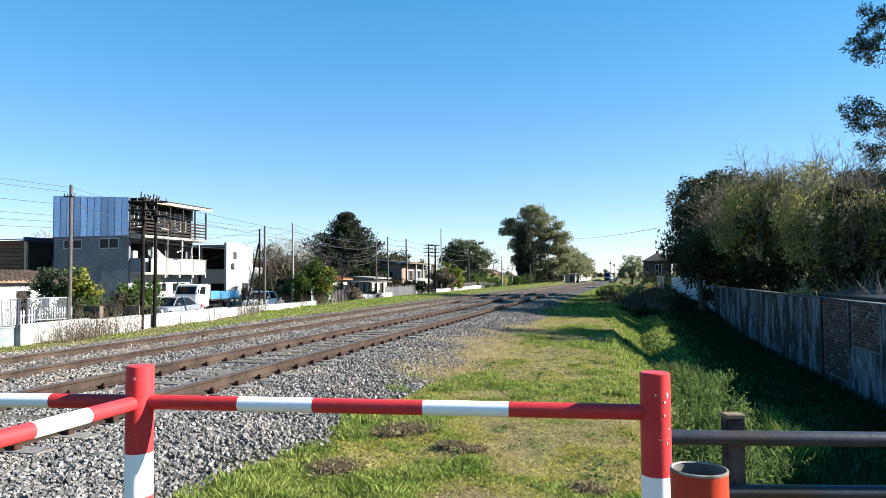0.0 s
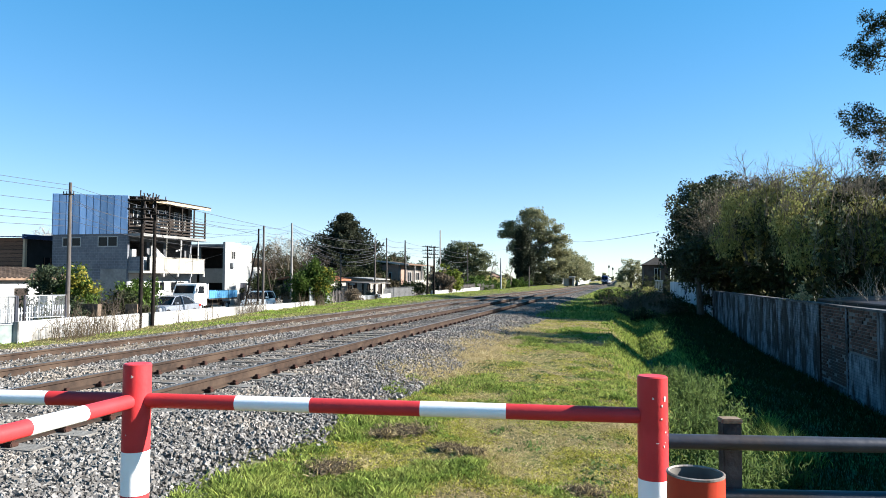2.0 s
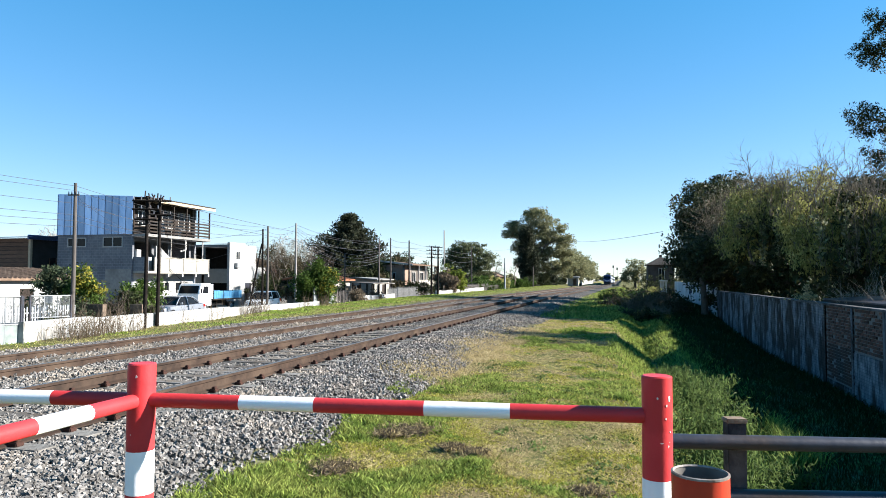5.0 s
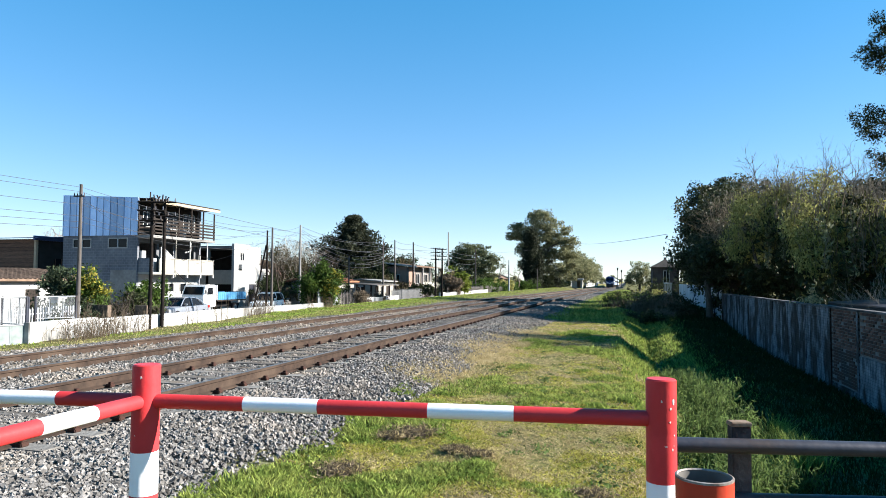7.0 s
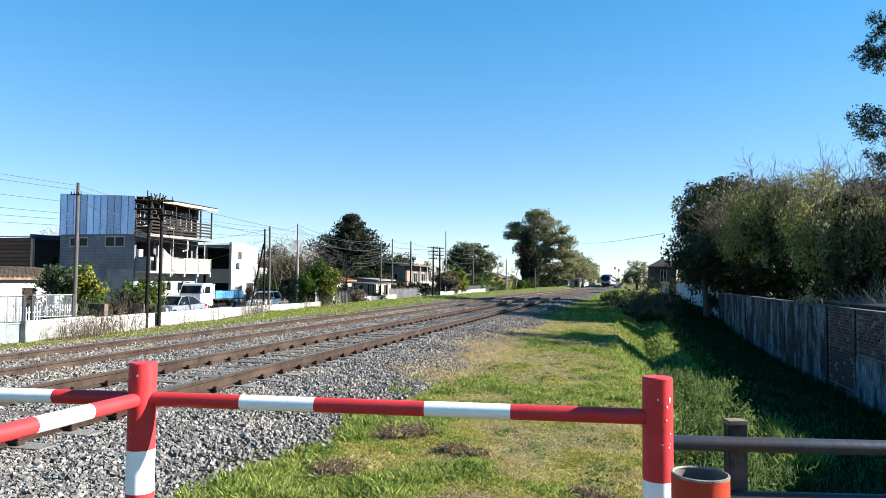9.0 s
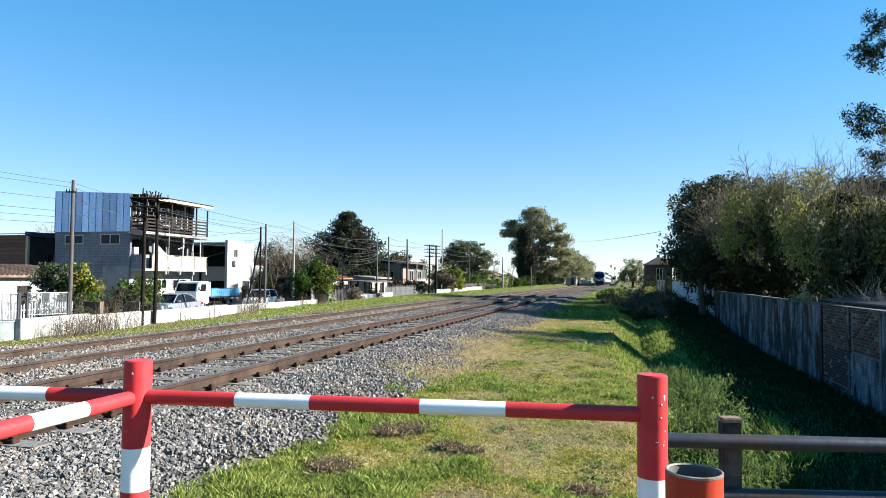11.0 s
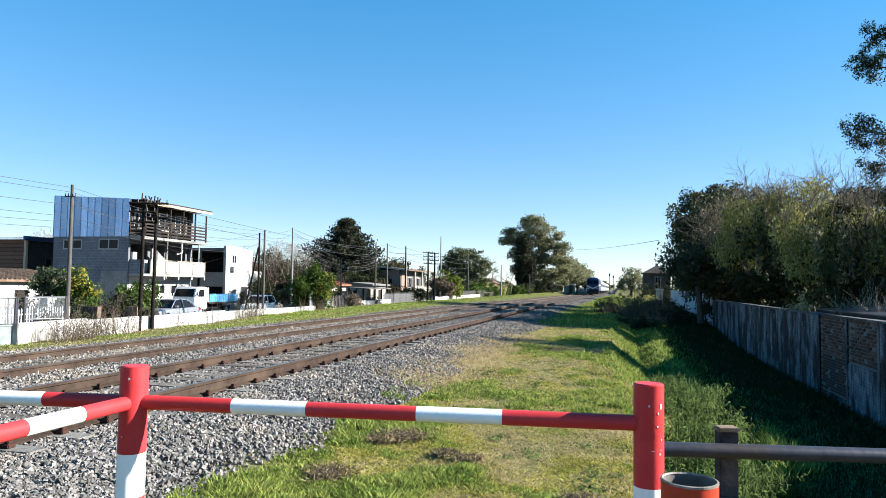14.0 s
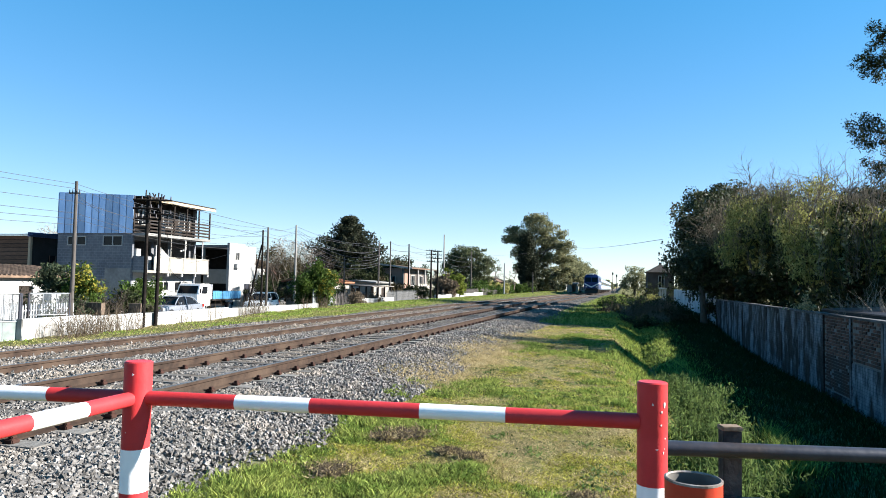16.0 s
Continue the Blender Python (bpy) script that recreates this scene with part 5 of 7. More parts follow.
    Geo().prism([(x - depth, eaves), (x, eaves), (rise_x, ridge - 0.02)], 1, y0, y0 + 0.15).part("gable", wall_m, h)
    return h


TANROOF = mat("faded_roof_tile", (0.3, 0.2, 0.14), (0.17, 0.115, 0.08), 0.9, 3, 0.3, vary=0.25)
cottage("white cottage with a low brown tiled roof", -31.5, 25.8, 33.5, 6.0, 1.25, 1.8, WHITEWALL, TANROOF)
cottage("white cottage with an orange tiled roof", -25.2, 56.5, 60.5, 4.5, 1.2, 1.65, CREAM, ROOFTILE)
cottage("white flat-roofed cottage behind a fence", -24.2, 64.5, 69.0, 4.0, 1.25, 1.4, CREAM, CONCRETE, False)
cottage("red brick house among bare trees", -36.5, 63.5, 68.0, 5.0, 2.6, 3.4, BRICK, BROWNROOF)
cottage("weathered brick house with a dark roof", -27.0, 150, 159, 3.4, 1.9, 2.8, BRICK, BROWNROOF, False)
DULLROOF = mat("grey_brown_roof", (0.10, 0.085, 0.075), (0.06, 0.052, 0.048), 0.9, 3, 0.3)
DULLBRICK = mat("dull_brick", (0.085, 0.066, 0.06), (0.06, 0.046, 0.043), 0.9, 5, 0.2, c3=(0.10, 0.085, 0.08), scale3=0.6)
cottage("dull brick house with a hipped roof and dark window", 7.6, 108, 116, 3.8, 3.6, 4.9, DULLBRICK, DULLROOF, False, hip=True)


# grey that puts the deep porch's shade into the wall's colour
SHADYWALL = mat("shade_grey_render", (0.16, 0.14, 0.125), (0.11, 0.095, 0.085), 0.9, 3, c3=(0.3, 0.28, 0.26), scale3=0.5)


def porch_house():
    h = thing("house", pose(0, 0, 0), "pink and white house with a dark overhanging roof", "house")
    X, Y, Y1 = -25.0, 76.5, 86.5
    wall_with_holes(h, "front_wall", "x", X, 0.2, Y, Y1, -1.45, 3.0, [(79.5, 81.0, 0.9, 2.2), (83.0, 84.5, 0.9, 2.2), (80.5, 81.6, -1.45, 0.4)], SHADYWALL)
    window_x(h, X, 79.5, 81.0, 0.9, 2.2)
    window_x(h, X, 83.0, 84.5, 0.9, 2.2)
    Geo().box(X + 0.004, Y + 0.1, 0.2, X + 0.1, Y + 2.2, 2.9).part("pink_pier", ORANGE, h, "faded pink rendered pier")
    wall_with_holes(h, "side_wall", "y", Y, 0.2, X - 2.6, X - 0.2, -1.45, 3.0, [(X - 1.9, X - 1.0, 0.8, 2.1)], ORANGE)
    window(h, X - 1.9, X - 1.0, Y, 0.8, 2.1)
    Geo().box(X - 2.6, Y1 - 0.2, -1.45, X - 0.2, Y1, 3).box(X - 2.6, Y + 0.2, -1.45, X - 2.4, Y1 - 0.2, 3).part("rear_wall", WHITEWALL, h)
    Geo().prism([(X + 1.2, 2.95), (X - 2.9, 3.4), (X - 2.9, 3.52), (X + 1.2, 3.07)], 1, Y - 0.4, Y1 + 0.4).part("roof", BROWNROOF, h)
    Geo().prism([(X + 1.2, 2.9), (X - 2.9, 3.35), (X - 2.9, 3.54), (X + 1.2, 3.09)], 1, Y - 0.46, Y - 0.404).part("fascia", WHITEWALL, h, "white fascia board")
    Geo().box(X, Y + 2.4, 0.35, X + 1.1, Y1, 0.5).part("balcony_slab", CREAM, h)
    Geo().box(X + 1.0, Y + 2.4, 0.5, X + 1.1, Y1, 1.2).part("balcony_parapet", CREAM, h)
    for y in (Y + 2.5, Y + 5.5, Y1 - 0.2):
        Geo().box(X + 0.95, y, -1.45, X + 1.08, y + 0.14, 2.95).part("post", WHITEWALL, h)


porch_house()

# timber shed with a blue roof, far behind the bushes
ts = thing("barn", pose(0, 0, 0), "dark timber shed with a blue sheet roof", "shed")
wall_with_holes(ts, "side_wall", "y", 43.5, 0.2, -58, -45.2, -1.45, 4.1, [], DARKWOOD)
for i in range(19):
    Geo().box(-58, 43.46, -1.4 + i * 0.29, -45.3, 43.49, -1.15 + i * 0.29).part("board", BROWNWOOD, ts)
Geo().box(-45.3, 43.3, -1.45, -45.1, 43.5, 4.1).part("corner_post", PALEWOOD, ts)
for y in (45.2, 46.2, 48.2, 49.4):
    Geo().box(-45.19, y, 0.9, -45.14, y + 0.7, 2.7).part("window", DARKGLASS, ts)
    for a, b, c, d in ((0, 0.06, 0.9, 2.7), (0.64, 0.7, 0.9, 2.7), (0.06, 0.64, 1.75, 1.82)):
        Geo().box(-45.139, y + a, c, -45.11, y + b, d).part("window_frame", BROWNWOOD, ts)
Geo().box(-45.1, 43.0, 4.0, -44.95, 52.4, 4.32).part("fascia", BLUEROOF, ts, "blue sheet fascia")
Geo().box(-45.4, 43.7, -1.45, -45.2, 52, 4.1).box(-58, 51.8, -1.45, -45.4, 52, 4.1).part("rear_wall", VOID, ts)
for i in range(12):
    a = -58.4 + i * 1.15
    Geo().prism([(43.0, 4.13), (52.4, 4.75), (52.4, 4.81), (43.0, 4.19)], 0, a, a + 1.13).part("roof_sheet", BLUEROOF, ts)


ts.scale = (1, 1, 1.09)

# ---- vehicles ----
def wheel(parent, x, y, r, w):
    t = Geo().tube((x - w / 2, y, r), (x + w / 2, y, r), r, seg=20).part("wheel", BLACK, parent, "black tyre", 0.02)
    Geo().tube((x - w / 2 - 0.006, y, r), (x + w / 2 + 0.006, y, r), r * 0.55, seg=14).part("rim", GALV, t)


def loft(parent, name, rings, material, label=""):
    """A closed skin over rings of equal count, smooth shaded."""
    g = Geo()
    k = len(rings[0])
    for r in rings:
        g.v += r
    for j in range(len(rings) - 1):
        for i in range(k):
            a, b = j * k + i, j * k + (i + 1) % k
            g.f.append((a, b, b + k, a + k))
    g.f += [tuple(reversed(range(k))), tuple((len(rings) - 1) * k + i for i in range(k))]
    return g.part(name, material, parent, label, smooth=True)


def car(at, label, paint, length, wide, high, wagon):
    """A car with its nose towards -y: lower body, glazed cabin, roof and pillars."""
    c = thing("car", at, label, "car")
    L, W, H = length / 2, wide / 2, high
    waist = 0.60 * H

    def ring(y, w, z0, z1):
        return [(-w * 0.86, y, z0), (-w, y, z0 + 0.12), (-w * 1.0, y, (z0 + z1) / 2), (-w * 0.95, y, z1 - 0.06), (-w * 0.8, y, z1),
                (w * 0.8, y, z1), (w * 0.95, y, z1 - 0.06), (w * 1.0, y, (z0 + z1) / 2), (w, y, z0 + 0.12), (w * 0.86, y, z0)]
    loft(c, "body", [ring(-L, W * 0.72, 0.32, waist * 0.72), ring(-L * 0.95, W * 0.88, 0.22, waist * 0.84), ring(-L * 0.75, W * 0.98, 0.18, waist * 0.93), ring(-L * 0.4, W, 0.18, waist),
                     ring(0, W, 0.18, waist * 1.02), ring(L * 0.5, W, 0.18, waist * 1.04), ring(L * 0.82, W * 0.98, 0.2, waist * 1.06), ring(L * 0.96, W * 0.9, 0.26, waist * 1.03), ring(L, W * 0.76, 0.36, waist * 0.9)], paint)

    def hoop(y, w, z1, t):
        return [(-w, y, waist * 0.97), (-w * (1 - 0.12 * t), y, waist + (z1 - waist) * 0.6), (-w * (1 - 0.22 * t), y, z1 - 0.04), (-w * 0.6, y, z1),
                (w * 0.6, y, z1), (w * (1 - 0.22 * t), y, z1 - 0.04), (w * (1 - 0.12 * t), y, waist + (z1 - waist) * 0.6), (w, y, waist * 0.97)]
    tail, top = (L * 0.95, L * 0.82) if wagon else (L * 0.72, L * 0.36)
    WC = W * 0.9
    loft(c, "glazing", [hoop(-L * 0.42, WC * 0.94, waist * 1.03, 0.2), hoop(-L * 0.14, WC * 0.98, H * 0.955, 1), hoop(L * 0.1, WC, H * 0.975, 1), hoop(top, WC * 0.98, H * 0.955, 1), hoop(tail, WC * 0.92, waist * 1.08, 0.2)],
         DARKGLASS, "dark car windows")
    loft(c, "roof", [[(-w, y, z - 0.05), (-w * 0.9, y, z), (w * 0.9, y, z), (w, y, z - 0.05)] for y, w, z in
                     ((-L * 0.17, WC * 0.74, H * 0.965), (-L * 0.02, WC * 0.78, H * 0.99), (L * 0.15, WC * 0.79, H), (top * 0.98, WC * 0.76, H * 0.975))], paint)
    for s in (-1, 1):
        for (ya, za), (yb, zb) in (((-L * 0.43, waist), (-L * 0.15, H * 0.955)), ((L * 0.12, waist), (L * 0.12, H * 0.96)), ((tail * 0.99, waist * 1.05), (top, H * 0.955))):
            Geo().path([(s * WC * 0.985, ya, za), (s * WC * 0.89, (ya + yb) / 2, (za + zb) / 2 + 0.06), (s * WC * 0.775, yb, zb)], [0.035] * 3, 6).part("pillar", paint, c)
        Geo().box(s * W * 0.7 - 0.15, -L * 0.985, waist * 0.66, s * W * 0.7 + 0.15, -L * 0.9, waist * 0.82).part("headlight", GALV, c, bevel=0.03)
        Geo().box(s * W * 0.84 - 0.1, L * 0.88, waist * 0.78, s * W * 0.84 + 0.1, L * 0.985, waist * 1.0).part("tail_light", TAIL, c, "red tail light", 0.03)
        Geo().box(s * (W + 0.06) - 0.08, -L * 0.3, waist * 1.05, s * (W + 0.06) + 0.08, -L * 0.25, waist * 1.2).part("mirror", paint, c, bevel=0.02)
        Geo().box(s * W - 0.012, L * 0.02, waist * 0.86, s * W + 0.018, L * 0.1, waist * 0.9).part("door_handle", BLACK, c)
        for y in (-L * 0.62, L * 0.62):
            wheel(c, s * (W - 0.1), y, 0.31, 0.22)
    Geo().box(-W * 0.8, -L - 0.03, 0.28, W * 0.8, -L * 0.93, 0.46).part("bumper", paint, c, bevel=0.05)
    Geo().box(-W * 0.8, L * 0.93, 0.3, W * 0.8, L + 0.03, 0.5).part("bumper", paint, c, bevel=0.05)
    if wagon:
        for s in (-1, 1):
            Geo().box(s * W * 0.58 - 0.02, -L * 0.05, H + 0.0, s * W * 0.58 + 0.02, L * 0.7, H + 0.06).part("roof_rail", BLACK, c)
    return c


STREET = -1.32
car(pose(-29.15, 39.7, STREET), "silver sedan parked on the street", CAR_SILVER, 4.5, 1.75, 1.48, False)
car(pose(-28.7, 50.4, STREET + 0.02, 0, 0, 8), "white estate car parked across the street", CAR_WHITE, 4.1, 1.68, 1.6, True)


def truck():
    t = thing("truck", pose(-31.95, 45.0, STREET + 0.0), "old white flatbed truck with blue drop sides", "truck")
    t.scale = (0.9, 0.9, 0.96)
    Geo().prism([(0.0, 0.55), (0.0, 1.5), (0.32, 2.26), (0.5, 2.34), (1.75, 2.34), (1.8, 0.55)], 0, -1.08, 1.08).part("cab", CAR_WHITE, t, bevel=0.06)
    w = Geo()
    w.v = [(-0.92, 0.0, 1.56), (0.92, 0.0, 1.56), (0.88, 0.27, 2.16), (-0.88, 0.27, 2.16)]
    w.v += [(x, y - 0.03, z + 0.01) for x, y, z in w.v]
    w.f = [(0, 1, 2, 3), (7, 6, 5, 4), (0, 4, 5, 1), (1, 5, 6, 2), (2, 6, 7, 3), (3, 7, 4, 0)]
    w.part("windscreen", DARKGLASS, t)
    for s in (-1, 1):
        Geo().prism([(0.42, 1.55), (1.3, 1.55), (1.3, 2.12), (0.62, 2.12)], 0, s * 1.08 - 0.012, s * 1.08 + 0.012).part("side_window", DARKGLASS, t)
        Geo().tube((s * 0.8, -0.03, 0.95), (s * 0.8, 0.03, 0.95), 0.12, seg=14).part("headlight", GALV, t)
        Geo().box(s * 1.2 - 0.05, 0.1, 1.6, s * 1.2 + 0.05, 0.16, 1.95).part("mirror", BLACK, t)
        for y in (0.85, 4.9):
            wheel(t, s * 0.92, y, 0.42, 0.26)
        for k in range(3):
            Geo().box(s * 1.12 - 0.025, 2.0 + k * 1.5, 1.1, s * 1.12 + 0.025, 3.46 + k * 1.5, 1.72).part("drop_side", TRUCK_BLUE, t, "blue drop-side board", 0.01)
            for j in range(5):
                Geo().box(s * 1.12 - 0.04, 2.1 + k * 1.5 + j * 0.28, 1.12, s * 1.12 + 0.04, 2.15 + k * 1.5 + j * 0.28, 1.7).part("rib", TRUCK_BLUE, t)
            Geo().box(s * 1.12 - 0.035, 1.96 + k * 1.5, 1.0, s * 1.12 + 0.035, 2.0 + k * 1.5, 1.8).part("stake", BLACK, t)
    Geo().box(-1.12, 1.95, 0.98, 1.12, 6.5, 1.1).part("bed", DARKWOOD, t)
    Geo().box(-1.1, 1.9, 1.1, 1.1, 1.96, 2.3).part("headboard", WHITE_PAINT, t, bevel=0.01)
    Geo().box(-0.45, 0.3, 0.5, -0.3, 6.4, 0.75).box(0.3, 0.3, 0.5, 0.45, 6.4, 0.75).part("chassis", BLACK, t)
    Geo().box(-1.05, -0.12, 0.45, 1.05, 0.05, 0.7).part("bumper", GALV, t, bevel=0.03)
    Geo().box(-0.6, -0.012, 0.8, 0.6, 0.02, 1.2).part("grille", BLACK, t)
    Geo().box(-1.0, 6.48, 1.1, 1.0, 6.52, 1.72).part("tailboard", TRUCK_BLUE, t)


truck()


# ---- fences ----
GREENGREY = mat("green_grey_sheet", (0.36, 0.42, 0.41), (0.29, 0.34, 0.33), 0.6, 4, c3=(0.22, 0.26, 0.25), scale3=2)


def panel_fence():
    t = thing("metal_fence", pose(0, 0, 0), "grey metal mesh fence panels at the wall's end", "fence")
    for (x0, y0, x1, y1), z0, z1 in (((-15.75, 13.9, -15.5, 14.65), -0.4, 0.86), ((-16.05, 13.0, -15.75, 13.9), -0.4, 0.86), ((-16.6, 14.9, -15.5, 14.7), 0.1, 0.84), ((-16.2, 15.6, -15.75, 16.6), 0.2, 0.84)):
        a, b = Vector((x0, y0, 0)), Vector((x1, y1, 0))
        u = (b - a).normalized()
        k = max(2, int((b - a).length / 0.32))
        for i in range(1, k):
            q = a.lerp(b, i / k)
            Geo().tube((q.x, q.y, z0), (q.x, q.y, z1), 0.013, seg=6).part("bar", GALV, t)
        for p in (a, b):
            Geo().tube((p.x, p.y, -1.3), (p.x, p.y, z1 + 0.02), 0.03, seg=10).part("post", GREY_STEEL, t)
        low = 0.12 if z0 < 0 else z0 + 0.02
        for z in (z0 + 0.02, low, z1) if z0 < 0 else (low, z1):
            Geo().tube((a.x, a.y, z), (b.x, b.y, z), 0.018, seg=8).part("frame_bar", GALV, t)
        if z0 < 0:
            turn = math.degrees(math.atan2(u.y, u.x))
            Geo().box(0.03, -0.006, z0 + 0.03, (b - a).length - 0.03, 0.006, low - 0.02).part("sheet", GREENGREY, t, "dull green-grey sheet", at=pose(a.x, a.y, 0, 0, 0, turn))
        wires = Geo()
        count = int((b - a).length / 0.022)
        for i in range(1, count):
            q = a.lerp(b, i / count)
            wires.tube((q.x, q.y, low), (q.x, q.y, z1), 0.0032, seg=3, caps=False)
        tagged(wires.part("wire_mesh", GALV, t), kind="stuff")


panel_fence()


def picket_run(label, pts, z0, z1, gap, w, material, name="picket", seed=1):
    t = thing("picket_fence", pose(0, 0, 0), label, "fence")
    rng = np.random.default_rng(seed)
    for a, b in zip(pts, pts[1:]):
        a, b = Vector((*a, 0)), Vector((*b, 0))
        L = (b - a).length
        turn = math.degrees(math.atan2(b.y - a.y, b.x - a.x))
        n = int(L / gap)
        me = Geo().prism([(-w / 2, z0), (w / 2, z0), (w / 2, z1 - w), (0, z1), (-w / 2, z1 - w)], 1, -0.012, 0.012).data(name, material)
        for i in range(n):
            p = a.lerp(b, (i + 0.5) / n)
            part_of(name, me, t, pose(p.x, p.y, rng.normal() * 0.02, 0, 0, turn))
        for z in (z0 + 0.25, z1 - 0.3):
            Geo().box(0, 0.014, z, L, 0.05, z + 0.06).part("fence_rail", material, t, at=pose(a.x, a.y, 0, 0, 0, turn))
    return t


DULLSTEEL = mat("dull_steel", (0.20, 0.20, 0.20), (0.14, 0.14, 0.145), 0.6, 5)
picket_run("white picket fence before the cottage", [(-23.2, 18.6), (-24.4, 26.0)], -1.35, 0.15, 0.16, 0.07, SHEETWHITE)
picket_run("grey sheet fence with upright slats", [(-20.5, 42.8), (-20.7, 46.6)], -1.35, 0.75, 0.2, 0.19, GALV)
picket_run("weathered timber paling fence", [(-21.6, 47.2), (-21.8, 56.0)], -1.35, 0.45, 0.3, 0.16, POLEWOOD, seed=3)
picket_run("grey metal slat fence by the white cottage", [(-21.4, 60.5), (-21.6, 71.0)], -1.35, 0.55, 0.3, 0.22, DULLSTEEL, seed=4)
picket_run("rough timber fence along the far verge", [(-19.0, 72.0), (-20.2, 104.0)], -1.35, 0.75, 0.55, 0.3, POLEWOOD, seed=5)
picket_run("weathered fence along the far verge", [(-20.2, 104.0), (-22.0, 160.0)], -1.35, 0.5, 1.3, 0.3, POLEWOOD, seed=6)
hg = thing("hedge", pose(0, 0, -0.4), "scrubby green hedge along the far fence", "hedge", kind="stuff")
rh = np.random.default_rng(77)
leaves("foliage", rh, crown_points(rh, [(-20.4 - k * 0.045 + rh.normal() * 0.4, 96 + k * 1.9, 0.5 + 0.3 * rh.random(), 0.9, 1.2, 0.7 + 0.4 * rh.random()) for k in range(36)], 14000, 0.2, 0.2, 40), 0.28, LEAF_GREEN, hg)
hg2 = thing("hedge", pose(0, 0, -0.9), "dark scrub between the fences and houses", "hedge", kind="stuff")
leaves("foliage", rh, crown_points(rh, [(-22.6 + rh.normal() * 0.5, 47 + k * 1.6, 0.9 + 0.3 * rh.random(), 0.8, 1.0, 0.8 + 0.5 * rh.random()) for k in range(30) if not 3 < k < 16], 8000, 0.2, 0.2, 40), 0.2, LEAF_DARK, hg2)
TAN = mat("weathered_brick", (0.25, 0.185, 0.14), (0.16, 0.12, 0.09), 0.9, 9, 0.4, c3=(0.10, 0.08, 0.065), scale3=2.5)
bf = thing("brick_wall", pose(0, 0, 0), "stub of low brick garden wall", "wall")
Geo().box(-24.9, 27.0, -1.4, -23.8, 27.25, 0.1).part("wall_body", TAN, bf)
Geo().box(-23.6, 28.6, -1.4, -22.9, 28.85, 0.05).part("wall_body", TAN, bf)
wp = thing("gate_pillar", pose(-25.6, 25.9, -1.35), "white gate pillar by the cottage", "pillar")
Geo().box(-0.22, -0.22, 0, 0.22, 0.22, 1.75).part("shaft", WHITEWALL, wp, bevel=0.02)
Geo().box(-0.27, -0.27, 1.75, 0.27, 0.27, 1.85).part("cap", WHITEWALL, wp, bevel=0.02)

# ---- poles and wires ----
POLES = {}


def pole(key, x, y, z0, top, r, material, label, arms=(), turn=0.0):
    p = thing("utility_pole", pose(x, y, z0), label, "pole", "poles along the street")
    Geo().path([(0, 0, -0.4), (0.02, 0, (top - z0) * 0.5), (0.0, 0.0, top - z0)], [r * 1.15, r, r * 0.75], 10).part("shaft", material, p, smooth=True)
    for z, w in arms:
        h = z - z0
        a = Vector((math.cos(radians(turn)), math.sin(radians(turn)), 0)) * w / 2
        Geo().tube((-a.x, -a.y - r, h), (a.x, a.y - r, h), 0.035, seg=6).part("crossarm", material, p)
        for f in (-0.9, -0.35, 0.35, 0.9):
            Geo().tube((a.x * f, a.y * f - r, h + 0.03), (a.x * f, a.y * f - r, h + 0.15), 0.025, 0.018, 8).part("insulator", GREY_STEEL, p, "dark insulator")
    POLES[key] = (x, y)
    return p


for i, (x, y) in enumerate(((-16.02, 20.15), (-15.95, 20.72))):
    pole(f"tele{i}", x, y, -0.4, 4.22, 0.062, TARRED, "black tarred telegraph pole of a twin pair", ((4.05, 0.9), (3.75, 0.9), (3.4, 0.75)) if i == 0 else ((4.1, 0.9), (3.6, 0.9)), 20)
for i, (x, y) in enumerate(((-17.9, 63.3), (-17.6, 64.6))):
    pole(f"far_tele{i}", x, y, -0.4, 4.55, 0.09, TARRED, "black tarred telegraph pole with crossarms", ((4.45, 0.95), (4.1, 0.95), (3.75, 0.95), (3.4, 0.8)), 5)
pole("a", -22.7, 24.0, -1.35, 5.42, 0.085, POLEWOOD, "grey wooden utility pole with wires", ((4.9, 0.5),), 10)
pole("c", -23.2, 41.3, -1.35, 4.9, 0.080, POLEWOOD, "grey wooden utility pole by the low wall")
pole("c2", -22.5, 39.4, -1.35, 4.55, 0.068, TARRED, "dark braced pole beside the street")
Geo().tube((-23.7, 39.6, -1.4), (-22.56, 39.4, 3.6), 0.06, 0.05, 8).part("brace", TARRED, None).name = "pole_brace"
tagged(bpy.data.objects["pole_brace"], "slanted timber brace of the dark pole", "pole brace")
pole("b", -22.6, 44.2, -1.35, 5.3, 0.080, CONCRETE, "grey utility pole rising from the shrubs")
pole("d", -22.9, 62.2, -1.35, 5.2, 0.080, POLEWOOD, "wooden utility pole before the white cottage")
pole("e", -22.9, 65.6, -1.35, 5.5, 0.080, POLEWOOD, "wooden utility pole beside the white cottage")
pole("f", -22.9, 71.8, -1.35, 5.6, 0.088, TARRED, "dark utility pole by the fence")
pole("g", -22.6, 86.0, -1.35, 7.7, 0.096, CONCRETE, "tall pale steel pole")
pole("h", -21.8, 99.0, -1.35, 6.2, 0.088, POLEWOOD, "wooden utility pole before the round tree")
pole("i", -17.6, 104.0, -0.5, 4.6, 0.104, GALV, "pale concrete post on the far verge")
pole("j", -19.0, 112.0, -0.5, 4.0, 0.096, POLEWOOD, "short wooden post on the far verge")
pole("k", -15.5, 122.0, -0.5, 3.6, 0.096, POLEWOOD, "short wooden post near the tracks")
pole("l", -22.4, 52.6, -1.35, 3.4, 0.064, POLEWOOD, "thin leaning wooden pole")
pole("m", -24.0, 75.5, -1.35, 4.8, 0.056, GALV, "thin grey pole behind the fence")


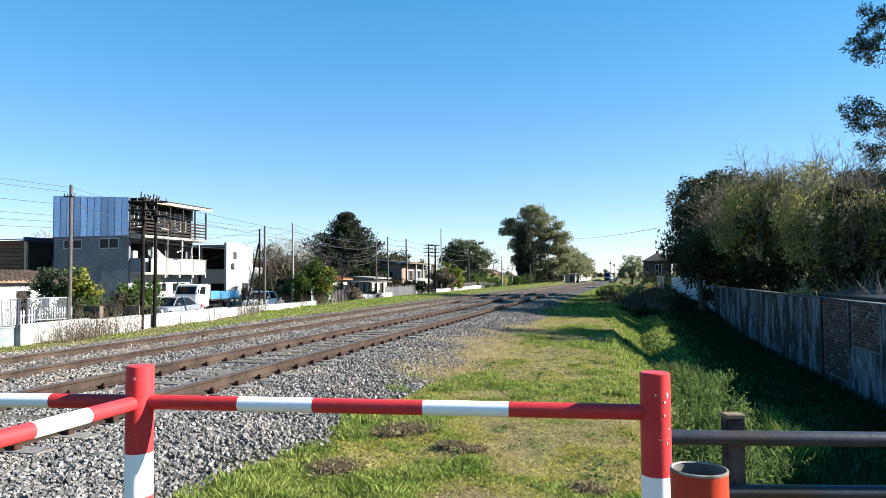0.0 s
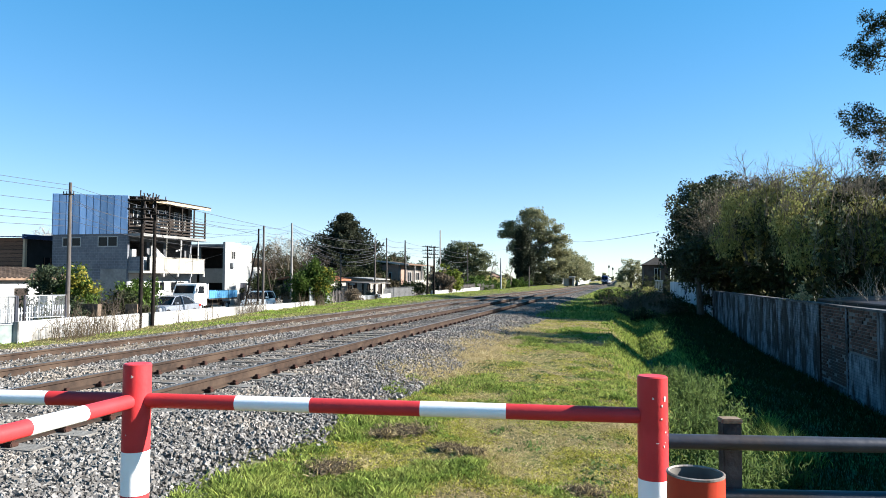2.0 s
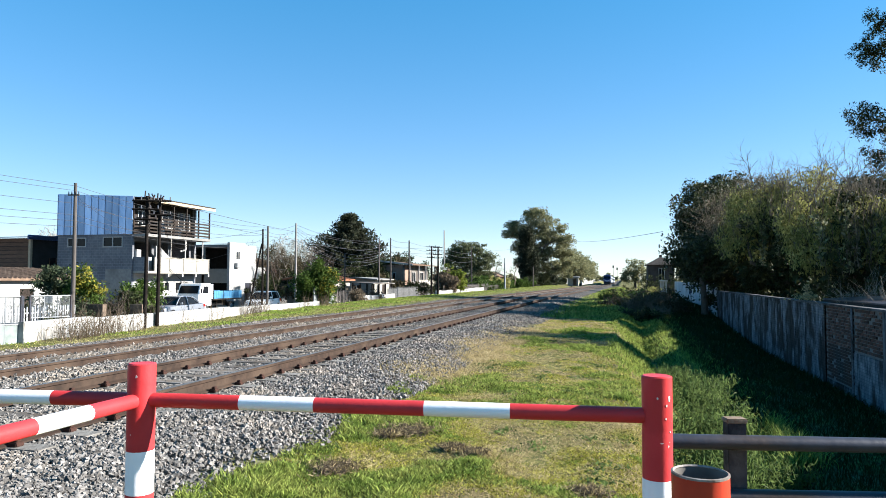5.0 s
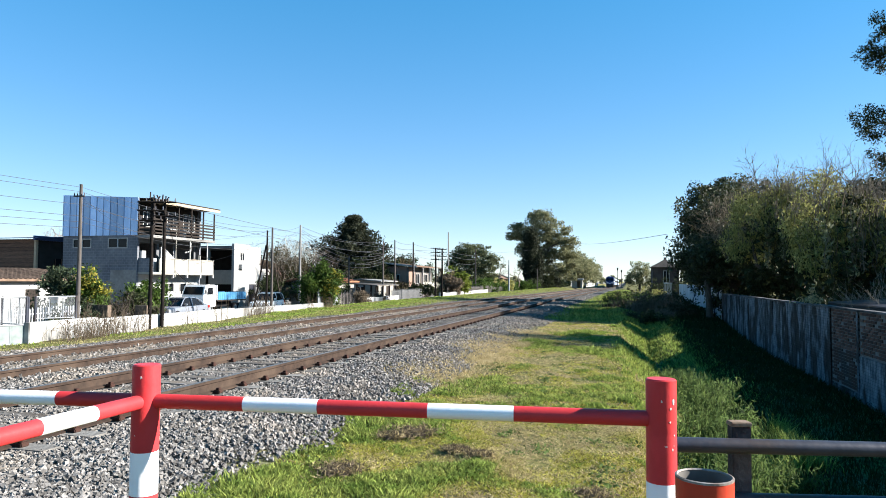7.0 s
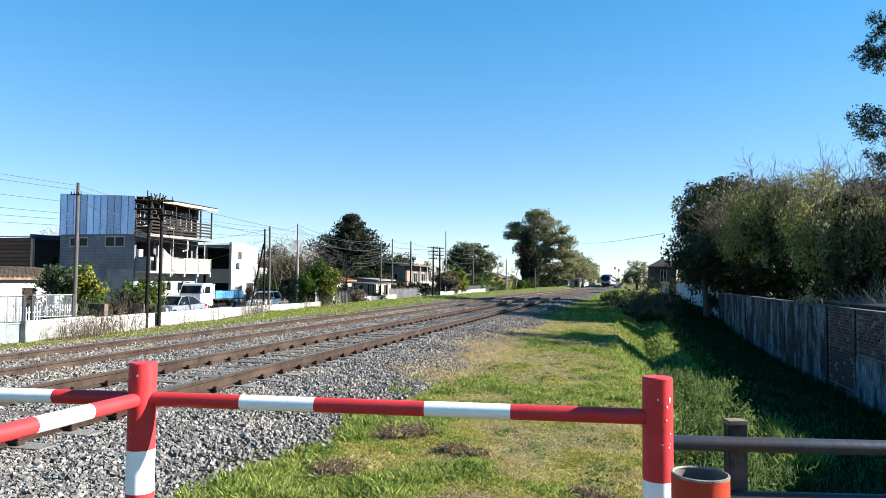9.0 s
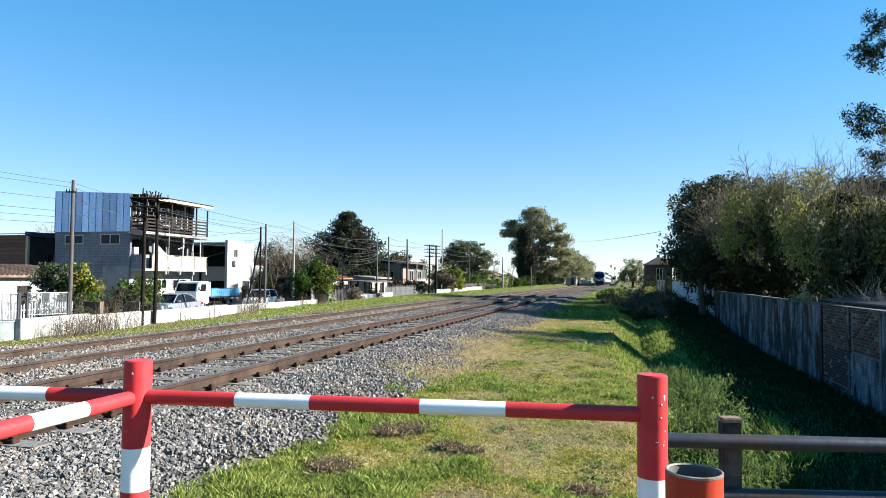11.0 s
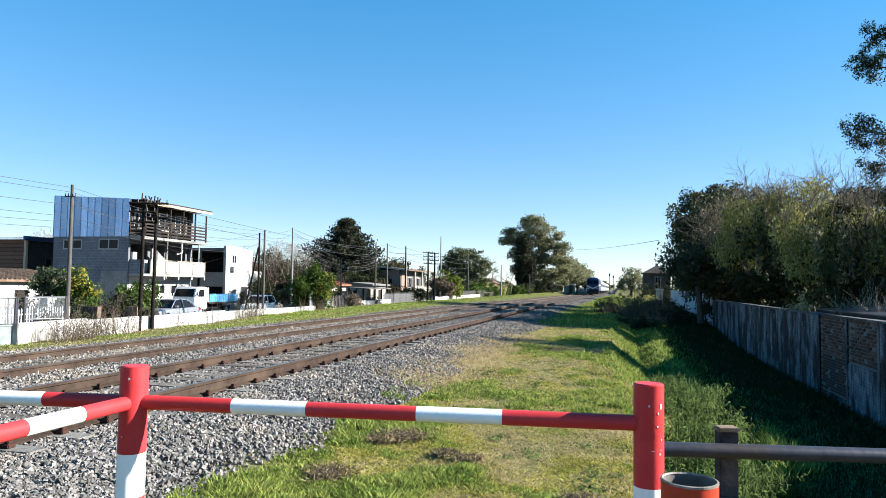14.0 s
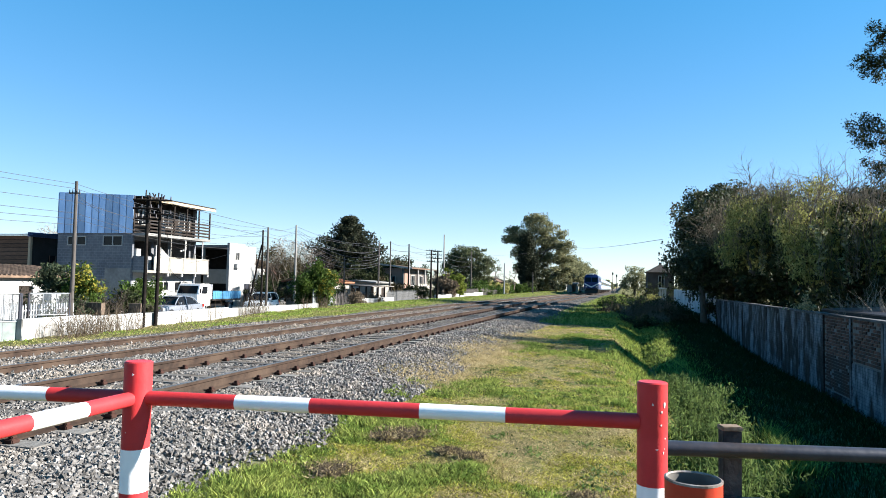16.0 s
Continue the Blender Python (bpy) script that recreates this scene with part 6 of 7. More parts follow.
WIRE = mat("wire_sheath", (0.09, 0.09, 0.1), rough=0.6)


def wire(a, b, sag, r=0.008):
    a, b = Vector(a), Vector(b)
    pts = [a.lerp(b, t / 14) - Vector((0, 0, sag * 4 * (t / 14) * (1 - t / 14))) for t in range(15)]
    ob = Geo().path(pts, [r] * 15, 4).part("overhead_wire", WIRE)
    tagged(ob, "thin black overhead wire slung between poles", "wire", "overhead wires")


A, C, C2, Bp, D_, E_, F_, G_, H_ = (POLES[k] for k in ("a", "c", "c2", "b", "d", "e", "f", "g", "h"))
for z, za in ((5.3, 5.45), (5.1, 5.2), (4.55, 4.6), (4.05, 4.1), (3.8, 3.7), (3.55, 3.35)):
    wire((*A, z), (-22.4, 2.0, za), 0.18)
for z, zc, s in ((5.3, 4.8, 0.35), (5.1, 4.6, 0.45), (4.55, 4.3, 0.5), (4.05, 3.9, 0.6), (3.8, 3.5, 0.5)):
    wire((*A, z), (*C, zc), s)
for z0, z1, s in ((4.8, 5.2, 0.2), (4.5, 4.9, 0.3)):
    wire((*C, z0), (*Bp, z1), s)
for z0, z1, s in ((5.2, 5.1, 0.5), (5.0, 4.4, 0.8), (4.9, 3.9, 0.9), (4.7, 3.7, 1.0), (4.5, 3.5, 1.1), (4.2, 3.2, 0.9), (4.0, 3.0, 1.0)):
    wire((*Bp, z0), (*D_, z1), s, 0.012)
for z0, z1, s in ((5.1, 5.4, 0.2), (4.4, 4.8, 0.2), (3.9, 4.2, 0.3)):
    wire((*D_, z0), (*E_, z1), s * 0.3)
    wire((*E_, z1), (*F_, z1 + 0.05), s, 0.014)
    wire((*F_, z1), (*G_, z1), s, 0.014)
    wire((*G_, z1), (*H_, z1 - 0.2), s * 1.5, 0.016)
wire((*C, 4.7), (-34.0, 45.0, 4.4), 0.3)
wire((*C, 4.2), (-34.0, 48.0, 2.6), 0.3)
wire((*A, 4.9), (-34.6, 43.0, 4.8), 0.4)
wire((*A, 4.7), (-33.6, 46.0, 5.9), 0.5)
wire((*POLES["tele1"], 4.1), (-17.75, 64.0, 4.3), 0.5, 0.008)
wire((*POLES["tele0"], 3.75), (-17.75, 63.4, 3.9), 0.6, 0.008)
wire((-11.5, 166, 10.6), (2.4, 43.5, 4.3), 0.4, 0.014)
wire((-11.5, 166, 10.6), (-30.0, 150, 7.6), 0.4, 0.014)

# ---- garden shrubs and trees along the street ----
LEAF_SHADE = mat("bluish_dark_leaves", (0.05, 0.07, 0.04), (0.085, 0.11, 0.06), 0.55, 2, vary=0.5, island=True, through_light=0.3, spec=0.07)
SHRUBS = [
    # x, y, half width, height, leaves, leaf size, material, label
    (-27.2, 28.2, 1.3, 3.6, 6500, 0.15, LEAF_SHADE, "leafy green garden shrub"),
    (-25.4, 28.0, 0.85, 3.3, 3800, 0.14, FLOWER, "garden shrub covered in yellow flowers"),
    (-26.6, 31.2, 1.2, 1.9, 3200, 0.16, LEAF_DARK, "dark low garden shrub"),
    (-26.1, 33.2, 1.25, 2.75, 5500, 0.16, LEAF_GREEN, "round green shrub beside the street"),
    (-25.0, 26.4, 0.9, 2.0, 2600, 0.14, LEAF_SHADE, "dark twiggy shrub behind the mesh fence"),
    (-24.6, 24.3, 0.8, 1.6, 1600, 0.15, LEAF_DARK, "small dark shrub by the pillar"),
    (-21.0, 43.6, 0.85, 4.1, 5600, 0.16, LEAF_GREEN, "tall green shrub beside the low wall"),
    (-20.1, 43.9, 0.7, 3.4, 3600, 0.18, FLOWER, "shrub with yellow blossom beside the low wall"),
    (-28.6, 57.8, 1.9, 3.5, 4200, 0.2, LEAF_DARK, "dark shrub beside the street"),
    (-31.0, 56.4, 1.8, 3.2, 4500, 0.2, LEAF_DARK, "dark shrub behind the parked car"),
    (-29.5, 57.0, 2.0, 2.9, 5000, 0.2, DRYLEAF, "brown withered shrub among bare trees"),
    (-27.0, 57.0, 1.7, 3.4, 4500, 0.2, LEAF_DARK, "dark tall shrub among bare trees"),
    (-19.6, 74.0, 1.5, 3.5, 4600, 0.2, DRYLEAF, "brown withered shrub by the twin poles"),
    (-18.7, 77.0, 1.4, 3.7, 6200, 0.2, LEAF_LIME, "round yellowish-green shrub by the fence"),
    (-22.2, 70.2, 1.0, 2.4, 1800, 0.2, LEAF_DARK, "dark shrub by the fence"),
    (-24.5, 90.0, 2.0, 3.4, 3200, 0.28, LEAF_DARK, "dark shrub behind the far fence"),
    (-23.0, 110.0, 2.6, 3.2, 3600, 0.3, LEAF_GREEN, "green hedge behind the far fence"),
    (-23.0, 122.0, 3.0, 3.0, 3600, 0.32, LEAF_OLIVE, "olive hedge behind the far fence"),
    (-20.5, 138.0, 3.0, 2.6, 3600, 0.32, LEAF_GREEN, "green hedge by the far verge"),
    (-15.6, 160.0, 0.8, 3.4, 1500, 0.25, LEAF_CONIFER, "narrow dark cypress near the tracks"),
    (-26.6, 54.0, 1.2, 2.1, 2600, 0.17, LEAF_GREEN, "low green shrub beside the parked car"),
    (-30.4, 59.0, 1.6, 3.6, 3600, 0.2, LEAF_DARK, "dark leafy shrub beneath the bare trees"),
    (-25.4, 73.5, 1.6, 3.3, 4600, 0.2, LEAF_BROWN, "brownish shrub beside the pink house"),
    (-21.0, 55.0, 0.8, 1.5, 1300, 0.16, DRYLEAF, "dry brown shrub before the fence"),
    (-19.2, 47.3, 0.6, 1.3, 1300, 0.14, DRYLEAF, "dry brown weeds at the wall's end"),
]
for i, (x, y, r, h, n, leaf, m, label) in enumerate(SHRUBS):
    z = float(rise(x, y)) - 0.05
    r3 = np.random.default_rng(300 + i)
    blobs = [(r3.normal() * r * 0.35, r3.normal() * r * 0.35, h * f, r * g_, r * g_, h * 0.24) for f, g_ in ((0.3, 0.9), (0.5, 1.0), (0.72, 0.75), (0.62, 0.7), (0.42, 0.8))]
    tree("shrub", x, y, z, blobs, int(n * (0.48 if m is FLOWER else 0.8)), leaf * 1.25, m, label, 0.06, h * 0.25, 330 + i, 0.2, "shrub", "street shrubs", shell=0.25, per=45)
    if m is FLOWER:
        bush = [o for o in scene.collection.objects if o.name.startswith("shrub") and o.parent is None][-1]
        leaves("green_leaves", r3, crown_points(r3, blobs, int(n * 1.5), 0.2, 0.45), leaf, LEAF_GREEN, bush)

# conifer: tiers of drooping boughs
con = thing("conifer_tree", pose(-34.7, 83, -1.4), "broad dark conifer with layered boughs", "tree")
rc = np.random.default_rng(50)
g = Geo()
g.path([(0, 0, -0.3), (0, 0, 5), (0, 0, 10.6)], [0.35, 0.25, 0.04], 9)
cc = []
for k in range(330):
    f = rc.uniform(0, 1) ** 0.85
    z = 1.4 + f * 9.7
    a = rc.uniform(0, 2 * math.pi)
    wide = 9.4 - 0.9 * math.cos(a) * (1 - f)
    reach = wide * (1 - f) * rc.uniform(0.42, 1.12) + 0.3
    tip = (math.cos(a) * reach, math.sin(a) * reach, z + reach * 0.16)
    if k % 3 == 0:
        g.path([(0, 0, z - 0.3), (tip[0] * 0.5, tip[1] * 0.5, z), tip], [0.06, 0.04, 0.01], 4)
    m_ = 40 + int(14 * reach)
    s_ = rc.uniform(0.25, 1.02, m_) ** 0.8
    cc.append(np.stack([tip[0] * s_, tip[1] * s_, z + reach * (0.42 * s_ ** 2 - 0.2 * s_)], 1) + rc.normal(size=(m_, 3)) * (0.3, 0.3, 0.12))
g.part("trunk", BARK, con, smooth=True)
leaves("crown", rc, np.concatenate(cc), 0.46, LEAF_CONIFER, con, slim=0.3)

LEAF_GREY = mat("grey_green_leaves", (0.10, 0.12, 0.06), (0.16, 0.175, 0.085), 0.55, 0.8, vary=0.5, island=True, through_light=0.3, spec=0.07)
cy = [(0, 0, 3.0, 2.7, 2.4, 3.0), (0.3, 0, 7.5, 2.6, 2.2, 3.2), (-0.1, 0, 11.6, 1.9, 1.7, 2.8), (1.2, 0, 5.0, 2.2, 2.0, 2.6)]
tree("cypress_tree", -21.6, 159, -0.5, cy, 17000, 0.42, LEAF_CONIFER, "dark columnar cypress before the eucalyptus", 0.25, 2.0, 67, 0.4, shell=0.3)
tree("eucalyptus_tree", -21.2, 166, -0.5,
     [(-3.5, 0, 14.2, 3.2, 3.5, 2.2), (1.0, 0, 16.6, 3.7, 3.5, 2.3), (4.8, 0, 14.6, 3.3, 3.5, 2.4), (-5.6, 0, 13.4, 2.2, 2.2, 1.3), (7.4, 0, 11.6, 2.2, 2.6, 1.8), (0.5, 0, 11, 3.8, 4, 3.0), (5.5, 0, 10, 3.6, 3.6, 2.8),
      (-1.0, 0, 7, 3.2, 3.4, 3.2), (4.0, 0, 6, 4.0, 4, 3.2), (8.0, 2, 5.5, 3.2, 3.4, 3.4), (-2.5, 0, 9.5, 2.6, 3.0, 2.0), (1.5, 0, 3.4, 4.5, 3, 2.4)],
     56000, 0.4, LEAF_EUC, "large spreading eucalyptus beside the line", 0.6, 4.0, 51, 0.8, shell=0.6, per=190, flat=0.6)
tree("eucalyptus_tree", -13.6, 190, -0.5, [(0, 0, 7.2, 3.2, 3.4, 2.6), (2.2, 0, 5.0, 3.0, 3.4, 2.6), (-2, 0, 4.4, 3, 3, 2.6), (3.8, 4, 3.4, 2.3, 3, 2.2)], 13000, 0.42, LEAF_EUC,
     "olive eucalyptus by the trackside hut", 0.4, 3.0, 52, 0.55)
tree("eucalyptus_tree", -13.0, 225, -0.5, [(0, 0, 6.6, 3.2, 3.4, 2.6), (2.6, 5, 5, 2.8, 3.4, 2.4), (-2, 0, 4.4, 3, 3, 2.6)], 11000, 0.45, LEAF_EUC,
     "yellowish eucalyptus far along the line", 0.4, 3.0, 53, 0.6)
tree("broadleaf_tree", -31.0, 138, -1.3, [(0, 0, 7.7, 4.4, 4, 2.6), (-2.8, 0, 5.8, 3.2, 3, 2.6), (2.8, 0, 5.6, 3.2, 3, 2.7), (0, 0, 3.2, 4.8, 4, 2.6), (-1.0, 0, 8.0, 3.0, 3, 2.2)], 22000, 0.38, LEAF_GREY,
     "round dark green tree behind the houses", 0.4, 2.4, 54, 0.6, shell=0.5, per=90, flat=0.55)
tree("broadleaf_tree", -37.0, 112, -1.3, [(0, 0, 4.6, 3.6, 3, 2.2), (-3, 0, 3.6, 2.6, 3, 2.0), (3, 0, 3.4, 2.6, 3, 2.0)], 6000, 0.4, LEAF_DARK,
     "dark tree behind the porch house", 0.3, 2.0, 55, 0.4)
tree("broadleaf_tree", -30, 74, -1.3, [(0, 0, 3.6, 2.2, 2, 1.6), (2.2, 3, 3.2, 2, 2, 1.6), (1, 0, 2.2, 3, 2, 1.6)], 5000, 0.3, LEAF_DARK,
     "dark tree behind the white cottage", 0.25, 1.6, 56, 0.35)
tree("broadleaf_tree", 2.6, 150, -0.5, [(0, 0, 4.2, 2.3, 2.4, 1.8), (-1.2, 0, 2.6, 1.9, 2, 1.6), (1.2, 0, 2.6, 1.9, 2, 1.6)], 5000, 0.36, LEAF_EUC,
     "greyish tree far along the line", 0.25, 1.6, 57, 0.4)
tree("broadleaf_tree", -28.6, 80.5, -1.3, [(0, 0, 4.0, 1.8, 1.6, 1.6), (-2.0, 1, 3.6, 1.6, 1.6, 1.5), (1.6, 2, 3.4, 1.5, 1.6, 1.5), (0, 0, 2.2, 2.8, 2, 1.6)], 9000, 0.24, LEAF_BROWN,
     "dark brownish tree beside the pink house", 0.25, 1.6, 151, 0.35, shell=0.3)
tree("broadleaf_tree", -34.6, 62.5, -1.3, [(0, 0, 4.6, 1.7, 1.6, 1.5), (-1.6, 0, 3.4, 1.5, 1.6, 1.5), (1.8, 0.6, 3.6, 1.6, 1.6, 1.4), (0.3, 0, 2.2, 2.8, 2, 1.6)], 9000, 0.17, LEAF_BROWN,
     "tangled brownish tree behind the street shrubs", 0.2, 1.6, 152, 0.32, shell=0.35)
tree("broadleaf_tree", -31.4, 61.0, -1.3, [(0, 0, 3.6, 1.6, 1.6, 1.4), (1.4, 0.5, 2.6, 1.5, 1.6, 1.4), (-1.2, 0, 2.4, 1.6, 1.6, 1.4)], 7000, 0.17, LEAF_BROWN,
     "brownish tree behind the street shrubs", 0.2, 1.4, 153, 0.3, shell=0.35)
bare_tree("bare_tree", 3.6, 158, -0.5, 7.5, "leafless tree above the grey tree", 58, 5, 0.2)
bare_tree("bare_tree", -61, 60, -1.3, 10.5, "leafless round-headed tree behind the shed", 59, 7, 0.5, WHITE_TWIG, 0.75)
bare_tree("bare_tree", -66, 62, -1.3, 8.0, "leafless tree behind the shed", 66, 6, 0.35, WHITE_TWIG, 0.75)
bare_tree("bare_tree", -33.0, 66, -1.3, 8.0, "leafless greyish tree behind the shrubs", 60, 6, 0.18)
bare_tree("bare_tree", -31.0, 60, -1.3, 6.5, "leafless brown tree behind the shrubs", 61, 6, 0.16)
bare_tree("bare_tree", -36.5, 70, -1.3, 8.0, "leafless tree with pale twigs", 62, 6, 0.2, WHITE_TWIG)
bare_tree("bare_tree", -24.0, 130, -1.0, 8.0, "leafless tree beside the eucalyptus", 63, 5, 0.2)
bare_tree("bare_tree", -21.0, 136, -0.8, 6.5, "leafless tree beside the far fence", 64, 5, 0.18)

DARKTWIG = mat("dark_twigs", (0.12, 0.095, 0.075), (0.08, 0.065, 0.05), 0.9, 5)
for i, (x, y, h) in enumerate(((-30.0, 55.0, 6.2), (-28.4, 58.5, 6.6), (-33.2, 60.5, 7.2), (-29.5, 62.5, 5.6), (-30.5, 64.0, 7.0))):
    bare_tree("bare_tree", x, y, -1.35, h, "dense leafless brown tree behind the street", 160 + i, 6, 0.13, DARKTWIG, 0.75)
for i, (x, y, h) in enumerate(((-24.6, 22.8, 2.0), (-24.0, 25.2, 1.7), (-24.4, 27.4, 1.9), (-25.6, 30.0, 2.1), (-24.8, 31.8, 1.8), (-26.8, 34.6, 2.0), (-23.6, 40.6, 2.2), (-22.2, 46.6, 2.4))):
    r2 = np.random.default_rng(190 + i)
    b = thing("dry_shrub", pose(x, y, -1.36), "dark leafless garden shrub of upright stems", "shrub", "garden stems")
    g = Geo()
    for k in range(15):
        twigs(g, r2, (r2.normal() * 0.35, r2.normal() * 0.35, 0), (r2.normal() * 0.2, r2.normal() * 0.2, 1), h * r2.uniform(0.35, 0.6), 0.022, 2, 0.4)
    tagged(g.part("cane_clump", DARKTWIG, b), kind="stuff")
blossom = thing("blossom_tree", pose(-37.5, 71, -1.35), "leafless tree with pale blossom", "tree")
rb = np.random.default_rng(170)
g = Geo()
twigs(g, rb, (0, 0, -0.2), (0, 0, 1), 3.0, 0.18, 5, 0.6)
tagged(g.part("crown", WHITE_TWIG, blossom), kind="stuff")
leaves("blossom", rb, crown_points(rb, [(0, 0, 6.2, 2.4, 2.2, 1.6), (1.8, 0, 5.2, 1.6, 1.6, 1.2), (-1.8, 0, 5.4, 1.6, 1.6, 1.2)], 2600, 0.35, 0.3, 30), 0.2, mat("pale_blossom", (0.5, 0.48, 0.42), (0.4, 0.38, 0.33), 0.8, 4, vary=0.3, island=True, through_light=0.3), blossom)
rh = np.random.default_rng(78)
hg3 = thing("hedge", pose(0, 0, -0.5), "dark scrub beneath the eucalyptus trees", "hedge", kind="stuff")
leaves("foliage", rh, crown_points(rh, [(-17.5 - 5 * rh.random(), 150 + k * 2.6, 0.9 + 0.5 * rh.random(), 1.3, 1.6, 1.3 + 0.8 * rh.random()) for k in range(34)], 14000, 0.3, 0.2, 40), 0.4, LEAF_DARK, hg3)

# open lean-to with dark posts and clutter beside the cottages
cp = thing("lean_to", pose(0, 0, 0), "dark timber lean-to with a flat dull roof", "shelter")
for y in (58.6, 60.4, 62.2, 64.0):
    Geo().box(-22.3, y, -1.4, -22.18, y + 0.12, 0.85).part("post", DARKWOOD, cp)
    Geo().box(-24.2, y, -1.4, -24.08, y + 0.12, 0.95).part("post", DARKWOOD, cp)
# the roof takes the same shade-dark grey
Geo().prism([(-24.4, 0.97), (-22.0, 0.86), (-22.0, 0.93), (-24.4, 1.04)], 1, 58.3, 64.4).part("roof", SHADYWALL, cp)
for i, (y, h_, m_) in enumerate(((59.0, 0.9, WHITEWALL), (61.0, 1.3, BLACK), (62.6, 1.0, RUST), (63.4, 0.7, WHITEWALL))):
    bx = thing("crate", pose(-22.9, y, -1.4, 0, 0, 12 * i), "stacked crate under the lean-to", "crate", "stored crates")
    Geo().box(-0.3, -0.3, 0, 0.3, 0.3, h_).part("crate_body", m_, bx, bevel=0.03)
    Geo().box(-0.32, -0.32, h_, 0.32, 0.32, h_ + 0.05).part("crate_lid", DARKWOOD, bx, bevel=0.01)

# ---- far end of the line ----
hut = thing("trackside_hut", pose(-13.0, 188, -0.4), "small trackside hut with a pale roof and dark doorway", "hut")
wall_with_holes(hut, "front_wall", "y", -1.2, 0.15, -1.4, 1.4, -0.1, 2.2, [(0.0, 0.9, -0.1, 1.8)], CREAM)
Geo().box(-1.4, -1.05, -0.1, -1.25, 1.2, 2.2).box(1.25, -1.05, -0.1, 1.4, 1.2, 2.2).box(-1.25, 1.05, -0.1, 1.25, 1.2, 2.2).part("rear_wall", CREAM, hut)
Geo().prism([(-1.6, 2.15), (1.6, 2.3), (1.6, 2.6), (-1.6, 2.45)], 0, -1.7, 1.7).part("roof", LIME, hut)
for x, h_ in ((-2.6, 5.2), (-1.5, 4.6)):
    s_ = thing("signal_mast", pose(x, 205, -0.4), "slender railway signal mast far along the line", "signal")
    Geo().tube((0, 0, 0), (0, 0, h_), 0.09, 0.06, 8).part("mast", GREY_STEEL, s_)
    Geo().box(-0.2, -0.2, h_ - 0.1, 0.2, 0.1, h_ + 0.6).part("signal_head", BLACK, s_, bevel=0.05)
    Geo().box(-0.5, -0.4, -0.3, 0.5, 0.4, 0.3).part("footing", CONCRETE, s_)
pf = thing("platform_wall", pose(-12.4, 0, -0.4), "long pale wall beyond the hut", "wall", kind="structure")
Geo().box(0, 215, 0, 0.3, 300, 1.3).part("wall_body", LIME, pf)
per = thing("pergola", pose(0, 0, 0), "white concrete pergola and low wall beside the fence", "pergola")
for y in (74.5, 79.5, 84.5):
    Geo().box(4.3, y, -0.6, 4.5, y + 0.2, 1.15).part("post", WHITEWALL, per)
Geo().box(4.25, 74.3, 1.15, 4.55, 85, 1.3).part("beam", WHITEWALL, per)
Geo().box(4.45, 74.7, -0.6, 4.6, 84.5, 0.1).part("low_wall", LIME, per)

# far woods close the view down the line
rw = np.random.default_rng(90)
woods = thing("far_woods", pose(0, 0, -0.6), "distant grey-green woods along the horizon", "woods", kind="stuff")
blobs = []
for i in range(90):
    x = rw.uniform(-420, 380)
    y = 420 + 180 * rw.random() + abs(x) * 0.05
    if -40 < x < 16:
        y += 260
    blobs.append((x, y, rw.uniform(1.5, 4.0), rw.uniform(8, 16), rw.uniform(5, 9), rw.uniform(2.5, 5)))
leaves("foliage", rw, crown_points(rw, blobs, 16000, 1.1, 0.2), 2.6, LEAF_EUC, woods)
blobs = [(x, 95 + rw.uniform(-10, 30) - 0.35 * x * 0, rw.uniform(1.2, 3.2), 5, 4, rw.uniform(2, 3.6)) for x in np.linspace(-140, -40, 26)]
hedge = thing("town_trees", pose(0, 0, -1.3), "dark trees and gardens behind the street's houses", "woods", kind="stuff")
leaves("foliage", rw, crown_points(rw, blobs, 12000, 0.7, 0.2), 0.7, LEAF_DARK, hedge)
blobs = [(x, 128 + rw.uniform(-12, 25), rw.uniform(1.5, 3.0), 4, 4, rw.uniform(2, 3.0)) for x in np.linspace(7, 70, 16)]
hedge2 = thing("garden_trees", pose(0, 0, -0.6), "dark garden trees beyond the sheet fence", "woods", kind="stuff")
leaves("foliage", rw, crown_points(rw, blobs, 7000, 0.7, 0.2), 0.6, LEAF_DARK, hedge2)


# ---- train ----
SPEED, START, TRACK_X = 13.5, 365.0, -6.35
RUNNING = []


def bogie(parent, y, wheels=(-1.1, 1.1)):
    b = Geo().box(-1.15, y - 1.7, 0.45, -0.95, y + 1.7, 0.85).box(0.95, y - 1.7, 0.45, 1.15, y + 1.7, 0.85).box(-0.95, y - 0.25, 0.5, 0.95, y + 0.25, 0.8)
    b = b.part("bogie", UNDER, parent, "grimy black bogie", 0.03)
    for w in wheels:
        for s in (-1, 1):
            Geo().tube((s * 0.80, y + w, 0.46), (s * 0.92, y + w, 0.46), 0.46, seg=20).part("wheel", RUST, b, "steel wheel")
    return b


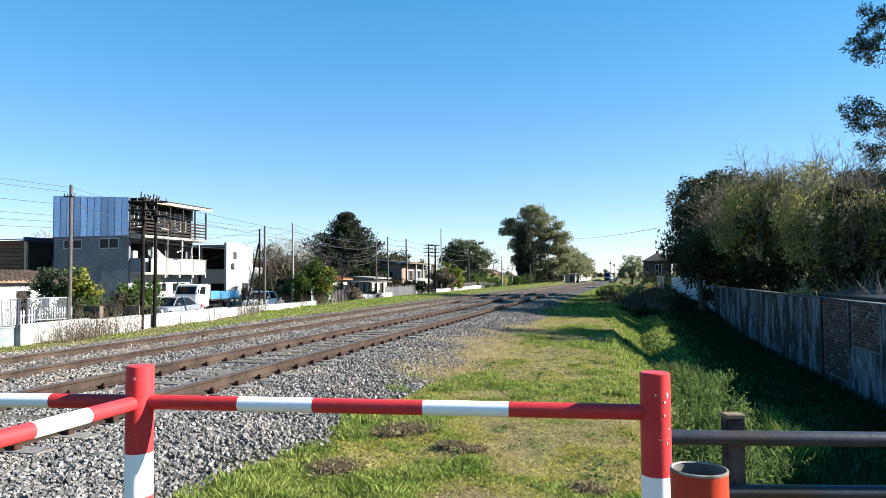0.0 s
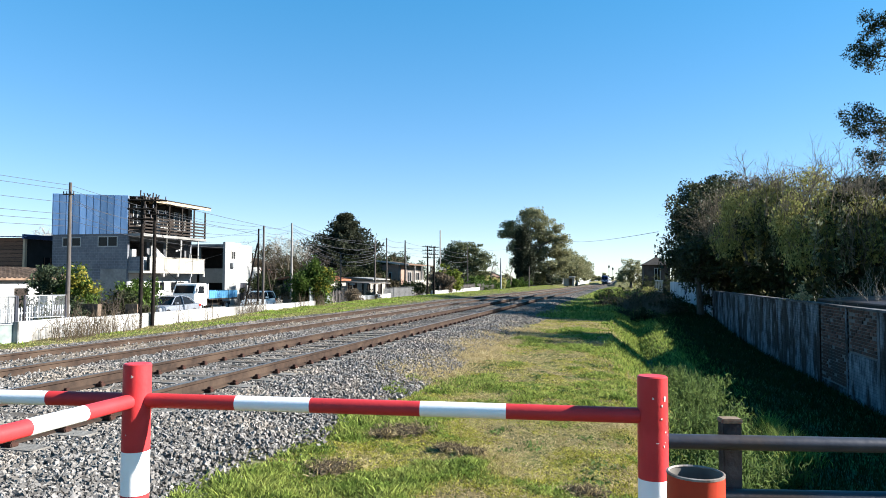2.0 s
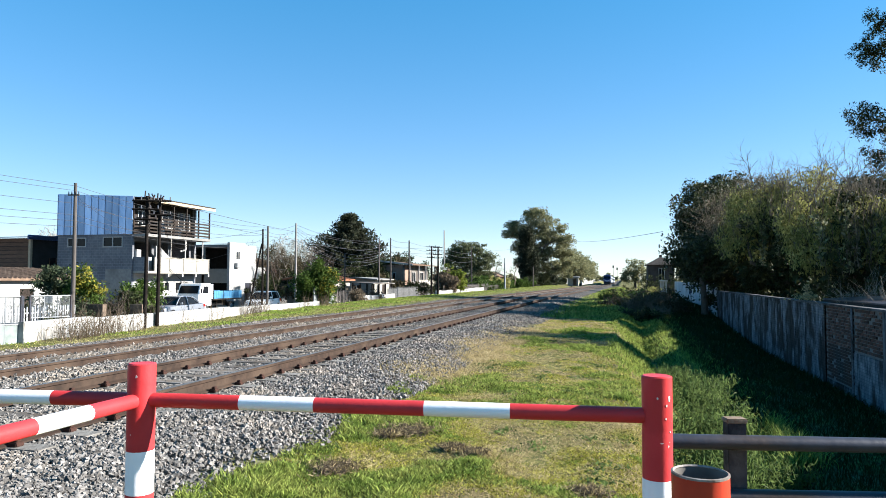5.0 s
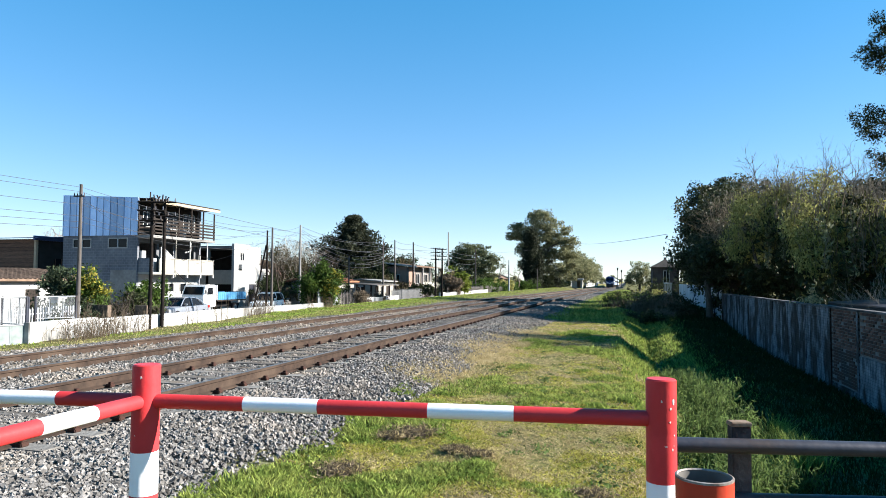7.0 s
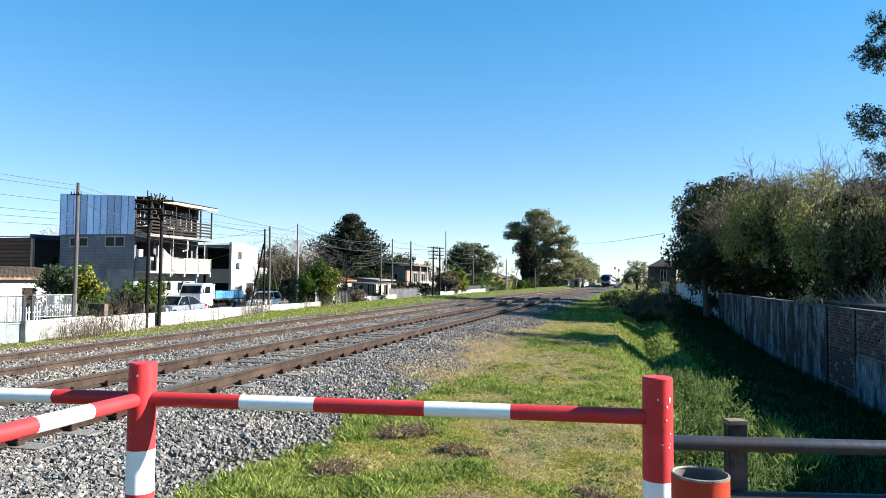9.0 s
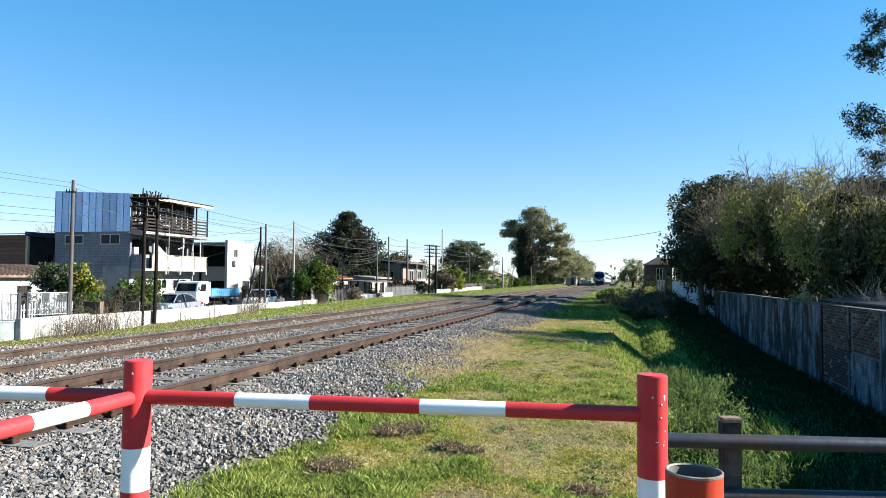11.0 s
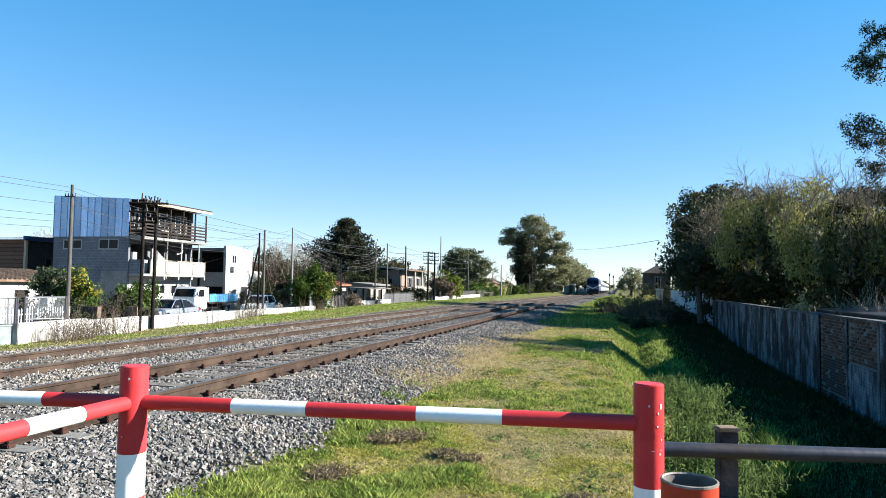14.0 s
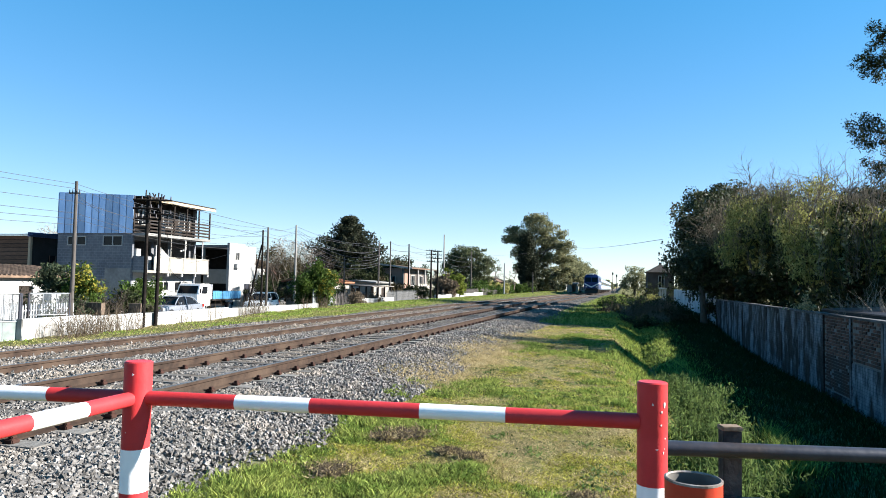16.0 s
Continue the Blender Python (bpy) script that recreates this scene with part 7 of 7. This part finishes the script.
def locomotive():
    t = thing("locomotive", pose(TRACK_X, START, 0.004), "dark blue diesel locomotive with a white chevron nose", "locomotive")
    RUNNING.append((t, 0.0))
    body = Geo().prism([(-1.5, 1.0), (1.5, 1.0), (1.5, 3.75), (1.25, 4.1), (0.6, 4.25), (-0.6, 4.25), (-1.25, 4.1), (-1.5, 3.75)], 1, 1.1, 19.5).part("body", LOCO_BLUE, t, bevel=0.05)
    # cab front leans back above the waist
    g = Geo()
    g.v = [(-1.5, 0.0, 1.0), (1.5, 0.0, 1.0), (1.5, 0.0, 2.45), (-1.5, 0.0, 2.45), (-1.42, 0.45, 3.75), (1.42, 0.45, 3.75), (-1.1, 0.8, 4.15), (1.1, 0.8, 4.15),
           (-1.5, 1.1, 1.0), (1.5, 1.1, 1.0), (1.5, 1.1, 3.75), (-1.5, 1.1, 3.75), (-1.1, 1.1, 4.2), (1.1, 1.1, 4.2)]
    g.f = [(0, 1, 2, 3), (3, 2, 5, 4), (4, 5, 7, 6), (6, 7, 13, 12), (1, 9, 10, 5, 2), (8, 0, 3, 4, 11), (5, 10, 13, 7), (11, 4, 6, 12), (0, 8, 9, 1), (8, 11, 12, 13, 10, 9)]
    cab = g.part("cab", LOCO_BLUE, t)
    for s in (-1, 1):
        x0, x1 = (0.08, 1.28) if s > 0 else (-1.28, -0.08)
        w = Geo()
        w.v = [(x0, 0.05, 2.62), (x1, 0.05, 2.62), (x1 * 0.97, 0.36, 3.55), (x0, 0.36, 3.55)]
        w.v += [(a, b - 0.035, c) for a, b, c in w.v]
        w.f = [(0, 1, 2, 3), (7, 6, 5, 4), (0, 4, 5, 1), (1, 5, 6, 2), (2, 6, 7, 3), (3, 7, 4, 0)]
        w.part("windscreen", DARKGLASS, cab, "dark windscreen pane")
        Geo().tube((s * 1.05, -0.03, 1.55), (s * 1.05, 0.02, 1.55), 0.11, seg=14).part("headlight", LAMP, cab, "headlight with a faint added glow")
        # the chevron and side bands
        v = Geo()
        v.v = [(0, -0.012, 1.35), (0, -0.012, 1.62), (s * 1.45, -0.012, 2.38), (s * 1.45, -0.012, 2.12)]
        v.v += [(a, 0.004, c) for a, b, c in v.v]
        v.f = [(0, 1, 2, 3), (7, 6, 5, 4), (0, 4, 5, 1), (1, 5, 6, 2), (2, 6, 7, 3), (3, 7, 4, 0)]
        v.part("chevron", LOCO_WHITE, cab, "white painted chevron")
        Geo().box(s * 1.5 - 0.008, 0.6, 2.2, s * 1.5 + 0.008, 19.4, 2.5).part("side_band", LOCO_WHITE, t, "white side band")
        for k in range(4):
            y = 3.2 + k * 3.6
            Geo().box(s * 1.5 - 0.015, y, 2.75, s * 1.5 + 0.015, y + 1.9, 3.5).part("grille", UNDER, t, "dark side grille")
        Geo().box(s * 1.5 - 0.02, 1.3, 2.75, s * 1.5 + 0.02, 2.1, 3.5).part("cab_window", DARKGLASS, t)
        Geo().tube((s * 0.85, -0.5, 1.05), (s * 0.85, 0.0, 1.05), 0.11, seg=10).tube((s * 0.85, -0.56, 1.05), (s * 0.85, -0.5, 1.05), 0.24, seg=14).part("buffer", UNDER, t)
        Geo().path([(s * 1.3, -0.1, 1.1), (s * 1.3, -0.12, 2.0), (s * 1.3, 0.0, 2.3)], [0.02] * 3, 5).part("handrail", LOCO_WHITE, t)
    Geo().box(-1.35, -0.05, 1.0, 1.35, 0.01, 1.22).part("headstock", UNDER, t, "grimy headstock")
    Geo().prism([(-0.12, 0.25), (-0.3, 0.2), (0.1, 0.95), (0.25, 0.95)], 0, -1.35, 1.35).part("snowplough", UNDER, t)
    Geo().box(-0.45, 0.6, 4.16, 0.45, 1.5, 4.42).part("roof_lamp_box", LOCO_WHITE, t, "white roof lamp housing", 0.04)
    for k in range(3):
        Geo().tube((0, 6 + k * 4, 4.2), (0, 6 + k * 4, 4.42), 0.75, seg=18).part("roof_fan", UNDER, t)
    Geo().box(-1.3, 7.5, 0.35, 1.3, 12, 1.0).part("fuel_tank", UNDER, t, bevel=0.08)
    bogie(t, 3.8, (-1.7, 0, 1.7))
    bogie(t, 15.8, (-1.7, 0, 1.7))


def coach(offset):
    t = thing("passenger_coach", pose(TRACK_X, START + offset, 0.004), "pale blue and white passenger coach with a window band", "coach", "coaches of the train")
    RUNNING.append((t, offset))
    Geo().prism([(-1.5, 1.0), (1.5, 1.0), (1.5, 3.4), (1.3, 3.85), (0.6, 4.1), (-0.6, 4.1), (-1.3, 3.85), (-1.5, 3.4)], 1, 0, 24.6).part("body", COACH, t, bevel=0.05)
    Geo().prism([(-1.34, 3.86), (1.34, 3.86), (0.62, 4.13), (-0.62, 4.13)], 1, 0.1, 24.5).part("roof", GALV, t, "grey ribbed roof")
    for s in (-1, 1):
        Geo().box(s * 1.5 - 0.008, 0.1, 1.35, s * 1.5 + 0.008, 24.5, 1.75).part("side_band", LOCO_WHITE, t, "white side band")
        Geo().box(s * 1.5 - 0.008, 0.1, 3.1, s * 1.5 + 0.008, 24.5, 3.3).part("side_band", LOCO_WHITE, t, "white side band")
        for k in range(11):
            y = 2.2 + k * 1.9
            Geo().box(s * 1.5 - 0.02, y, 2.15, s * 1.5 + 0.02, y + 1.35, 2.95).part("window", DARKGLASS, t)
        for y in (0.6, 23.2):
            Geo().box(s * 1.5 - 0.02, y, 1.1, s * 1.5 + 0.02, y + 0.85, 3.0).part("door", LOCO_BLUE, t)
    Geo().box(-0.6, -0.35, 1.1, 0.6, 0.05, 3.3).part("gangway", UNDER, t)
    bogie(t, 3.6)
    bogie(t, 21.0)


# faint glow added to headlights that are not burning
LAMP = mat("headlight_glass", (0.9, 0.88, 0.8), rough=0.2)
LAMP.node_tree.nodes["Principled BSDF"].inputs["Emission Color"].default_value = (1.0, 0.94, 0.8, 1)
LAMP.node_tree.nodes["Principled BSDF"].inputs["Emission Strength"].default_value = 0.03
locomotive()
for k in range(6):
    coach(20.4 + k * 25.3)


# ---- ballast stones ----
def stones(name, label, rng, x, y, z, size, blunt):
    """Angular stones: squashed, twisted blocks with uneven corners."""
    n = len(x)
    if blunt:
        shape = np.array([(a, b, c) for c in (-1, 1) for a, b in ((-1, -1), (1, -1), (1, 1), (-1, 1))], float) * 0.5
        q = np.array([(3, 2, 1, 0), (4, 5, 6, 7), (0, 1, 5, 4), (1, 2, 6, 5), (2, 3, 7, 6), (3, 0, 4, 7)])
    else:
        shape = np.array([(1, 0, 0), (0, 1, 0), (-1, 0, 0), (0, -1, 0), (0, 0, 1), (0, 0, -1)], float) * 0.75
        q = np.array([(0, 1, 4), (1, 2, 4), (2, 3, 4), (3, 0, 4), (1, 0, 5), (2, 1, 5), (3, 2, 5), (0, 3, 5)])
    k = len(shape)
    v = shape[None] * rng.uniform(0.5, 1.2, (n, 1, 3)) + rng.normal(size=(n, k, 3)) * 0.12
    v = np.einsum("nij,nkj->nki", turns(rng, n), v) * size[:, None, None]
    v += np.stack([x, y, z], 1)[:, None, :]
    ob = many(name, v.reshape(-1, 3), (np.arange(n)[:, None, None] * k + q[None]).ravel(), q.shape[1], STONE)
    return tagged(ob, label, "ballast", kind="stuff")


rng = np.random.default_rng(200)
n = 250000
y = (rng.uniform(85 ** -0.55, 3.4 ** -0.55, n)) ** (-1 / 0.55)
x = rng.uniform(-13.0, -3.0, n)
edge = -3.2 + 0.35 * np.sin(y * 0.7) + 0.25 * np.sin(y * 1.9 + 1) + rng.normal(size=n) * 0.22
left_edge = -12.5 + 0.3 * np.sin(y * 0.5)
keep = (x > -1.14 * y - 1.4) & (x < edge) & (x > left_edge)
old = np.abs(x + 10.25) < 1.15
keep &= ~(old & (rng.random(n) < 0.85))
x, y = x[keep], y[keep]
in_b = np.abs(x + 6.35) < 1.36
near_sleeper = np.abs((y - 3.2 + 0.31) % 0.62 - 0.31) < 0.135
gone = (in_b & near_sleeper & (rng.random(len(x)) < 0.86)) | (np.abs(np.abs(x + 6.35) - 0.873) < 0.09) | (np.abs(np.abs(x + 10.25) - 0.873) < 0.09)
x, y, in_b = x[~gone], y[~gone], in_b[~gone]
size = rng.uniform(0.016, 0.038, len(x)) * np.clip(y / 8, 1, 7) ** 0.42
z = rise(x, y) + 0.004 + rng.uniform(-0.008, 0.042, len(x)) * ~in_b + rng.uniform(0, 0.03, len(x)) * in_b
for near, label in ((True, "loose grey crushed-stone ballast around the tracks"), (False, "grey crushed-stone ballast further along the tracks")):
    k = (y < 11) == near
    stones("ballast", label, rng, x[k], y[k], z[k], size[k], near)


# ---- grass ----
def blades(name, label, rng, x, y, height, width, material, lean=0.5, category="grass"):
    """Thin bent blades, pointed at both ends."""
    n = len(x)
    a = rng.uniform(0, 2 * math.pi, n)
    side = np.stack([np.cos(a), np.sin(a), np.zeros(n)], 1) * width[:, None] * 0.5
    b = rng.uniform(0, 2 * math.pi, n)
    tip = np.stack([np.cos(b), np.sin(b), np.zeros(n)], 1) * (height * lean * rng.uniform(0.2, 1.2, n))[:, None]
    up = np.zeros((n, 3))
    up[:, 2] = height
    root = np.stack([x, y, rise(x, y) - 0.015], 1)
    mid = root + up * 0.55 + tip * 0.3
    top = root + up * rng.uniform(0.8, 1.0, n)[:, None] + tip
    v = np.stack([root, mid + side, top, mid - side], 1)
    ob = many(name, v.reshape(-1, 3), np.arange(n * 4), 4, material)
    return tagged(ob, label, category, kind="stuff")


def tufted(rng, n, x0, x1, y0, y1, tufts, spread):
    """Places gathered in tufts, thinner far away."""
    cy = np.exp(rng.uniform(math.log(y0), math.log(y1), tufts))
    cx = rng.uniform(x0, x1, tufts)
    k = rng.integers(0, tufts, n)
    return cx[k] + rng.normal(size=n) * spread, cy[k] + rng.normal(size=n) * spread * 1.2


def far(y):
    return np.clip(y / 9, 1, 4) ** 0.8


def field(x, y, size, seed):
    """Smooth patches, 0 to 1, of about that size in metres."""
    table = np.random.default_rng(seed).random((64, 64))
    u, v = np.asarray(x) / size + 31, np.asarray(y) / size
    i, j = np.floor(u).astype(int), np.floor(v).astype(int)
    a, b = u - i, v - j
    a, b = a * a * (3 - 2 * a), b * b * (3 - 2 * b)
    t = lambda p, q: table[p % 64, q % 64]
    return t(i, j) * (1 - a) * (1 - b) + t(i + 1, j) * a * (1 - b) + t(i, j + 1) * (1 - a) * b + t(i + 1, j + 1) * a * b


def strip_points(rng, n, y0, y1, x0=-3.5, x1=1.0):
    """Places on the strip beside the ballast, thinner far away."""
    y = np.exp(rng.uniform(math.log(y0), math.log(y1), n))
    x = rng.uniform(x0, x1, n)
    ok = x > -3.35 - 0.25 * np.sin(y * 0.7) + rng.normal(size=n) * 0.12
    return x[ok], y[ok]


def both(a, b):
    return [np.concatenate(p) for p in zip(a, b)]


def clumps(rng, cx, cy, per, spread):
    k = np.repeat(np.arange(len(cx)), per)
    return k, cx[k] + rng.normal(size=len(k)) * spread[k], cy[k] + rng.normal(size=len(k)) * spread[k] * 1.1


rng = np.random.default_rng(210)


def lushness(x, y):
    """How rank the grass grows: high along the ballast's foot and the ditch, low along the trodden path."""
    f = 0.5 * field(x, y, 1.3, 1) + 0.35 * field(x, y, 0.45, 2) + 0.15 * field(x, y, 0.16, 3)
    path_x = -0.95 - 0.06 * (y - 5)
    f = f - 0.14 * np.exp(-((x - path_x) / 0.4) ** 2)
    f = f + 0.16 * np.exp(-((x + 3.1) / 0.45) ** 2) * (y < 10) - 0.2 * np.exp(-((x + 3.25) / 0.4) ** 2) * (y > 11.5)
    return f + 0.10 * np.clip(x, 0, 1)


# rank tufts where the grass grows lush
x, y = both(strip_points(rng, 23000, 4.4, 46), strip_points(rng, 5000, 4.4, 9))
f = lushness(x, y)
ok = f + rng.normal(size=len(f)) * 0.05 > 0.49
x, y, f = x[ok], y[ok], f[ok]
k, bx, by = clumps(rng, x, y, 18, rng.uniform(0.018, 0.05, len(x)) * far(y) ** 0.5)
tall = (0.022 + 0.27 * np.clip(f - 0.46, 0, 0.45) * rng.uniform(0.5, 1.5, len(x)))[k]
blades("grass_tufts", "bright green tufts of rank grass on the strip", rng, bx, by, tall * rng.uniform(0.6, 1.2, len(k)) * far(by) ** 0.3, rng.uniform(0.008, 0.016, len(k)) * far(by) ** 0.9, LUSH, 0.75)
# short yellowish turf between
x, y = both(strip_points(rng, 19000, 4.4, 48), strip_points(rng, 12000, 4.4, 10))
f = lushness(x, y)
ok = (f > 0.36 + rng.normal(size=len(f)) * 0.05)
x, y = x[ok], y[ok]
k, bx, by = clumps(rng, x, y, 12, rng.uniform(0.02, 0.06, len(x)) * far(y) ** 0.5)
blades("turf", "short sunlit yellowish turf beside the tracks", rng, bx, by, rng.uniform(0.012, 0.042, len(k)) * far(by) ** 0.4, rng.uniform(0.008, 0.015, len(k)) * far(by) ** 0.9, GRASS, 1.1)
# flattened straw where it is thin
x, y = both(strip_points(rng, 150000, 4.4, 46), strip_points(rng, 90000, 4.4, 10))
f = lushness(x, y)
ok = f < 0.52 + rng.normal(size=len(f)) * 0.06
x, y = x[ok], y[ok]
blades("dry_grass", "flattened straw-coloured grass in worn patches", rng, x, y, rng.uniform(0.01, 0.042, len(x)) * far(y) ** 0.4, rng.uniform(0.006, 0.012, len(x)) * far(y) ** 0.9, DRYGRASS, 2.0)
x, y = tufted(rng, 19000, -3.8, -2.8, 11, 25, 40, 0.26)
blades("dry_grass", "dry straw at the edge of the ballast", rng, x, y, rng.uniform(0.03, 0.1, len(x)) * far(y) ** 0.3, 0.009 * far(y), DRYGRASS, 1.2)
# bank towards the wall; its near-black blades carry the shade in their colour
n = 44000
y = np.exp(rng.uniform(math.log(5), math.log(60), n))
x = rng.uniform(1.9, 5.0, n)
blades("bank_grass", "long grass on the shaded bank below the wall", rng, x, y, rng.uniform(0.06, 0.2, n) * far(y) ** 0.3, 0.012 * far(y), BANK_SHADED, 0.8)
n = 26000
y = np.exp(rng.uniform(math.log(14), math.log(60), n))
x = rng.uniform(0.0, 2.4, n) + rng.normal(size=n) * 0.25
blades("bank_grass", "long grass on the ditch's slopes", rng, x, y, rng.uniform(0.06, 0.16, n) * far(y) ** 0.3, 0.012 * far(y), LUSH, 0.8)
# rank grass on the ditch's near edge, tall enough to catch the sun
x, y = tufted(rng, 5200, 1.25, 2.3, 9.0, 11.8, 90, 0.07)
blades("bank_grass", "tall sunlit grass on the edge of the ditch", rng, x, y, rng.uniform(0.15, 0.4, len(x)), rng.uniform(0.008, 0.014, len(x)), LUSH, 0.6)
# left verge
n = 22000
y = np.exp(rng.uniform(math.log(11), math.log(50), n))
x = rng.uniform(-17.0, -13.2, n) - np.clip((y - 36) / 14, 0, 1) * rng.uniform(0, 3.0, n)
green = field(x, y, 1.6, 7) + rng.normal(size=n) * 0.12 > 0.5
tall = rng.uniform(0.02, 0.09, n) * far(y) ** 0.25
blades("verge_grass", "patchy dry grass on the verge beside the low wall", rng, x[~green], y[~green], tall[~green] * 0.7, 0.013 * far(y[~green]), VERGE_DRY, 1.3)
blades("verge_grass", "green tufts on the verge beside the low wall", rng, x[green], y[green], tall[green], 0.013 * far(y[green]), VERGE, 0.9)

n = 32000
y = np.exp(rng.uniform(math.log(28), math.log(170), n))
x = rng.uniform(-17.0, -12.3, n) - np.clip((y - 34) / 14, 0, 1) * rng.uniform(0, 3.0, n)
blades("verge_grass", "lush green grass on the far verge", rng, x, y, rng.uniform(0.04, 0.12, n), 0.015 * far(y), VERGE, 0.9)
n = 14000
y = np.exp(rng.uniform(math.log(30), math.log(150), n))
x = rng.uniform(-3.6, 0.8, n)
blades("verge_grass", "lush green grass beside the far ballast", rng, x, y, rng.uniform(0.07, 0.2, n), 0.016 * far(y), LUSH, 0.8)

# flat green rosettes among the turf
r2 = np.random.default_rng(215)
x, y = tufted(r2, 2400, -3.2, 0.5, 4.7, 22, 100, 0.06)
ros = leaves("broad_leaf_weeds", r2, np.stack([x, y, rise(x, y) + 0.025], 1), 0.045, WEED)
tagged(ros, "flat green broad-leaved weeds among the turf", "weeds", kind="stuff")

# weeds in the ditch: stems with many leaves
for i, (x, y, r, h) in enumerate(((1.1, 9.8, 0.45, 0.7), (1.35, 11.4, 0.5, 0.8), (1.2, 13.0, 0.55, 0.8), (1.5, 14.4, 0.5, 0.7), (1.2, 16.0, 0.5, 0.7), (0.95, 8.2, 0.4, 0.6), (1.55, 8.6, 0.4, 0.55), (1.15, 18.0, 0.45, 0.5), (0.9, 7.0, 0.35, 0.5), (1.5, 6.6, 0.35, 0.45))):
    r2 = np.random.default_rng(400 + i)
    w = thing("ditch_weed", pose(x, y, float(rise(x, y)) - 0.03), "tall leafy weeds in the ditch", "weed", "ditch weeds")
    g = Geo()
    cs = []
    for k in range(26):
        a, q = r2.uniform(0, 2 * math.pi), r * math.sqrt(r2.random())
        b = Vector((math.cos(a) * q, math.sin(a) * q, 0))
        hh = h * r2.uniform(0.5, 1.1)
        t = b * 1.25 + Vector((0, 0, hh))
        g.path([b, b.lerp(t, 0.5) + Vector((0, 0, hh * 0.05)), t], [0.006, 0.005, 0.002], 4)
        s = r2.uniform(0.1, 1.0, 170)
        cs.append(np.array(b)[None] + np.array(t - b)[None] * s[:, None] + r2.normal(size=(170, 3)) * 0.055)
    tagged(g.part("stem_clump", WEED, w), kind="stuff")
    leaves("weed_leaves", r2, np.concatenate(cs), 0.085, WEED, w, droop=0.3, slim=0.22)

# dry stems against the low wall
for i, (x, y, k) in enumerate(((-14.95, 15.6, 30), (-15.1, 16.2, 40), (-15.2, 16.9, 44), (-15.3, 17.6, 40), (-15.45, 18.3, 28), (-15.6, 19.3, 18), (-15.9, 22.2, 12), (-16.1, 24.4, 12), (-16.4, 27.4, 26), (-16.5, 28.4, 40), (-16.6, 29.2, 30), (-16.4, 33.5, 22), (-16.35, 35.6, 34))):
    r2 = np.random.default_rng(430 + i)
    w = thing("dry_weed", pose(x, y, float(rise(x, y)) - 0.03), "dry brown weed stems against the low wall", "weed", "dry weeds")
    g = Geo()
    for j in range(k):
        b = Vector((r2.normal() * 0.12, r2.normal() * 0.28, 0))
        hh = r2.uniform(0.25, 0.95)
        g.path([b, b + Vector((r2.normal() * 0.05, r2.normal() * 0.06, hh * 0.5)), b + Vector((r2.normal() * 0.12, r2.normal() * 0.14, hh))], [0.007, 0.006, 0.003], 4)
    tagged(g.part("stem_clump", DRYLEAF, w), kind="stuff")
    heads = leaves("seed_clump", r2, np.stack([r2.normal(size=k * 5) * 0.14, r2.normal(size=k * 5) * 0.3, r2.uniform(0.05, 0.6, k * 5)], 1), 0.05, DRYLEAF, w)
    tagged(heads, kind="stuff")

# clods of dug soil and dead turf on the strip
for i, (x, y, r) in enumerate(((-2.34, 7.43, 0.15), (-2.58, 5.86, 0.13), (-1.71, 6.91, 0.07), (-0.28, 5.8, 0.09), (-2.52, 7.25, 0.1), (-1.44, 6.74, 0.07))):
    r2 = np.random.default_rng(450 + i)
    r *= 1.1
    c = thing("soil_clod", pose(x, y, float(rise(x, y)) + 0.015), "clump of dug-up soil and dead grass", "soil clump", "soil clumps")
    bm = bmesh.new()
    bmesh.ops.create_icosphere(bm, subdivisions=2, radius=1.0)
    for v in bm.verts:
        k = 1 + 0.75 * noise.noise(v.co * 2.6 + Vector((i * 7, 0, 0))) + r2.normal() * 0.06
        v.co = Vector((v.co.x * r * k, v.co.y * r * k, v.co.z * r * 0.26 * k))
    me = bpy.data.meshes.new("clod")
    bm.to_mesh(me)
    bm.free()
    me.materials.append(SOIL)
    part_of("clod", me, c, pose(0, 0, 0.01))
    straw = leaves("dead_grass", r2, r2.normal(size=(520, 3)) * (r * 0.8, r * 0.7, r * 0.13) + (0, 0, r * 0.2), 0.075, DRYLEAF, c, slim=0.13)
    tagged(straw, kind="stuff")
    pale = leaves("pale_straw", r2, r2.normal(size=(260, 3)) * (r * 0.95, r * 0.8, r * 0.1) + (0, 0, r * 0.24), 0.07, DRYGRASS, c, slim=0.13)
    tagged(pale, kind="stuff")


# ---- what moves ----
def motions():
    """The train runs towards the crossing at a steady speed."""
    times = [0, 0.1, 0.3, 0.6, 1] + list(range(2, 16)) + [15.4, 15.7, 15.9, 16]
    for t, offset in RUNNING:
        rows = [(s, START + offset - SPEED * s) for s in times]
        walk(t, [(s, pose(TRACK_X, y, 0.006 - GRADE * (y - LEVEL_END), -math.degrees(GRADE))) for s, y in rows])


motions()
